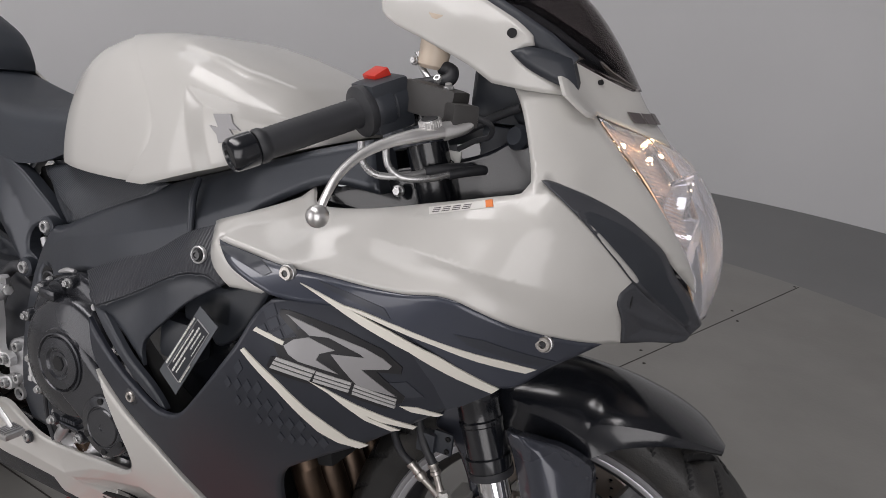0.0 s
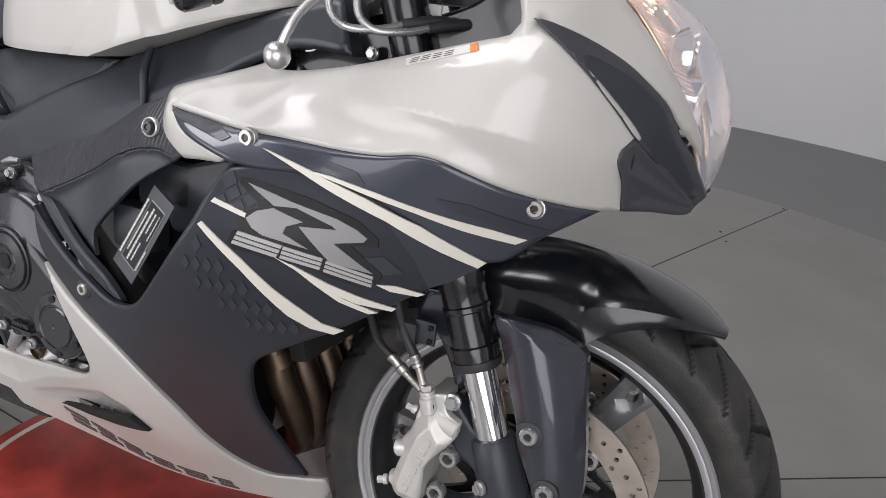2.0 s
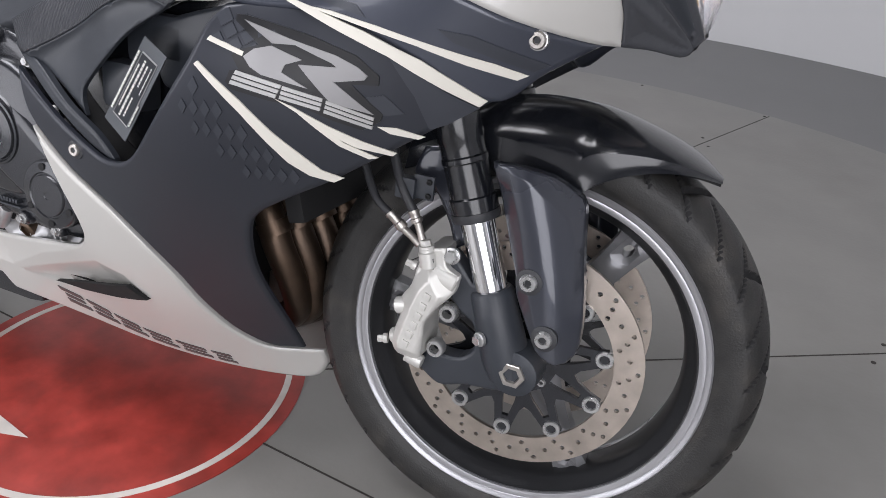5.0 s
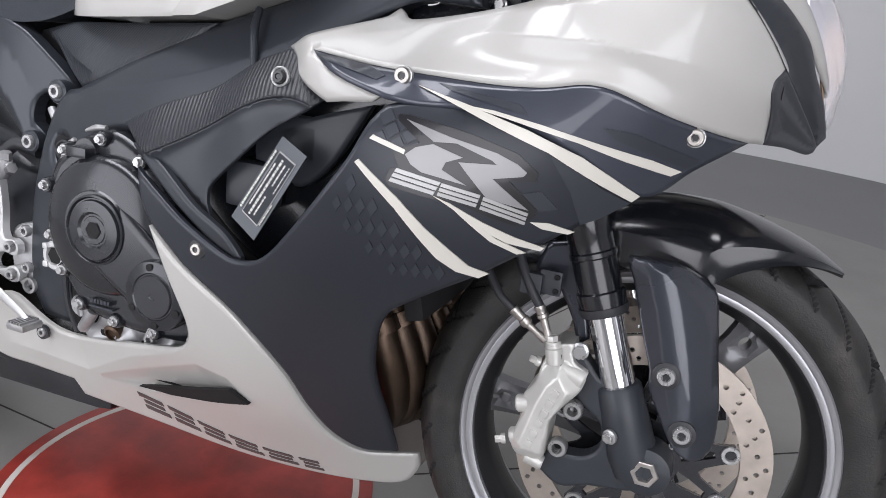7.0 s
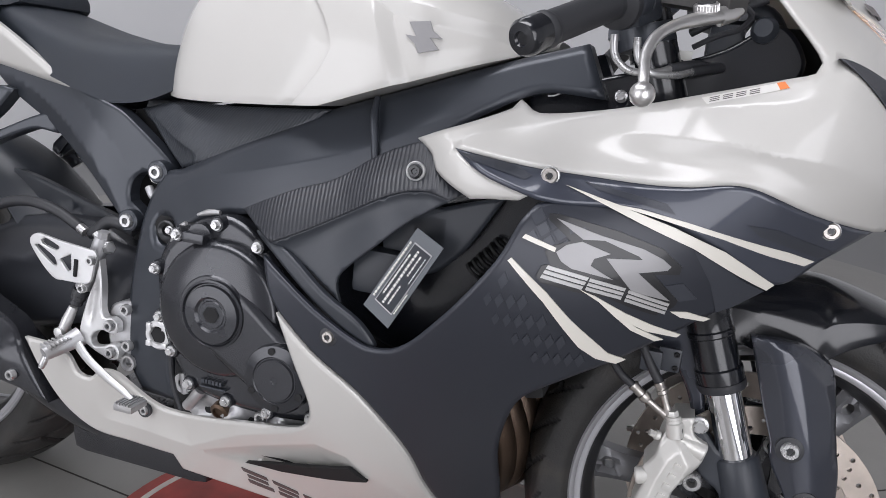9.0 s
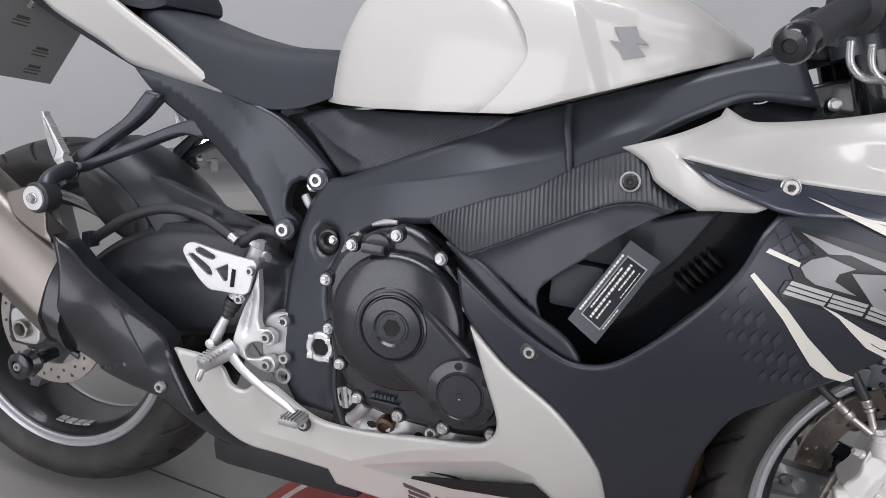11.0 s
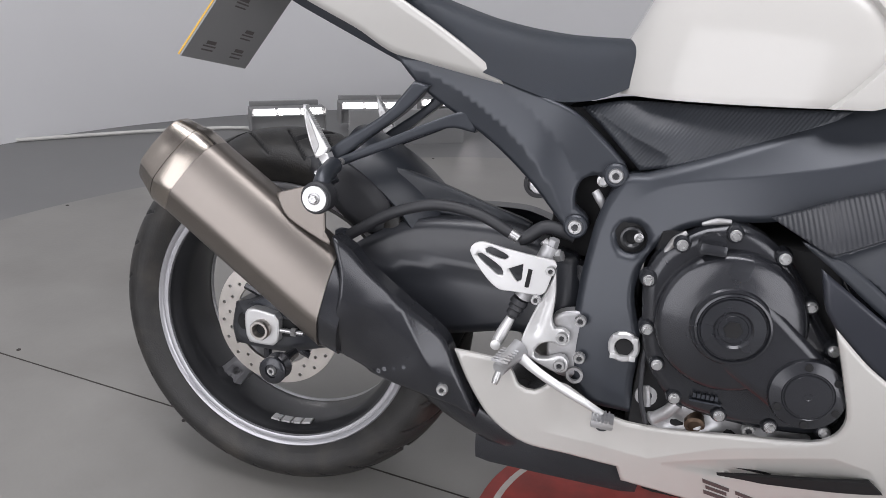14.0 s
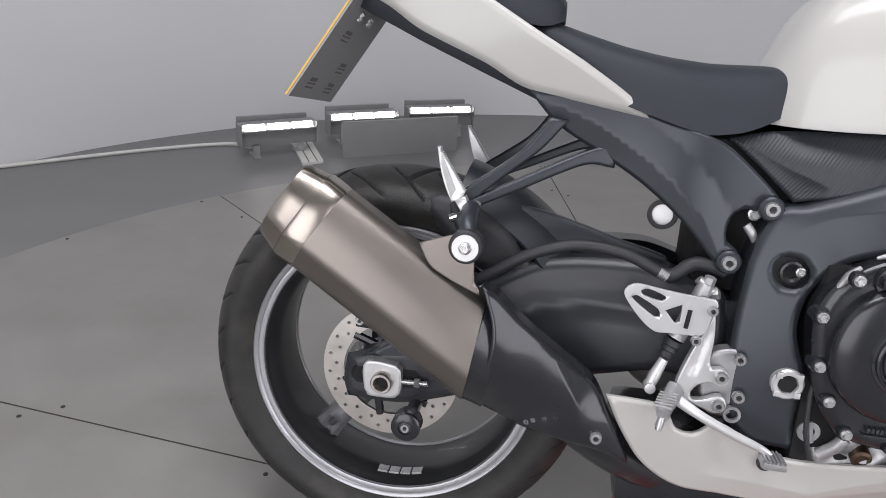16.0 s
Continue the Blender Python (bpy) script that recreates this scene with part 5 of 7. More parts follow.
part("reservoir_bracket", sweep([(1.155, -0.125, 0.972), (1.163, -0.125, 0.955), (1.178, -0.13, 0.942)], 0.004, 8), M["bolt"], res)
part("reservoir_hose", sweep([(1.185, -0.12, 0.958), (1.2, -0.122, 0.955), (1.2, -0.128, 0.945), (1.18, -0.135, 0.938), (1.155, -0.14, 0.932)], 0.008, 12), M["rubber"], bike, "black reservoir hose")
for dy, x0 in ((0.0, 1.135), (0.016, 1.158)):
    part("throttle_pipe", sweep([(x0, -0.196 + dy, 0.868), (x0 + 0.004, -0.196 + dy, 0.846), (x0 + 0.02, -0.19 + dy, 0.833), (x0 + 0.045, -0.17 + dy, 0.834), (x0 + 0.06, -0.15 + dy, 0.84)], 0.0042, 10), M["bolt"], bike, "bent silver throttle cable pipe")
    part("throttle_cable", sweep([(x0 + 0.06, -0.15 + dy, 0.84), (x0 + 0.09, -0.12 + dy, 0.848), (1.25, -0.08, 0.84), (1.22, 0.0, 0.82)], 0.006, 10), M["rubber"], bike, "black throttle cable")
part("lever_cable", sweep([(1.25, -0.165, 0.912), (1.268, -0.15, 0.904), (1.262, -0.135, 0.89), (1.24, -0.12, 0.882), (1.215, -0.11, 0.868)], 0.0032, 8), M["rubber"], bike)
part("dash_cable", sweep([(1.285, -0.11, 0.925), (1.262, -0.105, 0.915), (1.235, -0.1, 0.9), (1.21, -0.09, 0.885)], 0.005, 10), M["rubber"], bike, "black cable behind the dash")
part("key_tag", box_bm(1.193, 1.216, -0.104, -0.1, 0.835, 0.864, 0.0015), M["paper"], bike, "white paper key tag with a mark")
part("tag_mark", sweep([(1.199, -0.1052, 0.845), (1.203, -0.1052, 0.853), (1.209, -0.1052, 0.85), (1.211, -0.1052, 0.842)], 0.0008, 6), M["dark"], bike)
part("top_yoke", merge(box_bm(1.12, 1.19, -0.13, 0.13, 0.866, 0.886, 0.008), *[lathe([(0, 0), (0.034, 0), (0.034, 0.022), (0, 0.022)], (1.165, s * 0.108, 0.864), (-0.36, 0, 1), 24) for s in (-1, 1)]), M["frame"], bike, "black fork top yoke")
part("lower_yoke", merge(box_bm(1.19, 1.25, -0.13, 0.13, 0.69, 0.72, 0.01)), M["frame"], bike)
part("instrument_panel", merge(box_bm(1.215, 1.28, -0.09, 0.09, 0.9, 0.975, 0.018), box_bm(1.2, 1.218, -0.06, 0.06, 0.915, 0.965, 0.008)), M["plastic"], bike, "black instrument panel")
part("dash_bracket", merge(sweep([(1.25, -0.07, 0.92), (1.29, -0.085, 0.91), (1.31, -0.09, 0.88)], 0.01, 10), lathe([(0, 0), (0.012, 0), (0.015, 0.012), (0.01, 0.02), (0, 0.02)], (1.29, -0.1, 0.89), (-0.3, -1, 0.2), 18), box_bm(1.23, 1.27, -0.085, 0.085, 0.84, 0.9, 0.01)), M["plastic"], bike)
inner = [(1.035, 0.77, 1), (1.1, 0.768), (1.2, 0.79), (1.33, 0.836, 1), (1.335, 0.862), (1.318, 0.89), (1.295, 0.9), (1.25, 0.87), (1.2, 0.85), (1.1, 0.82), (1.04, 0.8)]
panel("inner_fairing", inner, lambda x, z: -0.105 - 0.1 * max(0, x - 1.25) - 0.25 * max(0, 0.80 - z), M["gloss"], bike, "black inner fairing panel", mirror=True, thick=0.004)
bolt((1.145, -0.117, 0.806), 0.0075, bike, hexhead=True)
clip = part("wire_clip", box_bm(1.05, 1.063, -0.12, -0.115, 0.815, 0.828, 0.0015), M["bolt"], bike, "small bright metal clip")
part("wire", sweep([(1.066, -0.118, 0.84), (1.066, -0.12, 0.822), (1.075, -0.12, 0.818), (1.08, -0.12, 0.808), (1.07, -0.12, 0.8), (1.06, -0.12, 0.798)], 0.0012, 6), M["bolt"], clip)

# ---- frame, engine, covers ----
FRF = [(0.513, 0.634, -0.122), (0.469, 0.557, -0.13), (0.56, 0.411, -0.173), (0.5, 0.33, -0.16), (0.575, 0.31, -0.165), (0.57, 0.56, -0.16), (0.64, 0.64, -0.165), (0.75, 0.69, -0.17), (0.77, 0.745, -0.14), (0.92, 0.8, -0.14), (0.93, 0.74, -0.165), (1.05, 0.82, -0.13)]
frame_f = spline_field(FRF, 1.5e-2)
frame_o = [(0.768, 0.745), (0.833, 0.77), (0.926, 0.803), (0.99, 0.826), (1.032, 0.841), (1.1, 0.862, 1), (1.13, 0.8, 1), (1.055, 0.8), (0.998, 0.772), (0.955, 0.742), (0.92, 0.712), (0.87, 0.68), (0.8, 0.643), (0.72, 0.612), (0.655, 0.598), (0.607, 0.578), (0.572, 0.54), (0.562, 0.484),
           (0.58, 0.42), (0.58, 0.355), (0.588, 0.312, 1), (0.52, 0.31, 1), (0.495, 0.345), (0.488, 0.39), (0.487, 0.485), (0.494, 0.56, 1), (0.505, 0.6), (0.525, 0.635), (0.553, 0.643, 1), (0.6, 0.664), (0.68, 0.702)]
circle = lambda x, z, r, n=14: [(x + r * math.cos(2 * math.pi * k / n), z + r * math.sin(2 * math.pi * k / n)) for k in range(n)]
SPAR_CREASE = [tuple(p) for p in curve2([(0.535, 0.6), (0.5764, 0.6306), (0.6265, 0.6474), (0.6958, 0.6646), (0.7658, 0.6843), (0.8311, 0.7058), (0.8623, 0.7182), (0.9, 0.738), (0.97, 0.77)], False, 0.01)]
spar = panel("frame_spar", frame_o, frame_f, M["frame"], bike, "satin black aluminium frame spar", mirror=True, thick=0.05, round_=0.012, drop=0.007, step=0.008, holes=[circle(0.547, 0.556, 0.021)],
              extra=(tent(SPAR_CREASE, 0.3, 0.04, 0.014, 0.06),), folds=(SPAR_CREASE,))[0]
part("weld_bead", sweep([(0.853, frame_f(0.853, 0.774) - 0.002, 0.774), (0.856, frame_f(0.856, 0.75) - 0.006, 0.75), (0.862, frame_f(0.862, 0.725) - 0.004, 0.725), (0.868, frame_f(0.868, 0.698) - 0.001, 0.698)], [0.004, 0.0055, 0.005, 0.005], 10), M["frame"], spar, "raised weld bead")
# dark disc closing the bore, so that it looks deeply shaded
part("bore_back", lathe([(0, -0.03), (0.024, -0.03), (0.024, -0.02), (0, -0.02)], (0.547, -0.16, 0.556), (0, -1, 0), 24), M["dark"], spar)
part("adjuster_ring", lathe([(0.0085, -0.016), (0.0155, -0.016), (0.0155, -0.004), (0.0125, -0.003), (0.0085, -0.006)], (0.547, -0.15, 0.556), (0, -1, 0), 20, close=True), M["rim"], spar, "notched adjuster ring")
bolt((0.556, -0.15, 0.559), 0.0065, spar, hexhead=True)
pivot = part("pivot_cap", lathe([(0.0115, -0.01), (0.0215, -0.01), (0.0215, 0.003), (0.019, 0.0055), (0.0135, 0.0055), (0.0115, 0.001)], (0.56, -0.172, 0.411), (0, -1, 0), 32, close=True), M["silver"], spar, "castellated silver swingarm pivot nut")
for k in range(4):
    a = radians(45 + 90 * k)
    part("lug", box_bm(0.56 + 0.0185 * math.cos(a) - 0.004, 0.56 + 0.0185 * math.cos(a) + 0.004, -0.1805, -0.174, 0.411 + 0.0185 * math.sin(a) - 0.004, 0.411 + 0.0185 * math.sin(a) + 0.004, 0.001), M["silver"], pivot)
part("pivot_bore", lathe([(0, -0.004), (0.0125, -0.004), (0.0125, 0.003), (0, 0.003)], (0.56, -0.172, 0.411), (0, -1, 0), 6), M["dark"], pivot)
for x, z, y in ((0.497, 0.434, -0.165), (0.503, 0.381, -0.168)):
    bolt((x, y, z), 0.0085, spar)
# engine block fills the middle of the bike: plain boxes, near-black for the shade inside
engine = part("engine_block", box_bm(0.58, 0.95, -0.17, 0.17, 0.26, 0.58, 0.02), M["dark"], bike, "engine block as a plain box coloured like deep shade")
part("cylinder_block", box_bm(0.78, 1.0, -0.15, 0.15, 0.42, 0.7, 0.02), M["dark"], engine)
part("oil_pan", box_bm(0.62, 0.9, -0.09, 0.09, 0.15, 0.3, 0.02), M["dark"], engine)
# airbox: another plain filler, its darkness is painted shade
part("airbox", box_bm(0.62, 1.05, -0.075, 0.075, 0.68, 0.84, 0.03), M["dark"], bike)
cover_o = [(0.611, 0.577), (0.644, 0.596), (0.683, 0.602), (0.728, 0.579), (0.765, 0.535), (0.79, 0.497), (0.82, 0.458), (0.842, 0.41), (0.836, 0.366), (0.815, 0.347), (0.758, 0.34), (0.69, 0.342), (0.634, 0.354), (0.602, 0.385), (0.585, 0.42), (0.579, 0.446), (0.57, 0.512), (0.584, 0.553)]
cover = panel("clutch_cover", cover_o, -0.2, M["engine"], bike, "satin black clutch cover with a round boss", thick=0.035, round_=0.016, drop=0.01, step=0.012)
part("clutch_dome", lathe([(0.0935, -0.02), (0.0925, 0.008), (0.089, 0.0155), (0.083, 0.0195), (0.06, 0.0235), (0.05, 0.025), (0.048, 0.0275), (0, 0.0275)], (0.681, -0.2, 0.481), (0, -1, 0), 64), M["engine"], cover)
strap = [(0.64, 0.5), (0.672, 0.528), (0.71, 0.524), (0.76, 0.487), (0.805, 0.448), (0.823, 0.41), (0.8, 0.38), (0.765, 0.376), (0.73, 0.395), (0.68, 0.425), (0.645, 0.455)]
panel("cover_web", strap, -0.229, M["engine"], cover, thick=0.03, round_=0.012, drop=0.006, step=0.012)
part("clutch_boss", lathe([(0.046, -0.004), (0.0455, 0.002), (0.043, 0.003), (0.041, 0.0), (0.0395, 0.0), (0.038, 0.0035), (0.024, 0.0045), (0.021, 0.0015), (0.0185, 0.0015), (0.0175, 0.0025), (0.0, 0.0025)], (0.683, -0.229, 0.48), (0, -1, 0), 48), M["engine"], cover)
# socket: flat near-black hexagon painting the shade of a recess
part("socket", lathe([(0, 0), (0.0115, 0.0), (0.0115, 0.0012), (0, 0.0012)], (0.683, -0.2317, 0.48), (0, -1, 0), 6), M["dark"], cover)
part("pickup_cover", lathe([(0.047, -0.03), (0.0465, -0.002), (0.044, 0.004), (0.031, 0.0075), (0.0295, 0.006), (0.028, 0.006), (0.0265, 0.0085), (0.005, 0.0085), (0.004, 0.0075), (0, 0.0075)], (0.782, -0.2305, 0.414), (0, -1, 0), 48), M["engine"], cover)
# dimples are small raised discs, dark as if sunk and shaded
for k in range(5):
    a = radians(100 - 62 * k)
    part("dimple", lathe([(0, 0), (0.0048, 0.0005), (0.0048, 0.0018), (0, 0.0022)], (0.782 + 0.0375 * math.cos(a), -0.236, 0.414 + 0.0375 * math.sin(a)), (0, -1, 0), 14), M["dark"], cover)
for x, z in ((0.668, 0.592), (0.729, 0.572), (0.77, 0.517), (0.807, 0.466), (0.819, 0.357), (0.755, 0.35), (0.692, 0.352), (0.633, 0.364), (0.604, 0.406), (0.584, 0.452), (0.575, 0.518), (0.608, 0.57)):
    part("bolt_boss", lathe([(0, -0.02), (0.012, -0.02), (0.0105, 0.0), (0.009, 0.003), (0, 0.003)], (x, -0.201, z), (0, -1, 0), 18), M["engine"], cover)
    bolt((x, -0.2045, z), 0.0072, cover, hexhead=True, h=0.006)
oil = box_bm(0.628, 0.66, -0.222, -0.196, 0.566, 0.58, 0.004)
part("oil_filler_cap", merge(oil, lathe([(0, -0.02), (0.019, -0.02), (0.018, 0.0), (0, 0.0)], (0.644, -0.206, 0.572), (0, -1, 0), 24)), M["engine"], cover, "black oil filler cap")
for k in range(6):
    part("cover_mark", box_bm(0.655 + 0.0055 * k, 0.659 + 0.0055 * k, -0.2072, -0.199, 0.372, 0.378), M["frame"], cover)
part("cover_mark", box_bm(0.652, 0.692, -0.207, -0.199, 0.366, 0.3685), M["frame"], cover)
# raw castings under and over the cover
sump = panel("sump", [(0.6, 0.345), (0.62, 0.33), (0.66, 0.355), (0.72, 0.345), (0.8, 0.345), (0.83, 0.335), (0.78, 0.3), (0.68, 0.285), (0.62, 0.29)], -0.175, M["casting"], bike, "raw aluminium sump casting", thick=0.05, round_=0.012, drop=0.01,
             extra=(lambda x, z: 0.008 * math.sin(x * 90) * math.cos(z * 120),))
part("drain_plug", lathe([(0, -0.01), (0.0135, -0.01), (0.0135, 0.004), (0.009, 0.006), (0.009, 0.002), (0, 0.002)], (0.668, -0.178, 0.322), (0, -1, -0.3), 20), M["header"], sump, "brass coloured drain plug")
part("water_spigot", sweep([(0.615, -0.178, 0.318), (0.63, -0.185, 0.335), (0.64, -0.186, 0.35)], 0.0085, 12), M["casting"], sump)
bolt((0.735, -0.182, 0.33), 0.009, sump)
part("case_casting", merge(sweep([(0.588, -0.188, 0.55), (0.6, -0.19, 0.571), (0.612, -0.19, 0.584)], [0.003, 0.006, 0.003], 10), sweep([(0.628, -0.188, 0.597), (0.645, -0.188, 0.603), (0.662, -0.188, 0.605)], [0.002, 0.0045, 0.003], 10)), M["casting"], bike, "raw aluminium crankcase edge")
part("wiring", sweep([(0.592, -0.18, 0.45), (0.588, -0.183, 0.4), (0.592, -0.183, 0.35), (0.605, -0.18, 0.31)], 0.0035, 8), M["rubber"], bike)
part("clutch_bracket", merge(lathe([(0.008, -0.008), (0.015, -0.008), (0.015, 0.006), (0.008, 0.006)], (0.6, -0.165, 0.345), (0, -1, 0), 18, close=True), sweep([(0.598, -0.168, 0.36), (0.604, -0.168, 0.33)], 0.006, 8)), M["casting"], bike)

# ribbed side cover and the recess behind it
rib = ribbed(material("ribbed black plastic", (0.024, 0.026, 0.032), 0.42, 0, 0, 0.1, 14, 0.1, 1300), 14, 0.0054, 0.4)
rib2 = ribbed(material("ribbed seat cover plastic", (0.032, 0.036, 0.043), 0.42, 0, 0, 0.1, 14, 0.1, 1300), -33, 0.0042, 0.28)
RB = [(0.718, 0.627, -0.205), (0.769, 0.597, -0.243), (0.855, 0.688, -0.2), (0.943, 0.701, -0.23), (0.95, 0.73, -0.205), (1.035, 0.682, -0.245), (0.9, 0.66, -0.25), (0.862, 0.53, -0.262), (0.853, 0.583, -0.255), (0.763, 0.57, -0.245)]
rib_f = spline_field(RB, 3e-4)
COVER_CREASE = [(0.7688, 0.591), (0.8087, 0.611), (0.8557, 0.637), (0.9065, 0.6655), (0.934, 0.677), (0.9621, 0.681), (0.9912, 0.6755)]
rib_o = [(0.7052, 0.6193, 1), (0.7771, 0.654), (0.8273, 0.673), (0.8674, 0.7), (0.8962, 0.717), (0.9309, 0.7312, 1), (0.9522, 0.728), (0.9644, 0.7122), (0.9673, 0.7041), (0.98, 0.6955), (1.0012, 0.6832, 1), (0.9912, 0.6755)] + COVER_CREASE[-2:0:-1] + [(0.7688, 0.591, 1), (0.7398, 0.6038)]
rc = panel("ribbed_side_cover", rib_o, rib_f, rib, bike, "black side cover with fine slanting ribs", mirror=True, step=0.01, round_=0.003, drop=0.0015, extra=(ridge([(0.84, 0.665), (0.9, 0.692), (0.955, 0.7)], 0.03, 0.004),))[0]
sm_o = [(0.7688, 0.591, 1)] + COVER_CREASE[1:-1] + [(0.9912, 0.6755, 1), (0.964, 0.6585), (0.9402, 0.6414), (0.91, 0.613), (0.878, 0.5845), (0.8605, 0.5645), (0.8605, 0.5477), (0.8665, 0.5349, 1), (0.8199, 0.564)]
cover_wall = tent(COVER_CREASE, 0.0, 1.6, 0.015, 0)
panel("side_cover", sm_o, lambda x, z: rib_f(x, z) + 0.0005 + cover_wall(x, z), M["plastic"], bike, "smooth black lower side cover", mirror=True, step=0.007, round_=0.003, drop=0.0015)
for x, y, z in ((0.943, -0.237, 0.701),):
    part("collar", lathe([(0.0088, -0.003), (0.0112, -0.003), (0.0112, 0.001), (0.0102, 0.002), (0.0088, 0.001)], (x, y, z), (0, -1, 0.1), 28, close=True), M["silver"], rc, "thin bright collar ring")
    bolt((x, y - 0.002, z), 0.0072, rc, (0, -1, 0.1), h=0.003, mat="rim")
rec_o = [(0.8, 0.56), (0.85, 0.61), (0.95, 0.67), (1.05, 0.705), (1.1, 0.69), (1.085, 0.62), (1.02, 0.54), (0.96, 0.47), (0.9, 0.47), (0.84, 0.51)]
panel("recess_panel", rec_o, lambda x, z: -0.185 - 0.05 * (z - 0.5), M["gloss"], bike, "gloss black duct behind the side cover", thick=0.01, step=0.02)
part("duct_box", merge(box_bm(0.87, 0.93, -0.225, -0.19, 0.545, 0.6, 0.01), box_bm(0.9, 0.99, -0.215, -0.19, 0.6, 0.66, 0.012)), M["plastic"], bike, "black inner duct box")
fin = panel("duct_cheek", [(0.93, 0.645, 1), (0.985, 0.665), (1.045, 0.683, 1), (1.0, 0.61), (0.955, 0.58)], -0.215, M["plastic"], bike, "black smooth duct cheek", thick=0.01)
for k in range(6):
    part("hose_rib", lathe([(0.008, -0.0015), (0.013, -0.0015), (0.013, 0.0015), (0.008, 0.0015)], (1.045 - 0.006 * k, -0.2, 0.625 - 0.007 * k), (0.6, 0, 0.8), 16, close=True), M["dark"], bike)
flange = [(0.74, 0.6), (0.775, 0.575), (0.83, 0.535), (0.88, 0.505), (0.92, 0.493), (0.9, 0.52), (0.85, 0.545), (0.79, 0.585)]
panel("cover_flange", flange, lambda x, z: side(x, z) + 0.012, M["plastic"], bike, thick=0.008)
# foil label, leaning in the recess
LQ = [Vector((0.953, -0.24, 0.638)), Vector((0.988, -0.246, 0.621)), Vector((0.934, -0.256, 0.519)), Vector((0.899, -0.25, 0.54))]


def on_label(u, v, lift=0.0):
    a, b = LQ[3].lerp(LQ[0], u), LQ[2].lerp(LQ[1], u)
    n = (LQ[0] - LQ[3]).cross(LQ[2] - LQ[3]).normalized()
    n = n if n.y < 0 else -n
    return a.lerp(b, v) + n * lift


def label_quad(name, u0, u1, v0, v1, lift, mat, parent, label=""):
    bm = bmesh.new()
    for l0 in (lift,):
        t = [bm.verts.new(on_label(u, v, l0)) for u, v in ((u0, v0), (u1, v0), (u1, v1), (u0, v1))]
        b = [bm.verts.new(on_label(u, v, l0 - 0.0012)) for u, v in ((u0, v0), (u1, v0), (u1, v1), (u0, v1))]
        bm.faces.new(t)
        bm.faces.new(b[::-1])
        for k in range(4):
            bm.faces.new((t[k], b[k], b[(k + 1) % 4], t[(k + 1) % 4]))
    return part(name, bm, M[mat], parent, label)


foil = label_quad("foil_label", 0, 1, 0, 1, 0.0, "labelp", bike, "dark foil type label with pale print bars")
label_quad("print_frame", 0.13, 0.87, 0.2, 0.86, 0.0008, "emblem", foil)
label_quad("print_field", 0.145, 0.855, 0.225, 0.835, 0.0014, "foil", foil)
for v, u0, u1, h in ((0.1, 0.16, 0.85, 0.06), (0.3, 0.25, 0.75, 0.05), (0.45, 0.17, 0.83, 0.07), (0.6, 0.2, 0.42, 0.05), (0.6, 0.55, 0.8, 0.05), (0.76, 0.5, 0.8, 0.03), (0.91, 0.16, 0.4, 0.035)):
    k, u = 0, u0
    while u < u1:
        w = 0.018 + 0.012 * ((k * 7) % 3)
        label_quad("print_bar", u, min(u + w, u1), v - h / 2, v + h / 2, 0.0019, "paper", foil)
        u += w + 0.012
        k += 1

# ---- tank ----
TX = [0.5, 0.515, 0.54, 0.58, 0.65, 0.72, 0.79, 0.85, 0.92, 0.98, 1.02, 1.045, 1.055]
TB = [0.742, 0.741, 0.741, 0.742, 0.746, 0.751, 0.757, 0.778, 0.803, 0.826, 0.841, 0.85, 0.858]
TT = [0.8, 0.855, 0.9, 0.932, 0.955, 0.962, 0.96, 0.95, 0.932, 0.91, 0.887, 0.872, 0.864]
TW = [0.075, 0.098, 0.112, 0.13, 0.152, 0.168, 0.18, 0.186, 0.178, 0.152, 0.115, 0.07, 0.03]
pad_x, pad_z = [0.735, 0.769, 0.789, 0.7975, 0.798, 0.79, 0.772, 0.735, 0.69, 0.6], [0.74, 0.778, 0.805, 0.822, 0.834, 0.853, 0.878, 0.91, 0.938, 0.962]

PADC = curve2(list(zip(pad_z, pad_x)), False, 0.004)
pad_z, pad_x = [p.x for p in PADC], [p.y for p in PADC]


def smooth_interp(x, xs, ys):
    return sum(np.interp(x + d, xs, ys) * w for d, w in ((-0.018, 0.12), (-0.009, 0.22), (0, 0.32), (0.009, 0.22), (0.018, 0.12)))


def tank_sunk(x, z):
    """The sunk face with the emblem, below a long crease and ahead of a short one."""
    d1 = ((x - 0.892) * 0.122 + (z - 0.775) * 0.05) / 0.1318
    d2 = (-(z - 0.897) * 0.198 - (x - 0.842) * 0.031) / 0.2004
    return min(0.011, 0.6 * max(0.0, min(d1, d2)))


TANK_TOP = step_at(curve2([(0.755, 0.952), (0.8, 0.946), (0.86, 0.934), (0.93, 0.914), (1.02, 0.9)], False, 0.01), 0.012, 0.007)


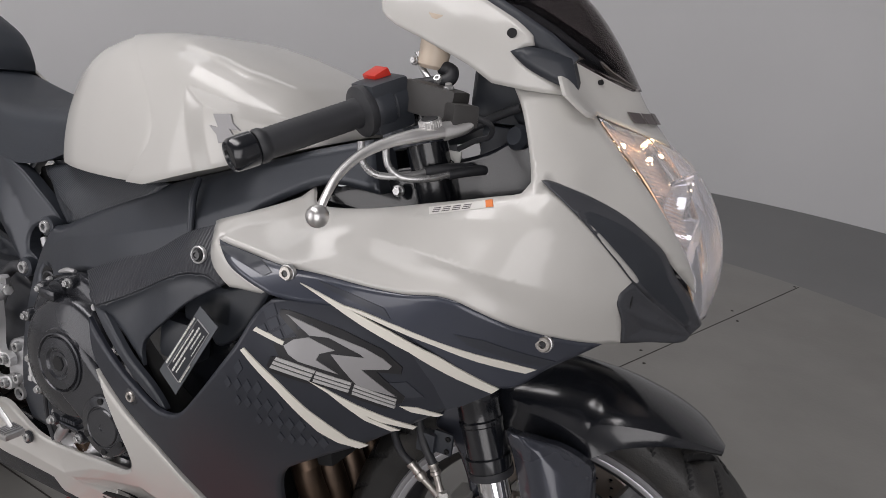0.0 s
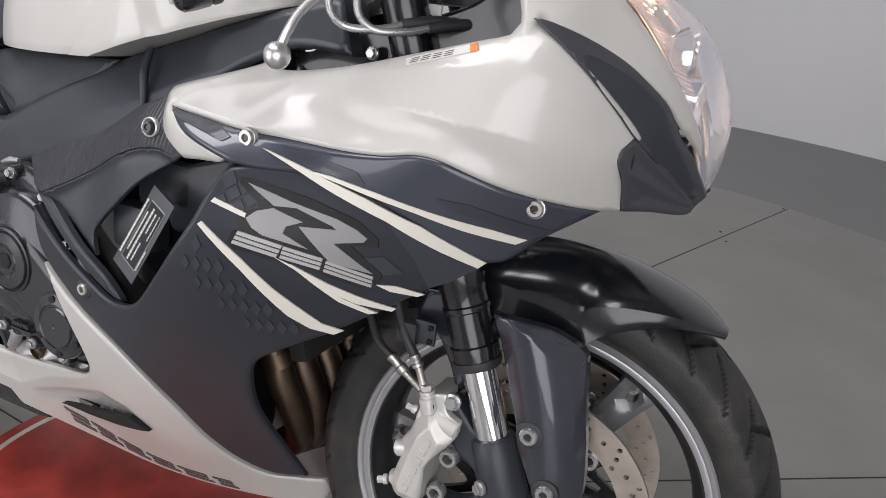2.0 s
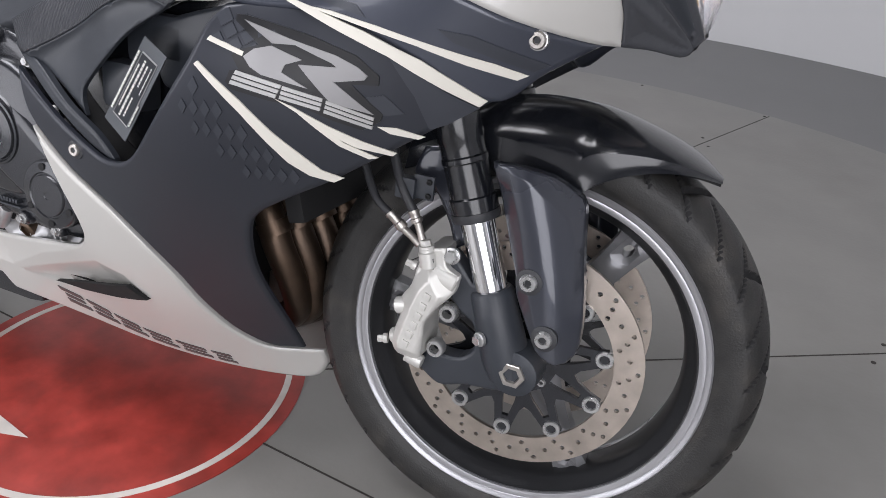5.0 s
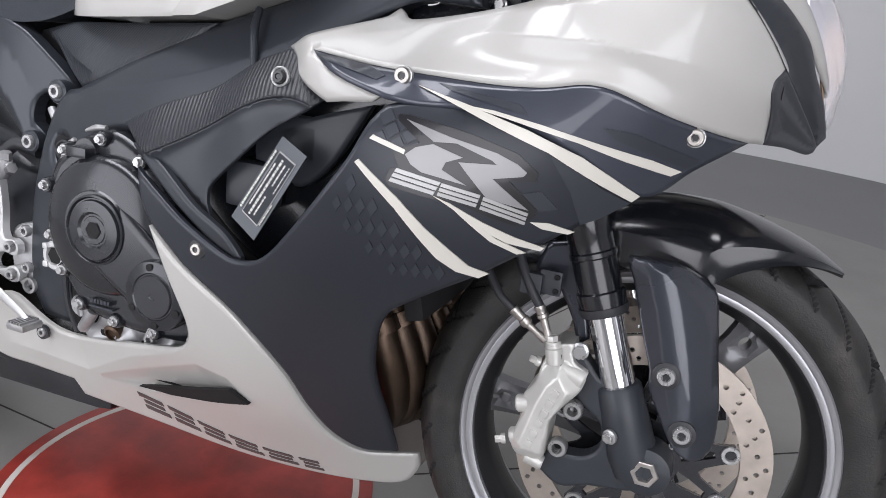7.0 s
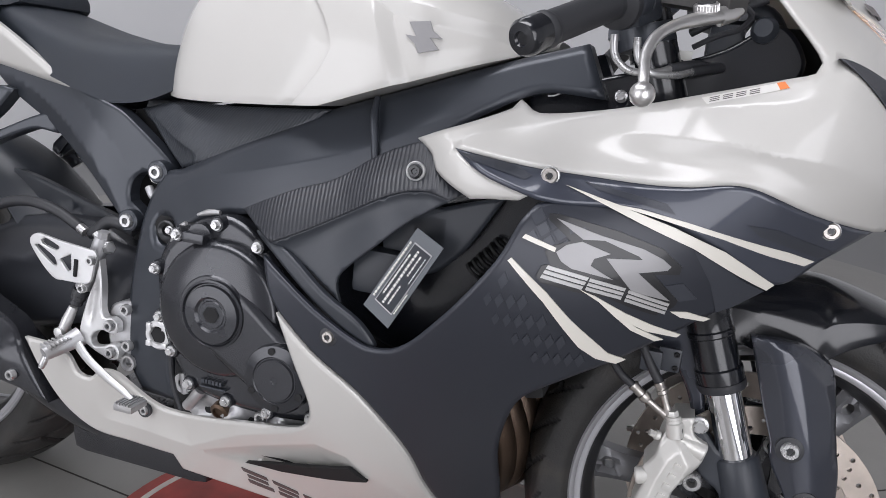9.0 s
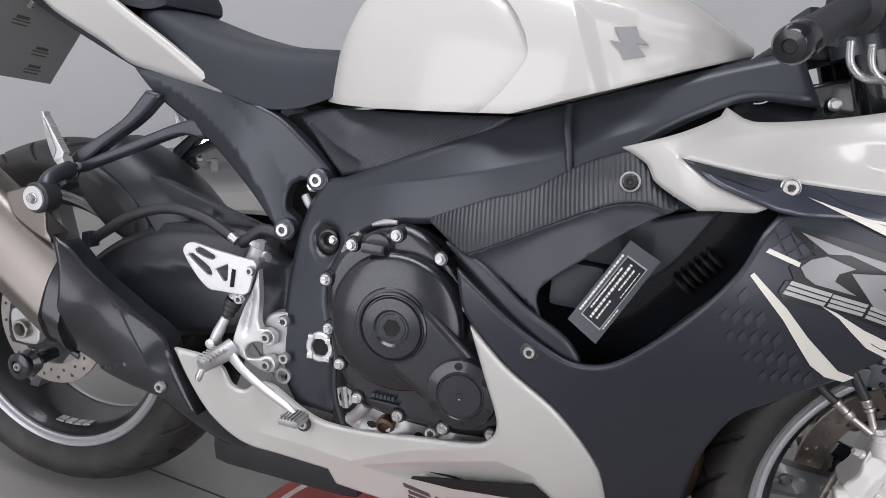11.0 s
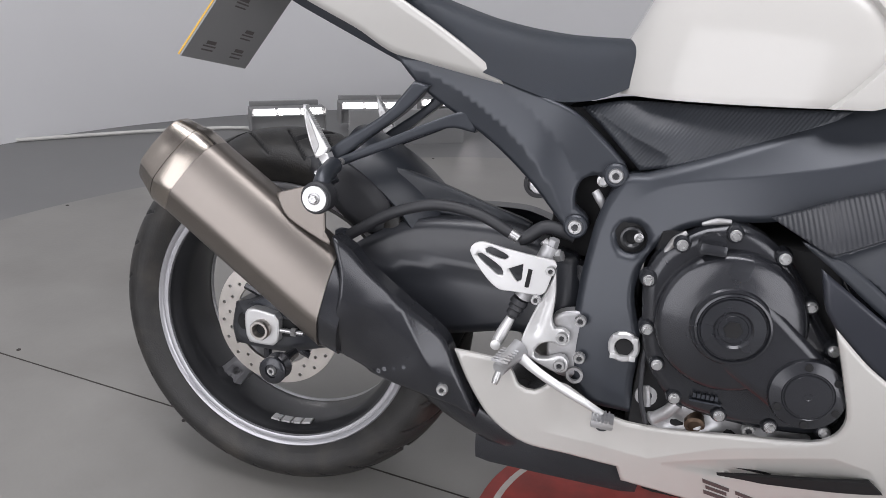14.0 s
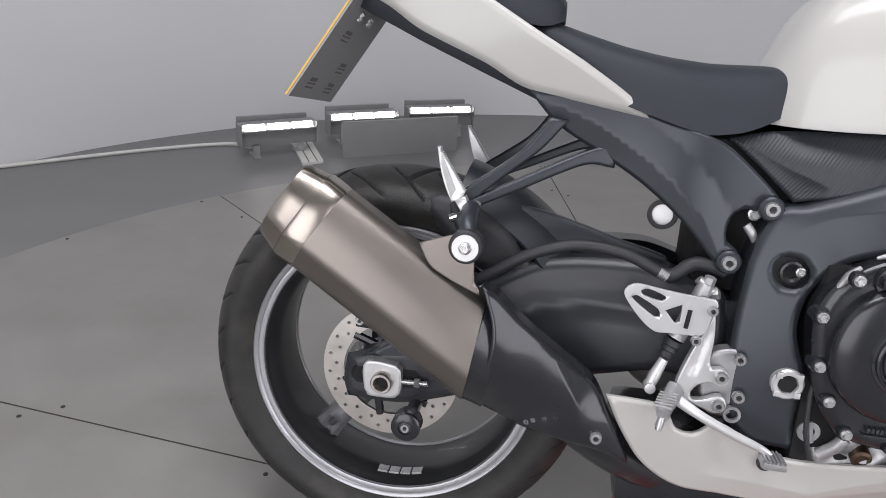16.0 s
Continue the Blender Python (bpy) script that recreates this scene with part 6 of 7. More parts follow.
def tank_point(x, a):
    """a: 0 at the lower right edge, 1 at the crown, 2 at the lower left edge."""
    zb, zt, w = (np.interp(x, TX, TB) if 0.7 < x < 0.8 else smooth_interp(x, TX, TB)), smooth_interp(x, TX, TT), smooth_interp(x, TX, TW)
    s = -1 if a < 1 else 1
    h = (a if a < 1 else 2 - a) * math.pi / 2
    z = zb + (zt - zb) * math.sin(h) ** 0.95
    y = w * max(0.0, math.cos(h)) ** 0.5
    if a in (0, 2):
        y = w * 0.99
    line = np.interp(z, pad_z, pad_x)
    y += 0.008 * min(1, max(0, (x - line) / 0.0032)) * min(1, y / 0.05)
    y -= 0.003 * math.exp(-((x - line) / 0.014) ** 2) * (x < line) * min(1, y / 0.05)
    y -= tank_sunk(x, z) * min(1, y / 0.05) * np.interp(x, [1.0, 1.04], [1, 0])
    y += TANK_TOP(x, z) * -1 * min(1, y / 0.05) * np.interp(x, [0.75, 0.79, 1.0, 1.04], [0, 1, 1, 0])
    y = max(y, 0.0)
    return (x, s * y, z)


def tank_columns(a):
    """Places along the tank for one row, crowded where the edge of the knee recess crosses it."""
    x = 0.78
    for _ in range(12):
        x = 0.5 * x + 0.5 * float(np.interp(tank_point(x, a)[2], pad_z, pad_x))
    near = [-0.008, -0.004, -0.0012, 0, 0.0016, 0.0032, 0.0042, 0.006, 0.008]
    return [*np.linspace(0.5, 0.56, 12), *np.linspace(0.565, x - 0.014, 22), *[x + d for d in near], *np.linspace(x + 0.011, 0.93, 56), *np.linspace(0.933, 1.055, 40)]


ar = [0, 0.02, *[0.02 + 1.96 * k / 150 for k in range(1, 150)], 1.98, 2]
tank_rows = [[tank_point(x, a) for x in tank_columns(a)] for a in ar]
tank = part("fuel_tank", loft([list(c) for c in zip(*tank_rows)]), M["white"], bike, "pearl white fuel tank with sculpted knee recesses", 24)
# emblem on the tank side: two slanted silver blocks in a dark outline


def tank_side(x, z):
    lo, hi = 0.0, 0.98
    for _ in range(24):
        m_ = (lo + hi) / 2
        if tank_point(x, m_)[2] < z:
            lo = m_
        else:
            hi = m_
    return tank_point(x, (lo + hi) / 2)[1]


EM = [[(0.895, 0.866), (0.919, 0.869), (0.924, 0.858), (0.936, 0.85), (0.922, 0.85), (0.934, 0.837), (0.911, 0.831), (0.906, 0.841), (0.893, 0.851), (0.906, 0.85)]]
A_ = np.array([(p[0], p[1], 1) for p in EM[0]])
plane = np.linalg.lstsq(A_, np.array([tank_side(p[0], p[1]) for p in EM[0]]), rcond=None)[0]
decal("tank_emblem", EM, lambda x, z: float(plane[0] * x + plane[1] * z + plane[2]), "emblem", bike, "small chrome emblem shape on the tank", lift=0.0035, step=0.008)
# seat and pillion seat
SX = [0.172, 0.2, 0.25, 0.3, 0.36, 0.42, 0.47, 0.51, 0.532, 0.538]
SB = [0.83, 0.808, 0.776, 0.754, 0.737, 0.721, 0.729, 0.748, 0.765, 0.778]
STP = [0.852, 0.856, 0.842, 0.829, 0.819, 0.814, 0.815, 0.817, 0.81, 0.795]
SWD = [0.075, 0.09, 0.102, 0.112, 0.118, 0.112, 0.102, 0.092, 0.082, 0.07]


def seat_ring(x):
    zb, zt, w = (smooth_interp(x, SX, q) for q in (SB, STP, SWD))
    out = []
    for k in range(33):
        h = math.pi * k / 32
        c, s = math.cos(h), math.sin(h)
        out.append((x, -w * math.copysign(abs(c) ** 0.42, c), zb + (zt - zb) * s ** 0.42))
    return out + [(x, w * 0.6, zb + 0.004), (x, 0, zb + 0.006), (x, -w * 0.6, zb + 0.004)]


part("rider_seat", loft([seat_ring(x) for x in np.linspace(0.172, 0.538, 44)]), M["seat"], bike, "black textured vinyl rider seat", 60)
PX = [-0.16, -0.1, 0.0, 0.1, 0.17, 0.2, 0.215]
PB = [0.93, 0.92, 0.895, 0.865, 0.848, 0.845, 0.86]
PT = [0.985, 1.0, 0.99, 0.965, 0.935, 0.905, 0.875]
PW = [0.05, 0.075, 0.095, 0.1, 0.095, 0.085, 0.07]


def pillion_ring(x):
    zb, zt, w = (smooth_interp(x, PX, q) for q in (PB, PT, PW))
    return [(x, -w * math.copysign(abs(math.cos(math.pi * k / 24)) ** 0.5, math.cos(math.pi * k / 24)), zb + (zt - zb) * math.sin(math.pi * k / 24) ** 0.5) for k in range(25)]


part("pillion_seat", loft([pillion_ring(x) for x in np.linspace(-0.16, 0.215, 26)]), M["seat"], bike, "black raised pillion seat", 60)
# covers beside the seat
sc_o = [(0.452, 0.718, 1), (0.512, 0.733), (0.65, 0.741), (0.784, 0.752, 1), (0.749, 0.727), (0.679, 0.693), (0.598, 0.66), (0.543, 0.643, 1), (0.495, 0.685)]
scf = spline_field([(0.452, 0.718, -0.085), (0.55, 0.735, -0.09), (0.784, 0.752, -0.135), (0.68, 0.695, -0.14), (0.543, 0.645, -0.118), (0.55, 0.7, -0.118)])
SEAT_FOLD = [(0.472, 0.715), (0.5279, 0.6876), (0.5833, 0.6669)]
panel("seat_side_cover", sc_o, scf, rib2, bike, "black ribbed cover below the tank", mirror=True, extra=(tent(SEAT_FOLD, 0.0, 0.8, 0.006, 0.012),), step=0.009, folds=(SEAT_FOLD,))
sb_o = [(0.176, 0.762, 1), (0.245, 0.76), (0.336, 0.745), (0.36, 0.738), (0.438, 0.716), (0.48, 0.687), (0.522, 0.65), (0.5295, 0.636), (0.521, 0.6195), (0.505, 0.6215), (0.4868, 0.6295), (0.4695, 0.622), (0.4625, 0.605), (0.464, 0.584), (0.478, 0.5735), (0.4865, 0.557), (0.47, 0.54), (0.4545, 0.55), (0.4, 0.606), (0.346, 0.647), (0.292, 0.678), (0.22, 0.718)]
sbf = spline_field([(0.176, 0.762, -0.1), (0.34, 0.742, -0.115), (0.52, 0.64, -0.12), (0.469, 0.557, -0.126), (0.3, 0.68, -0.105), (0.4, 0.68, -0.128), (0.43, 0.62, -0.128)])
sub = panel("subframe_cover", sb_o, sbf, M["frame"], bike, "satin black subframe cover, slightly scuffed", mirror=True, thick=0.02, step=0.008,
            extra=(facet([[tuple(p) for p in curve2([(0.17, 0.757), (0.25, 0.735), (0.33, 0.695), (0.4, 0.64), (0.46, 0.56)], False, 0.01)]], 0.22, 0.009),))[0]
for x, z, y in ((0.513, 0.634, -0.124), (0.469, 0.557, -0.131)):
    part("bolt_seat", lathe([(0, -0.02), (0.0165, -0.02), (0.0165, 0.0), (0.014, 0.002), (0, 0.002)], (x, y, z), (0, -1, 0), 24), M["frame"], sub)
    bolt((x, y - 0.001, z), 0.0105, sub, h=0.006)
bolt((0.497, -0.105, 0.622), 0.009, sub, hexhead=True)
part("lever_tab", sweep([(0.488, -0.11, 0.607), (0.496, -0.112, 0.597), (0.502, -0.11, 0.585)], [0.006, 0.0065, 0.004], 10), M["casting"], sub)
# filler box round the shock, near-black in place of the shade there
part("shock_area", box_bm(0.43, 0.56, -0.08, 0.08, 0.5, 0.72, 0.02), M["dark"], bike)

# ---- tail ----
tail_o = [(0.342, 0.737, 1), (0.25, 0.751), (0.172, 0.764), (0.114, 0.793), (0.017, 0.832), (-0.033, 0.862), (-0.12, 0.9), (-0.22, 0.945), (-0.25, 0.975, 1), (-0.16, 0.985), (0.0, 0.94), (0.09, 0.892), (0.18, 0.842), (0.252, 0.803), (0.317, 0.762)]
tail_f = spline_field([(0.342, 0.737, -0.114), (0.2, 0.76, -0.104), (0.2, 0.82, -0.123), (0.3, 0.77, -0.122), (0.05, 0.83, -0.1), (0.05, 0.9, -0.11), (-0.12, 0.9, -0.075), (-0.12, 0.97, -0.085), (-0.25, 0.96, -0.035)])
panel("tail_fairing", tail_o, tail_f, M["white"], bike, "white tail fairing beside the seat", mirror=True, thick=0.008, round_=0.012, drop=0.008, step=0.012)
part("undertail", loft([[(x, -w, z), (x, -w * 0.8, z - 0.025), (x, w * 0.8, z - 0.025), (x, w, z), (x, w, z + 0.03), (x, -w, z + 0.03)] for x, z, w in ((-0.24, 0.945, 0.03), (-0.12, 0.9, 0.065), (0.02, 0.84, 0.088), (0.12, 0.8, 0.092), (0.22, 0.76, 0.09), (0.34, 0.73, 0.08))]), M["plastic"], bike, "black undertail tray")
# plate on its arm, seen from the back
plate_m = Matrix.Translation((-0.117, -0.008, 0.792)) @ Matrix.Rotation(radians(-6), 4, "X") @ Matrix.Rotation(radians(32), 4, "Y")
pb = box_bm(-0.0015, 0.0015, -0.1, 0.1, -0.088, 0.088)
pb.transform(plate_m)
plate = part("number_plate", pb, M["plate"], bike, "number plate with a grey back and yellow front")
pf = box_bm(-0.0045, -0.0018, -0.1005, 0.1005, -0.0885, 0.0885)
pf.transform(plate_m)
part("plate_face", pf, M["yellow"], plate, "yellow plate face")
for v, u in ((0.03, -0.03), (-0.02, 0.04), (-0.055, -0.045), (-0.058, 0.045)):
    for j, (w, h) in enumerate(((0.026, 0.006), (0.036, 0.0025), (0.032, 0.0025))):
        bm = box_bm(0.0016, 0.0022, u - w / 2, u + w / 2, v - 0.007 * j - h / 2, v - 0.007 * j + h / 2)
        bm.transform(plate_m)
        part("print_bar", bm, M["ink"], plate)
for v in (0.055, 0.062):
    for u in (-0.03, 0.02):
        p = plate_m @ Vector((0.002, u, v))
        bolt(p, 0.006, plate, (0.85, 0, 0.5), hexhead=True)
part("plate_arm", sweep([(-0.08, 0, 0.862), (-0.06, 0, 0.885), (-0.04, 0, 0.9)], [0.02, 0.022, 0.02], 12), M["plastic"], bike)

# ---- subframe rails, foot rests ----
for sg in (1, -1):
    up_o = [(0.235, 0.724, 1), (0.201, 0.682), (0.155, 0.642), (0.104, 0.594, 1), (0.092, 0.602, 1), (0.094, 0.613), (0.108, 0.627), (0.175, 0.679), (0.212, 0.728, 1)]
    lo_o = [(0.31, 0.7, 1), (0.268, 0.687), (0.185, 0.645), (0.106, 0.604, 1), (0.108, 0.591, 1), (0.179, 0.626), (0.266, 0.667), (0.305, 0.664, 1)]
    rails = panel("footrest_hanger", lo_o, lambda x, z: sg * -(0.142 - 0.24 * max(0, x - 0.11)), M["frame"], bike, "black pillion footrest hanger", thick=0.022, side=-sg, round_=0.005, drop=0.004, step=0.012)
    panel("hanger_rail", up_o, lambda x, z: sg * -(0.139 - 0.24 * max(0, x - 0.11)), M["frame"], rails, thick=0.022, side=-sg, round_=0.005, drop=0.004, step=0.012)
    part("hanger_lug", sweep([(0.098, -0.135 * sg, 0.598), (0.104, -0.15 * sg, 0.585), (0.112, -0.155 * sg, 0.572)], [0.014, 0.013, 0.013], 14), M["frame"], rails)
    bolt((0.124, -0.152 * sg, 0.605), 0.006, rails, (0, -sg, 0))
    edge_r = []
    for k in range(41):
        u = k / 40
        edge_r.append((0.0722 + 0.036 * u + (0.0007 if k % 2 else -0.0007), 0.675 - 0.052 * u + (0.0004 if k % 2 else -0.0004), 1))
    pegc = [(0.0655, 0.681, 1), (0.0705, 0.681, 1)] + edge_r + [(0.104, 0.614, 1), (0.09, 0.607, 1), (0.079, 0.63), (0.071, 0.655)]
    peg = panel("pillion_peg", pegc, lambda x, z: sg * -0.163, M["silver"], bike, "folded silver pillion footrest", thick=0.012, side=-sg, round_=0.0015, drop=0.0006, step=0.01, edge=0.005)
    panel("peg_web", [(0.0715, 0.673, 1), (0.0785, 0.66), (0.0945, 0.626, 1), (0.089, 0.613, 1), (0.08, 0.637), (0.073, 0.657)], lambda x, z: sg * -0.1645, M["casting"], peg, thick=0.001, side=-sg, round_=0.001, drop=0.0, step=0.02)
    panel("peg_hinge", [(0.095, 0.611, 1), (0.1085, 0.618, 1), (0.1215, 0.5925, 1), (0.118, 0.587), (0.108, 0.591, 1)], lambda x, z: sg * -0.168, M["silver"], peg, thick=0.018, side=-sg, round_=0.002, drop=0.001, step=0.02)
    part("peg_pivot", lathe([(0, -0.012), (0.006, -0.012), (0.006, 0.012), (0, 0.012)], (0.1, -0.155 * sg, 0.588), (1, 0, 0.5), 16), M["chrome"], peg)
part("exhaust_strap", sweep([(0.117, -0.16, 0.6), (0.12, -0.2, 0.59), (0.122, -0.215, 0.57)], [0.013, 0.012, 0.014], 12), M["frame"], bike)
part("mount_rubber", lathe([(0, -0.03), (0.021, -0.03), (0.0225, -0.025), (0.0225, -0.003), (0.02, 0.0), (0, 0.0)], (0.122, -0.232, 0.564), (0, -1, 0), 28), M["rubber"], bike, "black exhaust mount rubber")
part("mount_washer", lathe([(0, -0.001), (0.0175, -0.001), (0.0175, 0.002), (0, 0.002)], (0.122, -0.233, 0.564), (0, -1, 0), 28), M["silver"], bike)
bolt((0.122, -0.2345, 0.564), 0.0085, bike, hexhead=True)

# ---- swingarm ----
sw_o = [(0.48, 0.5), (0.44, 0.515), (0.37, 0.535), (0.228, 0.522), (0.154, 0.485), (0.09, 0.43), (0.045, 0.375), (-0.005, 0.362), (-0.062, 0.342, 1), (-0.066, 0.3), (-0.058, 0.272, 1), (0.03, 0.272), (0.09, 0.288), (0.2, 0.32), (0.33, 0.36), (0.4, 0.38), (0.48, 0.385)]
swf = spline_field([(0.48, 0.44, -0.125), (0.37, 0.45, -0.118), (0.2, 0.43, -0.118), (0.0, 0.31, -0.122), (-0.06, 0.31, -0.12), (0.37, 0.53, -0.1), (0.25, 0.34, -0.1), (0.2, 0.5, -0.1)])
slot = [(-0.045, 0.33), (0.05, 0.336), (0.06, 0.318), (0.05, 0.302), (-0.045, 0.3), (-0.052, 0.315)]
arm = panel("swingarm", sw_o, swf, M["matte"], bike, "satin black swingarm", mirror=True, thick=0.045, round_=0.018, drop=0.012, step=0.014,
            extra=(ridge([(0.45, 0.47), (0.3, 0.47), (0.18, 0.44), (0.08, 0.38)], 0.03, 0.008),))[0]
part("swingarm_bridge", merge(box_bm(0.34, 0.5, -0.11, 0.11, 0.4, 0.5, 0.02)), M["engine"], arm)
# slot as a near-black plate on the arm, shade put into colour
panel("adjuster_slot", slot, lambda x, z: swf(x, z) - 0.002, M["dark"], arm, thick=0.004, step=0.02)
part("adjuster_screw", lathe([(0, 0), (0.004, 0), (0.004, 0.0445), (0, 0.0445)], (0.026, -0.13, 0.317), (1, 0, 0.03), 10), M["bolt"], arm)
part("adjuster_nut", lathe([(0, 0), (0.0075, 0), (0.0075, 0.008), (0, 0.008)], (0.05, -0.13, 0.318), (1, 0, 0.03), 6), M["bolt"], arm)
blk = panel("axle_block", [(-0.026, 0.344), (0.022, 0.344), (0.029, 0.336), (0.03, 0.3), (0.022, 0.291), (-0.02, 0.29), (-0.026, 0.3)], -0.138, M["silver"], bike, "bright square axle adjuster block", thick=0.018, round_=0.004, drop=0.002, step=0.02)
part("rear_axle_nut", lathe([(0.0095, -0.012), (0.0165, -0.012), (0.0165, 0.007), (0.015, 0.009), (0.0115, 0.009), (0.0095, 0.004)], (0.002, -0.141, 0.317), (0, -1, 0), 24, close=True), M["steel"], blk, "hollow rear axle nut")
part("rear_axle", sweep([(0.002, -0.139, 0.317), (0.002, 0.13, 0.317)], 0.0105, 16), M["dark"], bike)
panel("swingarm_gusset", [(-0.035, 0.345, 1), (0.045, 0.395, 1), (0.08, 0.372), (0.09, 0.352, 1), (0.03, 0.346)], -0.118, M["frame"], arm, thick=0.02, step=0.02)
spool = part("paddock_bobbin", lathe([(0, -0.07), (0.01, -0.07), (0.0105, -0.03), (0.019, -0.028), (0.0215, -0.02), (0.0145, -0.012), (0.0145, -0.006), (0.0215, -0.002), (0.0215, 0.003), (0.019, 0.005), (0.011, 0.006), (0.01, 0.003), (0, 0.003)], (0.053, -0.197, 0.28), (0, -1, 0), 32), M["engine"], bike, "black paddock stand bobbin")
bolt((0.053, -0.2, 0.28), 0.007, spool)
# rear brake
holes = []
for k in range(40):
    a = 2 * math.pi * k / 40
    rr = (0.088, 0.1)[k % 2]
    holes.append((rr * math.cos(a), rr * math.sin(a), 0.003))
rd = part("rear_brake_disc", ring_plate(REAR, 0.076, 0.11, -0.0855, -0.08, holes), M["steel"], rear_wheel, "drilled rear brake disc")
bms = [lathe([(0.02, 0.078), (0.05, 0.078), (0.05, 0.084), (0.02, 0.084)], REAR, (0, -1, 0), 36, close=True)]
for k in range(6):
    a = radians(20 + 60 * k)
    bms.append(sweep([REAR + Vector((0.045 * math.cos(a - 0.3), -0.081, 0.045 * math.sin(a - 0.3))), REAR + Vector((0.08 * math.cos(a), -0.082, 0.08 * math.sin(a)))], 0.007, 8))
part("disc_carrier", merge(*bms), M["engine"], rd)
part("rear_caliper", merge(box_bm(-0.05, 0.02, -0.12, -0.06, 0.39, 0.425, 0.008), sweep([(-0.04, -0.1, 0.43), (0.0, -0.1, 0.4), (0.03, -0.1, 0.38)], 0.016, 12)), M["engine"], bike, "black rear brake caliper")
bolt((-0.04, -0.125, 0.405), 0.007, bike)
for k in range(4):
    a = radians(-93 + 5.6 * k)
    c = REAR + Vector((0.2005 * math.cos(a), -0.047, 0.2005 * math.sin(a)))
    bm = box_bm(-0.0085, 0.0085, -0.009, 0.009, -0.001, 0.0025, 0.0008)
    bm.transform(Matrix.Translation(c) @ Matrix.Rotation(a - math.pi / 2, 4, "Y").inverted() @ Matrix.Rotation(radians(180), 4, "Y"))
    part("balance_weight", bm, M["bolt"], rear_wheel, "stick-on balance weight")

# hugger over the rear tyre
rings = []
for k in range(15):
    a = radians(24 + 50 * k / 14)
    o, i = [], []
    w = 0.105 - 0.03 * (k / 14)
    for j in range(13):
        u = -1 + 2 * j / 12
        r = 0.345 - 0.05 * abs(u) ** 3
        o.append((REAR.x + r * math.cos(a), w * u, REAR.z + r * math.sin(a)))
        i.append((REAR.x + (r - 0.004) * math.cos(a), w * u * 0.97, REAR.z + (r - 0.004) * math.sin(a)))
    rings.append(o + i[::-1])
hug = part("rear_hugger", loft(rings), M["plastic"], bike, "matte black rear hugger", 60)
hp = [(0.06, 0.6, 1), (0.1, 0.595), (0.16, 0.562), (0.186, 0.528), (0.17, 0.488), (0.12, 0.5), (0.07, 0.545), (0.035, 0.585)]
panel("hugger_side", hp, -0.1, M["rubber"], hug, thick=0.05, round_=0.02, drop=0.015)
cg = [(0.12, 0.6, 1), (0.22, 0.585), (0.33, 0.555), (0.4, 0.535), (0.39, 0.515), (0.3, 0.525), (0.2, 0.535), (0.13, 0.56)]
panel("chain_guard", cg, -0.06, M["plastic"], hug, thick=0.01, extra=(ridge([(0.28, 0.551), (0.325, 0.538)], 0.009, -0.004),))
part("hugger_mount", lathe([(0.016, -0.01), (0.0225, -0.01), (0.0235, 0.0), (0.0225, 0.012), (0.016, 0.012)], (0.395, 0.02, 0.585), (-0.2, -1, 0.1), 24, close=True), M["rubber"], hug)
part("reservoir_face", lathe([(0, 0.0), (0.018, 0.0), (0.018, 0.006), (0, 0.008)], (0.395, 0.02, 0.585), (-0.2, -1, 0.1), 24), M["silver"], hug, "silver shock reservoir cap")
part("brake_line", sweep([(0.075, -0.118, 0.46), (0.11, -0.122, 0.475), (0.15, -0.124, 0.502), (0.2, -0.124, 0.535), (0.265, -0.124, 0.557), (0.33, -0.126, 0.553), (0.38, -0.128, 0.533)], 0.0085, 12), M["rubber"], bike, "black rear brake hose")
part("line_clip", merge(box_bm(0.115, 0.13, -0.135, -0.112, 0.474, 0.498, 0.003)), M["plastic"], bike)
part("hose_crimp", sweep([(0.376, -0.128, 0.535), (0.393, -0.13, 0.527)], 0.0075, 12), M["bolt"], bike)
part("fluid_hose", sweep([(0.393, -0.12, 0.525), (0.405, -0.12, 0.53), (0.43, -0.118, 0.548), (0.47, -0.115, 0.54)], 0.01, 12), M["rubber"], bike)

# ---- rear sets ----
hb = [(0.3333, 0.511), (0.3372, 0.521), (0.3497, 0.5265), (0.3868, 0.5217), (0.4308, 0.5178), (0.451, 0.5164, 1), (0.4551, 0.5091), (0.4503, 0.4943), (0.4441, 0.4696), (0.4356, 0.4636, 1), (0.3954, 0.463), (0.3807, 0.4626), (0.3645, 0.4726), (0.3454, 0.4927)]
hhole = [[(0.3546, 0.5177), (0.3636, 0.5212), (0.3865, 0.5138), (0.3885, 0.5101), (0.3833, 0.5063), (0.3668, 0.5089), (0.3559, 0.5131)], [(0.3433, 0.5083), (0.3496, 0.5107), (0.3798, 0.4947), (0.3835, 0.484), (0.3763, 0.483), (0.3495, 0.5012)], [(0.3894, 0.4943, 1), (0.4097, 0.5049, 1), (0.4096, 0.481), (0.4042, 0.4779)]]
heel = panel("heel_guard", hb, lambda x, z: -0.178 + 0.08 * max(0, 0.42 - x) * 0.3, M["silver"], bike, "bright silver drilled heel guard", thick=0.004, round_=0.0012, drop=0.0005, step=0.01, edge=0.004, holes=hhole)
# dark bar painting a shaded slot in the guard
part("slot", sweep([(0.4182, -0.1787, 0.4735), (0.4205, -0.1787, 0.499)], 0.003, 8), M["dark"], heel)
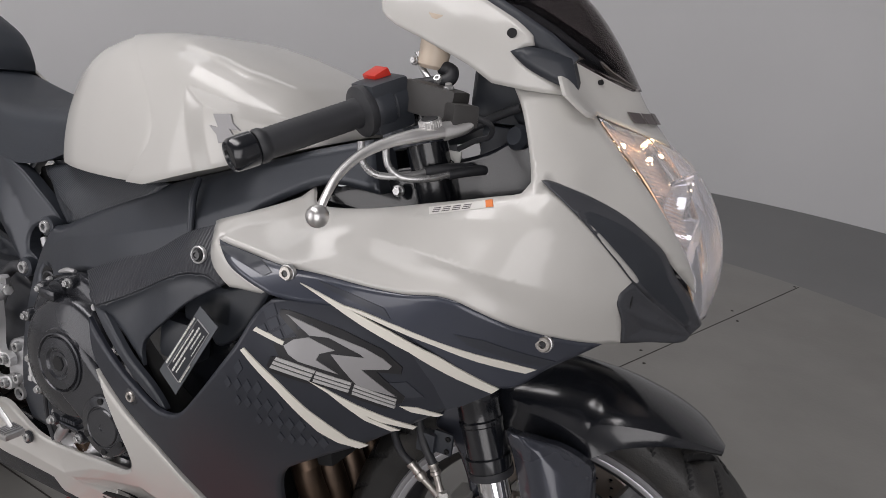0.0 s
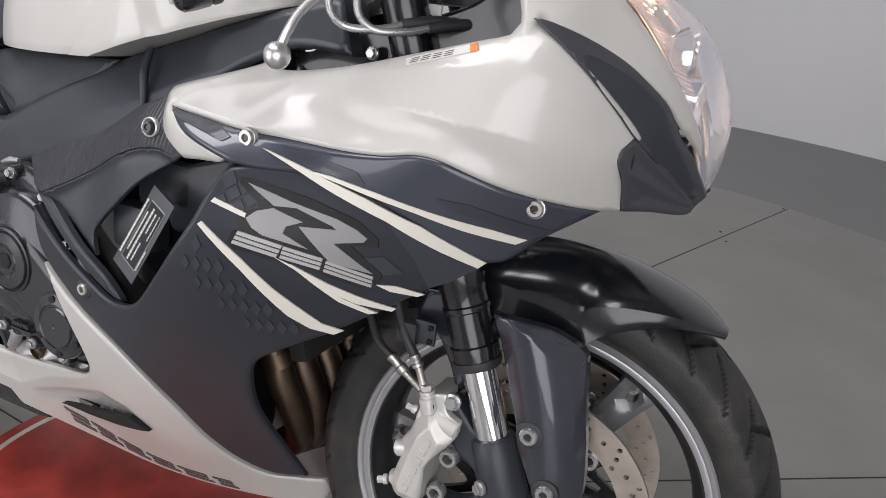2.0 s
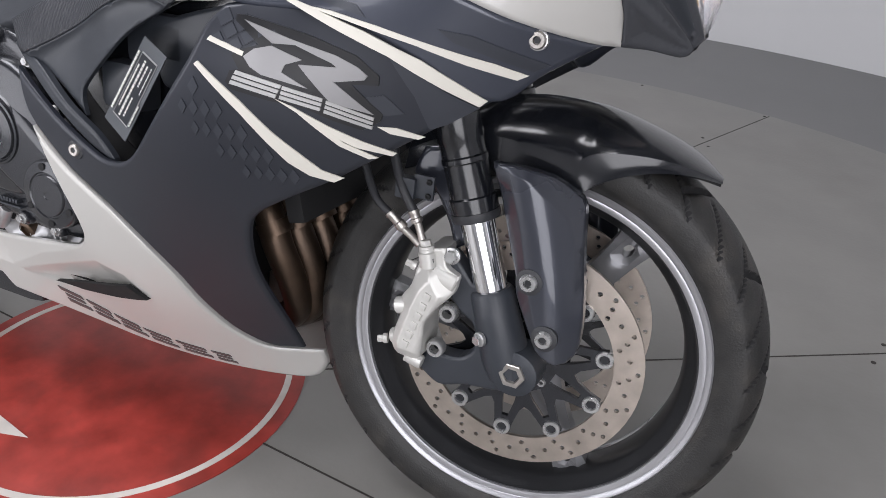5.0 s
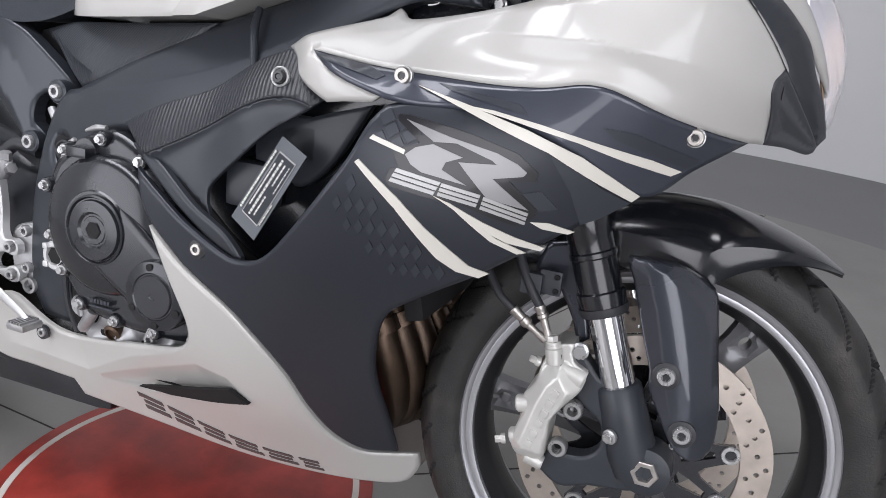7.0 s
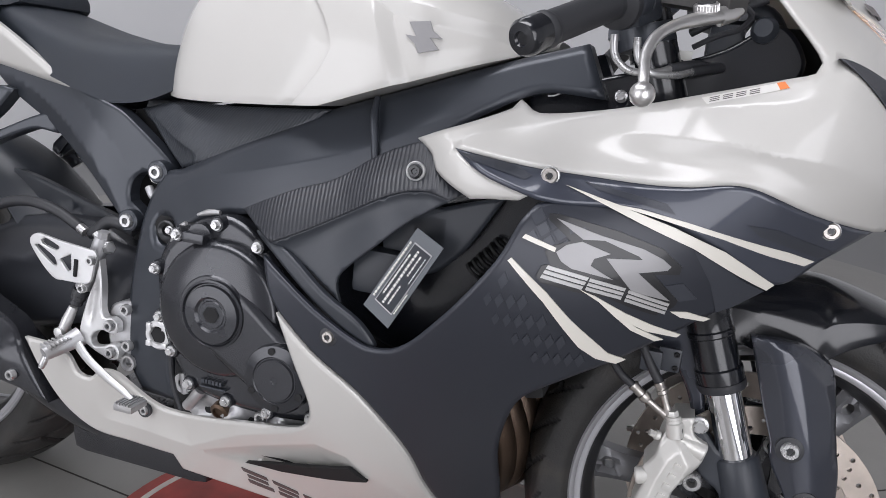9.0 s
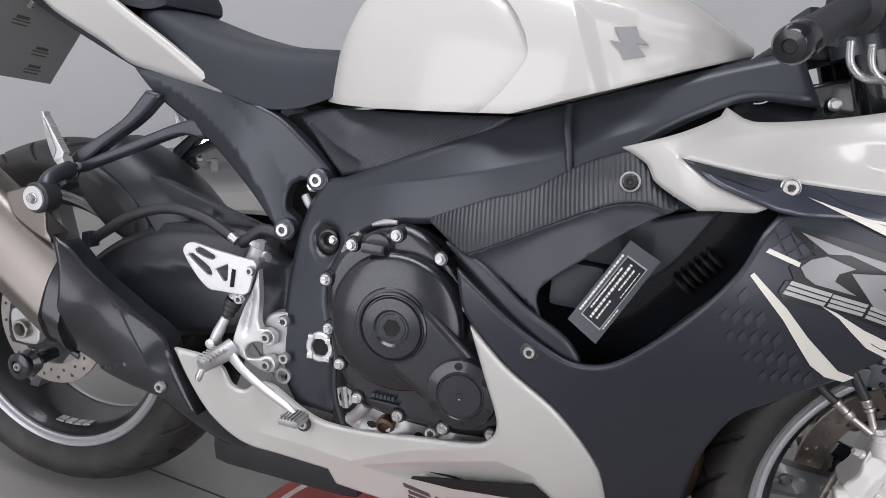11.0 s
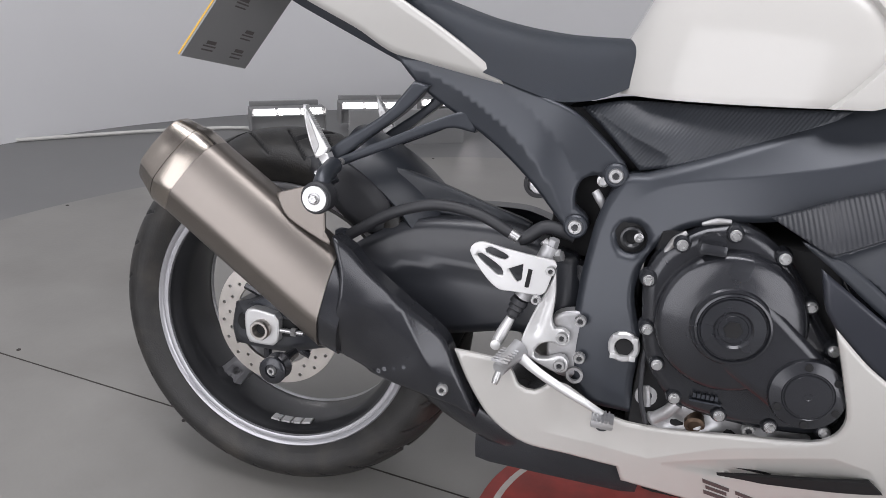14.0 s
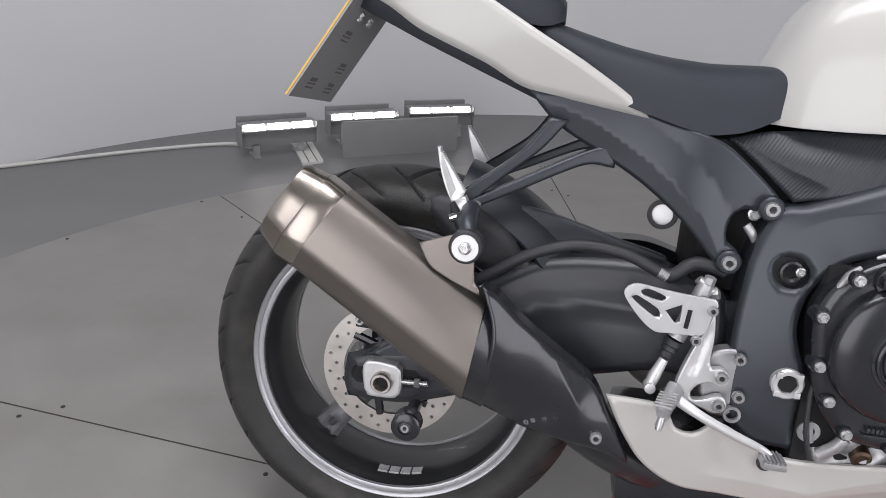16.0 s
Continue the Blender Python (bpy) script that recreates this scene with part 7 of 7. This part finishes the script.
hang = [(0.4485, 0.48), (0.4544, 0.5023, 1), (0.4588, 0.4612), (0.4582, 0.4285), (0.4637, 0.4169), (0.4745, 0.4184), (0.4851, 0.4117), (0.4852, 0.3976), (0.4747, 0.3944), (0.4616, 0.3974), (0.4476, 0.392), (0.4397, 0.3799), (0.4436, 0.3694), (0.4619, 0.3722), (0.4701, 0.3769), (0.4817, 0.3786), (0.4891, 0.3696), (0.4866, 0.3573), (0.4738, 0.3536), (0.4604, 0.3576), (0.4404, 0.3656), (0.4193, 0.3811), (0.4278, 0.4241)]
hanger = panel("rearset_plate", hang, -0.172, M["silver"], bike, "cast silver footrest plate", thick=0.012, round_=0.0025, drop=0.0015, step=0.005, edge=0.005, extra=(ridge([(0.436, 0.395), (0.451, 0.485)], 0.01, -0.004),))
for x, z in ((0.4483, 0.5022), (0.4333, 0.4585), (0.4755, 0.408), (0.4778, 0.367)):
    bolt((x, -0.181 if x < 0.46 else -0.174, z), 0.0085 if x > 0.46 else 0.007, hanger)
fp = Vector((0.412, -0.18, 0.374))
footpeg = part("rider_peg", sweep([fp + Vector((0.008, 0.01, 0.006)), fp + Vector((-0.006, -0.018, -0.006)), fp + Vector((-0.013, -0.038, -0.012))], [0.015, 0.012, 0.01], 12, flat=0.75), M["casting"], bike, "worn knurled rider footrest")
for k in range(6):
    p = fp + Vector((-0.003 - 0.002 * k, -0.008 - 0.005 * k, -0.003 - 0.0018 * k))
    part("peg_ridge", sweep([p + Vector((-0.012, 0.002, 0.01)), p + Vector((0.012, -0.002, 0.01))], 0.0022, 6), M["casting"], footpeg)
part("peg_feeler", lathe([(0, -0.004), (0.005, -0.004), (0.0055, 0.008), (0.004, 0.014), (0, 0.015)], fp + Vector((-0.013, -0.036, -0.02)), (-0.2, -0.3, -0.9), 14), M["bolt"], footpeg)
pedal = part("brake_pedal", sweep([(0.418, -0.176, 0.372), (0.45, -0.19, 0.358), (0.49, -0.2, 0.343), (0.53, -0.208, 0.33), (0.545, -0.21, 0.322)], [0.009, 0.007, 0.0065, 0.0055, 0.005], 12, flat=0.6), M["silver"], bike, "silver rear brake pedal")
part("pedal_tip", merge(box_bm(0.532, 0.562, -0.232, -0.198, 0.312, 0.322, 0.003), *[box_bm(0.534 + 0.005 * k, 0.536 + 0.005 * k, -0.231, -0.199, 0.3215, 0.3245) for k in range(5)]), M["casting"], pedal)
part("rear_master_cylinder", merge(sweep([(0.441, -0.15, 0.53), (0.43, -0.152, 0.495), (0.412, -0.156, 0.45)], [0.011, 0.0125, 0.012], 14), lathe([(0, 0), (0.008, 0), (0.008, 0.012), (0, 0.014)], (0.443, -0.15, 0.528), (0.2, -0.1, 1), 6)), M["casting"], bike, "cast rear master cylinder")
part("bellows", lathe([(0.012, 0.0), (0.013, 0.008), (0.0105, 0.01), (0.0115, 0.016), (0.009, 0.018), (0.0095, 0.026), (0.0, 0.028)], (0.41, -0.157, 0.448), (-0.35, -0.05, -0.93), 18), M["rubber"], bike)
part("push_rod", merge(sweep([(0.4, -0.162, 0.42), (0.39, -0.165, 0.395), (0.384, -0.168, 0.378)], [0.0065, 0.0085, 0.0075], 12), lathe([(0, -0.01), (0.0075, -0.01), (0.0075, 0.01), (0, 0.012)], (0.385, -0.168, 0.38), (0, -1, 0), 16)), M["silver"], bike, "silver brake push rod")
part("fluid_joint", merge(sweep([(0.43, -0.15, 0.535), (0.445, -0.15, 0.522), (0.455, -0.148, 0.52)], 0.0065, 10), lathe([(0, -0.006), (0.008, -0.006), (0.008, 0.01), (0, 0.012)], (0.45, -0.15, 0.515), (0.8, -0.3, 0.3), 6)), M["bolt"], bike)
back = panel("rearset_bracket", [(0.46, 0.43), (0.5, 0.44), (0.515, 0.4), (0.51, 0.35), (0.47, 0.345), (0.455, 0.38)], -0.155, M["casting"], bike, "raw aluminium bracket behind the footrest", thick=0.02)
part("bracket_eye", lathe([(0.008, 0), (0.012, 0), (0.012, 0.006), (0.008, 0.006)], (0.5, -0.16, 0.352), (0, -1, 0), 16, close=True), M["casting"], back)

# ---- exhaust ----
A0, A1 = Vector((-0.083, -0.198, 0.561)), Vector((0.142, -0.188, 0.413))
ax = (A1 - A0).normalized()
up = (Vector((0, 0, 1)) - ax * ax.z).normalized()
sd = ax.cross(up)


CAN = curve2([(1.0, 0.0), (0.92, 0.48), (0.4, 0.86), (-0.18, 1.0), (-0.3, 0.985), (-0.78, 0.6), (-0.98, 0.2), (-0.98, -0.2), (-0.78, -0.6), (-0.3, -0.985), (-0.18, -1.0), (0.4, -0.86), (0.92, -0.48)], True, 0.09)
OUT = sd if sd.y < 0 else -sd


def can_ring(p, h, w, skew=0.0):
    """One ring of the silencer: its folded, rounded section."""
    return [p + up * h * q.x + OUT * w * q.y + ax * skew * q.x for q in CAN]


L = (A1 - A0).length
can = part("silencer", loft([can_ring(A0 + ax * L * u - up * 0.003 * u, 0.067 + 0.003 * u, 0.054 + 0.004 * u, -0.032 * u ** 3) for u in np.linspace(0, 1, 18)]), M["titan"], bike, "brushed titanium silencer with a steel end cap", 30)
part("end_band", loft([can_ring(A0 + ax * d, h, w) for d, h, w in ((0.004, 0.0668, 0.053), (-0.001, 0.068, 0.0545), (-0.026, 0.068, 0.0545), (-0.031, 0.0655, 0.052))]), M["polish"], can, "polished steel end band")
part("end_cap", loft([can_ring(A0 + ax * d + up * o, h, w) for d, o, h, w in ((-0.0305, 0, 0.0662, 0.053), (-0.032, 0, 0.0655, 0.0525), (-0.045, 0.001, 0.0615, 0.0492), (-0.06, 0.002, 0.057, 0.0455), (-0.0625, 0.0025, 0.055, 0.044), (-0.0625, 0.0025, 0.045, 0.036), (-0.05, 0.0045, 0.043, 0.034))]), M["polish"], can, "tapered polished steel end cap", 25)
# near-black plug coloured like the shade inside the outlet
part("tail_pipe", loft([can_ring(A0 + ax * d + up * 0.005, 0.0435, 0.0345) for d in (-0.056, -0.05)]), M["dark"], can)
brk = [(0.06, 0.562, 1), (0.115, 0.582, 1), (0.132, 0.555), (0.136, 0.518, 1), (0.145, 0.5), (0.08, 0.53)]
panel("silencer_bracket", brk, -0.226, M["titan"], can, "titanium hanging bracket", thick=0.004, step=0.02, round_=0.002, drop=0.001)
part("silencer_collar", loft([can_ring(A0 + ax * (L + d), 0.072 - k * 0.004, 0.054 - k * 0.002, -0.03) for k, d in enumerate((-0.002, 0.012, 0.03))]), M["engine"], can)
shl = [(0.148, 0.513, 1), (0.17, 0.5), (0.2, 0.47), (0.266, 0.415), (0.31, 0.378), (0.335, 0.335), (0.37, 0.265, 1), (0.327, 0.283), (0.26, 0.297), (0.199, 0.312), (0.115, 0.338, 1), (0.142, 0.37), (0.163, 0.41), (0.166, 0.46)]
def shf(x, z):
    u, d = ((x - 0.13) * 0.804 - (z - 0.44) * 0.594) / 0.286, (x - 0.13) * 0.594 + (z - 0.44) * 0.804
    return -0.247 + 0.06 * u + 5.0 * d * d


SHIELD_CREASE = [(0.215, 0.452), (0.2588, 0.408), (0.28, 0.371), (0.293, 0.345), (0.3, 0.32)]
shield = panel("exhaust_shield", shl, shf, M["engine"], bike, "satin black exhaust shield", thick=0.03, round_=0.006, drop=0.003, step=0.006, extra=(tent(SHIELD_CREASE, 0.45, 0.16, 0.012, 0.05),))
bolt((0.32, -0.2, 0.307), 0.0085, shield)
part("link_pipe", sweep([(0.16, -0.18, 0.41), (0.25, -0.15, 0.34), (0.36, -0.12, 0.25), (0.5, -0.06, 0.17)], [0.05, 0.042, 0.036, 0.036], 16), M["engine"], bike, "black exhaust link pipe")
part("catalyst_box", merge(box_bm(0.36, 0.62, -0.13, 0.13, 0.16, 0.25, 0.03)), M["engine"], bike, "dark exhaust collector box under the engine")
# side stand on the far side
part("side_stand", sweep([(0.56, 0.13, 0.24), (0.58, 0.2, 0.13), (0.6, 0.265, 0.035)], [0.012, 0.01, 0.009], 12), M["frame"], bike, "black side stand")

# ---- fairing graphics ----
onside = lambda x, z: side(x, z)
onlow = lambda x, z: side(x, z) + 0.004
fair = bike
R1 = [(1.1131, 0.679), (1.1564, 0.6667), (1.2017, 0.6568), (1.2214, 0.6485), (1.2307, 0.6413), (1.2275, 0.6368), (1.1996, 0.6314), (1.2349, 0.6029), (1.1965, 0.6105), (1.1668, 0.6439), (1.2021, 0.6458), (1.1978, 0.6491), (1.1625, 0.6616), (1.1418, 0.6606)]
R2 = [(1.1178, 0.6459), (1.1265, 0.6539), (1.1411, 0.6584), (1.1701, 0.6487), (1.1551, 0.6424), (1.1525, 0.6349), (1.1761, 0.622), (1.1344, 0.6304), (1.124, 0.6369)]
RE = [(1.105, 0.683), (1.114, 0.683), (1.175, 0.672), (1.22, 0.659), (1.241, 0.642), (1.24, 0.633), (1.215, 0.631), (1.243, 0.604), (1.24, 0.596), (1.223, 0.585), (1.198, 0.592), (1.173, 0.602), (1.139, 0.606), (1.107, 0.613), (1.102, 0.62), (1.106, 0.631), (1.114, 0.633), (1.107, 0.645), (1.112, 0.651), (1.13, 0.658), (1.106, 0.677)]
decal("side_emblem_edge", [RE], onlow, "emblem_edge", fair, lift=0.0016)
decal("side_emblem", [R1, R2], onlow, "emblem", fair, "large angular silver-grey emblem shape on the fairing", lift=0.0026)
GB = [(Vector((1.106, 0.6185)), Vector((1.112, 0.632)), Vector((0.041, -0.0095))), (Vector((1.1505, 0.609)), Vector((1.154, 0.622)), Vector((0.036, -0.008))), (Vector((1.19, 0.5995)), Vector((1.193, 0.6125)), Vector((0.042, -0.0125)))]
G = [[tuple(lo.lerp(hi, a)), tuple(lo.lerp(hi, b)), tuple(lo.lerp(hi, b) + w_), tuple(lo.lerp(hi, a) + w_)] for lo, hi, w_ in GB for a, b in ((0.0, 0.27), (0.37, 0.63), (0.73, 1.0))]
for q_ in G:
    decal("name_emblem", [q_], onlow, "silver_print", fair, "slanted silver emblem shapes under the large one", lift=0.0028)
S_LOW = [[(1.0834, 0.6571), (1.086, 0.6611), (1.1174, 0.6501), (1.1164, 0.6457)],
         [(1.0728, 0.633), (1.076, 0.6362), (1.1133, 0.6031), (1.1408, 0.5728), (1.1633, 0.5518), (1.1811, 0.5349), (1.2006, 0.5274), (1.1906, 0.5211), (1.1692, 0.5269), (1.1509, 0.5405), (1.1339, 0.5622), (1.1121, 0.5909)],
         [(1.1453, 0.6089), (1.1616, 0.6025), (1.193, 0.5855), (1.2221, 0.5728), (1.2523, 0.5626), (1.2484, 0.5588), (1.2162, 0.565), (1.1875, 0.5798), (1.165, 0.597)],
         [(1.165, 0.597), (1.1834, 0.5875), (1.2065, 0.5688), (1.2353, 0.5554), (1.2265, 0.553), (1.2012, 0.565), (1.1804, 0.583)],
         [(1.2369, 0.5905), (1.2541, 0.5911), (1.2794, 0.5837), (1.2731, 0.5804), (1.2484, 0.5839)]]
decal("stripe", S_LOW, onlow, "stripe", fair, "cream racing stripes on the lower fairing", lift=0.002)
S_UP = [[(1.1156, 0.7117), (1.1495, 0.7033), (1.1713, 0.6982), (1.1917, 0.697), (1.2381, 0.6895), (1.2956, 0.6774), (1.3428, 0.6676), (1.3713, 0.6585), (1.3615, 0.6529), (1.3192, 0.6634), (1.2755, 0.6763), (1.2043, 0.6912), (1.1805, 0.6954), (1.158, 0.6965)],
        [(1.158, 0.6965), (1.1805, 0.6954), (1.2276, 0.6826), (1.2802, 0.663), (1.3088, 0.6463), (1.3364, 0.6291), (1.3294, 0.6222), (1.2986, 0.6373), (1.2495, 0.6632), (1.1942, 0.6829)]]
decal("stripe", S_UP, onside, "stripe", fair, "cream racing stripe on the upper fairing", lift=0.002)


def diamonds(p0, p1, across, cols, rows):
    """Rows of lozenges between two points, reaching across by a vector."""
    a, b, w = Vector(p0), Vector(p1), Vector(across)
    du, dv = (b - a) / cols, w / rows
    out = []
    for j in range(rows):
        for i in range(cols - (j % 2)):
            o = a + du * (i + 0.5 * (j % 2)) + dv * j
            k = 0.96 - 0.12 * j
            out.append([tuple(o + du * (0.5 - 0.5 * k) + dv * 0.9), tuple(o + du * 0.5 + dv * (0.9 - 0.9 * k)), tuple(o + du * (0.5 + 0.5 * k) + dv * 0.9), tuple(o + du * 0.5 + dv * (0.9 + 0.9 * k))])
    return out


LOW_LINE = curve2(low, True, 0.01)


def lozenges(p0, p1, reach, wide, high):
    """A check of upright lozenges on the lower side of a line, smaller with the distance from it."""
    a, b = Vector(p0), Vector(p1)
    d = (b - a).normalized()
    n = Vector((d.y, -d.x))
    out = []
    for i in range(-30, 30):
        for j in range(-20, 20):
            c = a + Vector((wide * i + 0.35 * high * j * 0.3, high * j))
            t, r = (c - a).dot(d), (c - a).dot(n)
            if 0.008 < r < reach and -0.01 < t < (b - a).length:
                k = 1.0 - 0.3 * r / reach
                pl = [(c.x - 0.5 * wide * k, c.y), (c.x - 0.04 * high, c.y - 0.5 * high * k), (c.x + 0.5 * wide * k, c.y), (c.x + 0.04 * high, c.y + 0.5 * high * k)]
                if all(inside(q, LOW_LINE) for q in pl) and edge_distance(pl, LOW_LINE).min() > 0.007:
                    out.append(pl)
    return out


for q_ in lozenges((1.0728, 0.633), (1.1692, 0.5269), 0.05, 0.0115, 0.022):
    decal("check_mark", [q_], onlow, "check", fair, lift=0.0012, step=0.05)
for q_ in diamonds((1.088, 0.69), (1.155, 0.676), (-0.004, -0.03), 4, 3):
    decal("check_mark", [q_], onlow, "check", fair, lift=0.0012, step=0.05)
for q_ in ([(1.2502, 0.66), (1.2717, 0.626), (1.2835, 0.592), (1.3, 0.6), (1.328, 0.62), (1.3, 0.633), (1.28, 0.648)], [(1.2, 0.612), (1.245, 0.624), (1.262, 0.607), (1.222, 0.597)]):
    decal("grey_flash", [q_], onlow, "check", fair, lift=0.0011)
UPG = [[(1.1327, 0.7169), (1.1468, 0.7106), (1.2264, 0.6955), (1.2165, 0.7054), (1.1763, 0.7112)], [(1.0, 0.7305), (1.0154, 0.7247), (1.074, 0.7125), (1.0804, 0.7173), (1.0577, 0.7256), (1.023, 0.7295)], [(1.2951, 0.6937), (1.3081, 0.6835), (1.3746, 0.6623), (1.3882, 0.6705), (1.357, 0.6806), (1.3252, 0.6912)]]
for q_ in UPG:
    decal("grey_flash", [q_], onside, "check", fair, "grey flashes on the fairing edge", lift=0.0011)

# belly lettering as plain dark blocks, vent as a sheet coloured like its shaded opening
onbelly = lambda x, z: side(x, z) - 0.002
base0, base1 = Vector((0.7, 0.205)), Vector((0.978, 0.141))
top0, top1 = Vector((0.692, 0.235)), Vector((0.974, 0.162))


def bt(u, v):
    return tuple(base0.lerp(base1, u).lerp(top0.lerp(top1, u), v))


for k in range(6):
    u0, u1 = k / 6 + 0.012, (k + 1) / 6 - (0.02 if k < 5 else 0.07)
    w_ = u1 - u0
    strokes = [[bt(u0, 0), bt(u0, 0.24), bt(u1, 0.24), bt(u1, 0)], [bt(u0, 0.76), bt(u0, 1), bt(u1, 1), bt(u1, 0.76)], [bt(u0 + 0.1 * w_, 0.4), bt(u0 + 0.1 * w_, 0.61), bt(u1 - 0.1 * w_, 0.61), bt(u1 - 0.1 * w_, 0.4)]]
    decal("belly_mark", strokes, onbelly, "ink", fair, "dark grey block marks along the belly fairing" if k == 0 else "", lift=0.0016, step=0.03)
# no opening is cut: the sheet's near-black paints the shade in the vent
decal("belly_vent", [[(0.7105, 0.252), (0.7984, 0.2795), (0.8816, 0.3065), (0.9041, 0.2865), (0.8436, 0.2712), (0.7686, 0.2552)]], onbelly, "dark", fair, "triangular belly vent, a near-black sheet painting the shade of its opening", lift=0.0075)
for x, z, f, r0, r1 in ((1.098, 0.719, onside, 0.0098, 0.0086), (1.378, 0.694, onside, 0.0098, 0.0086), (0.863, 0.496, onlow, 0.0115, 0.0074)):
    y = f(x, z)
    part("screw_seat", lathe([(0, -0.004), (r0, -0.004), (r0, 0.0012), (r0 * 0.9, 0.0018), (0.0, 0.0018)], (x, y, z), (0, -1, 0), 24), M["bolt" if z > 0.6 else "rubber"], fair)
    bolt((x, y - 0.0016, z), r1, fair, h=0.0035, mat="steel", label="silver fairing screw")
y = onbelly(0.548, 0.297)
part("screw_seat", lathe([(0, -0.004), (0.0105, -0.004), (0.0105, 0.001), (0, 0.001)], (0.548, y, 0.297), (0, -1, 0), 20), M["rubber"], fair)
bolt((0.548, y - 0.0008, 0.297), 0.0068, fair, h=0.003)
# warning label on the fairing top edge
WL = [[(1.232, 0.8125), (1.305, 0.835), (1.31, 0.829), (1.238, 0.8065)]]
onupper = lambda x, z: side(x, z) + crease_plane(x, z) - 0.001
decal("warning_label", WL, onupper, "paper", fair, "pale warning label with an orange end", lift=0.0009)
decal("warning_end", [[(1.299, 0.8335), (1.306, 0.8355), (1.311, 0.8295), (1.303, 0.827)]], onupper, "orange", fair, lift=0.0013)
decal("print_bar", [[(1.24 + 0.012 * k, 0.8135 + 0.0036 * k - 0.0018 * j), (1.249 + 0.012 * k, 0.8163 + 0.0036 * k - 0.0018 * j), (1.249 + 0.012 * k, 0.8154 + 0.0036 * k - 0.0018 * j), (1.24 + 0.012 * k, 0.8126 + 0.0036 * k - 0.0018 * j)] for k in range(4) for j in range(3)], onupper, "ink", fair, lift=0.0013, step=0.05)
# plain grey mark on the nose
for k in range(5):
    y0 = -0.05 + 0.02 * k
    front_panel("nose_mark", [(y0, 0.9235, 1), (y0 + 0.0165, 0.9235, 1), (y0 + 0.0165, 0.9345, 1), (y0, 0.9345, 1)], nose, M["ink"], fair, outer=0.0022, thick=0.0012, round_=0.001, drop=0.0, step=0.01)


# ---- flood lamps on the floor by the wall ----


def flood_lamp(m):
    t = thing("flood_lamp", m, "low grey metal flood lamp with three lit cells on the floor", "lamp", "flood lamps by the wall")
    body = part("body", box_bm(-0.17, 0.17, -0.03, 0.03, 0.05, 0.15, 0.004), M["plate"], t)
    for k in range(12):
        part("fin", box_bm(-0.165 + 0.03 * k, -0.16 + 0.03 * k, 0.03, 0.055, 0.055, 0.145), M["plate"], body)
    part("hood", merge(box_bm(-0.17, 0.17, -0.06, -0.03, 0.12, 0.126), box_bm(-0.172, -0.168, -0.06, 0.03, 0.05, 0.15), box_bm(0.168, 0.172, -0.06, 0.03, 0.05, 0.15), box_bm(-0.16, 0.16, 0.055, 0.075, 0.13, 0.165, 0.003)), M["plate"], t, "grey lamp hood")
    for k in range(3):
        cx = -0.108 + 0.108 * k
        part("cell", loft([[(cx - 0.046, -0.058, 0.123), (cx + 0.046, -0.058, 0.123), (cx + 0.046, -0.032, 0.149), (cx - 0.046, -0.032, 0.149)], [(cx - 0.03, -0.042, 0.12), (cx + 0.03, -0.042, 0.12), (cx + 0.03, -0.03, 0.14), (cx - 0.03, -0.03, 0.14)]]), M["led"], t, "lit lamp cell")
    for sx in (-0.1, 0.1):
        part("foot", merge(box_bm(sx - 0.015, sx + 0.015, -0.03, -0.024, 0.0, 0.06), box_bm(sx - 0.015, sx + 0.015, -0.05, 0.05, 0.0, 0.006)), M["casting"], t)
    return t


lamp = flood_lamp(pose(-1.03, 2.09, -0.004, 0, 0, 38))
copy_thing(lamp, pose(-0.73, 2.42, -0.004, 0, 0, 34))
copy_thing(lamp, pose(-0.4, 2.68, -0.004, 0, 0, 28))
cb = sweep([(-2.0, 1.5, 0.006), (-1.6, 1.9, 0.006), (-1.3, 2.13, 0.006), (-1.15, 2.1, 0.01)], 0.008, 8)
tagged(part("cable", cb, M["paper"], None), "white cable lying along the foot of the wall", "cable")
strip = loft([[(-1.12, 2.44, z), (-1.045, 2.5, z), (-0.79, 2.02, z), (-0.86, 1.95, z)] for z in (-0.004, 0.008)])
strip_ob = tagged(part("floor_strip", strip, M["paper"], None), "flat white board lying on the floor by the lamps", "board")
for o in (0.022, 0.05):
    part("dark_line", sweep([(-1.12 + o, 2.44 + 0.8 * o, 0.0082), (-0.86 + o, 1.95 + o, 0.0082)], 0.002, 6), M["seam"], strip_ob)
bm = box_bm(-0.28, 0.28, -0.01, 0.01, 0.0, 0.165, 0.002)
bm.transform(Matrix.Translation((-0.5, 2.27, -0.004)) @ Matrix.Rotation(radians(33), 4, "Z"))
tagged(part("low_board", bm, M["plate"], None), "low grey board standing on the floor before the lamps", "board")
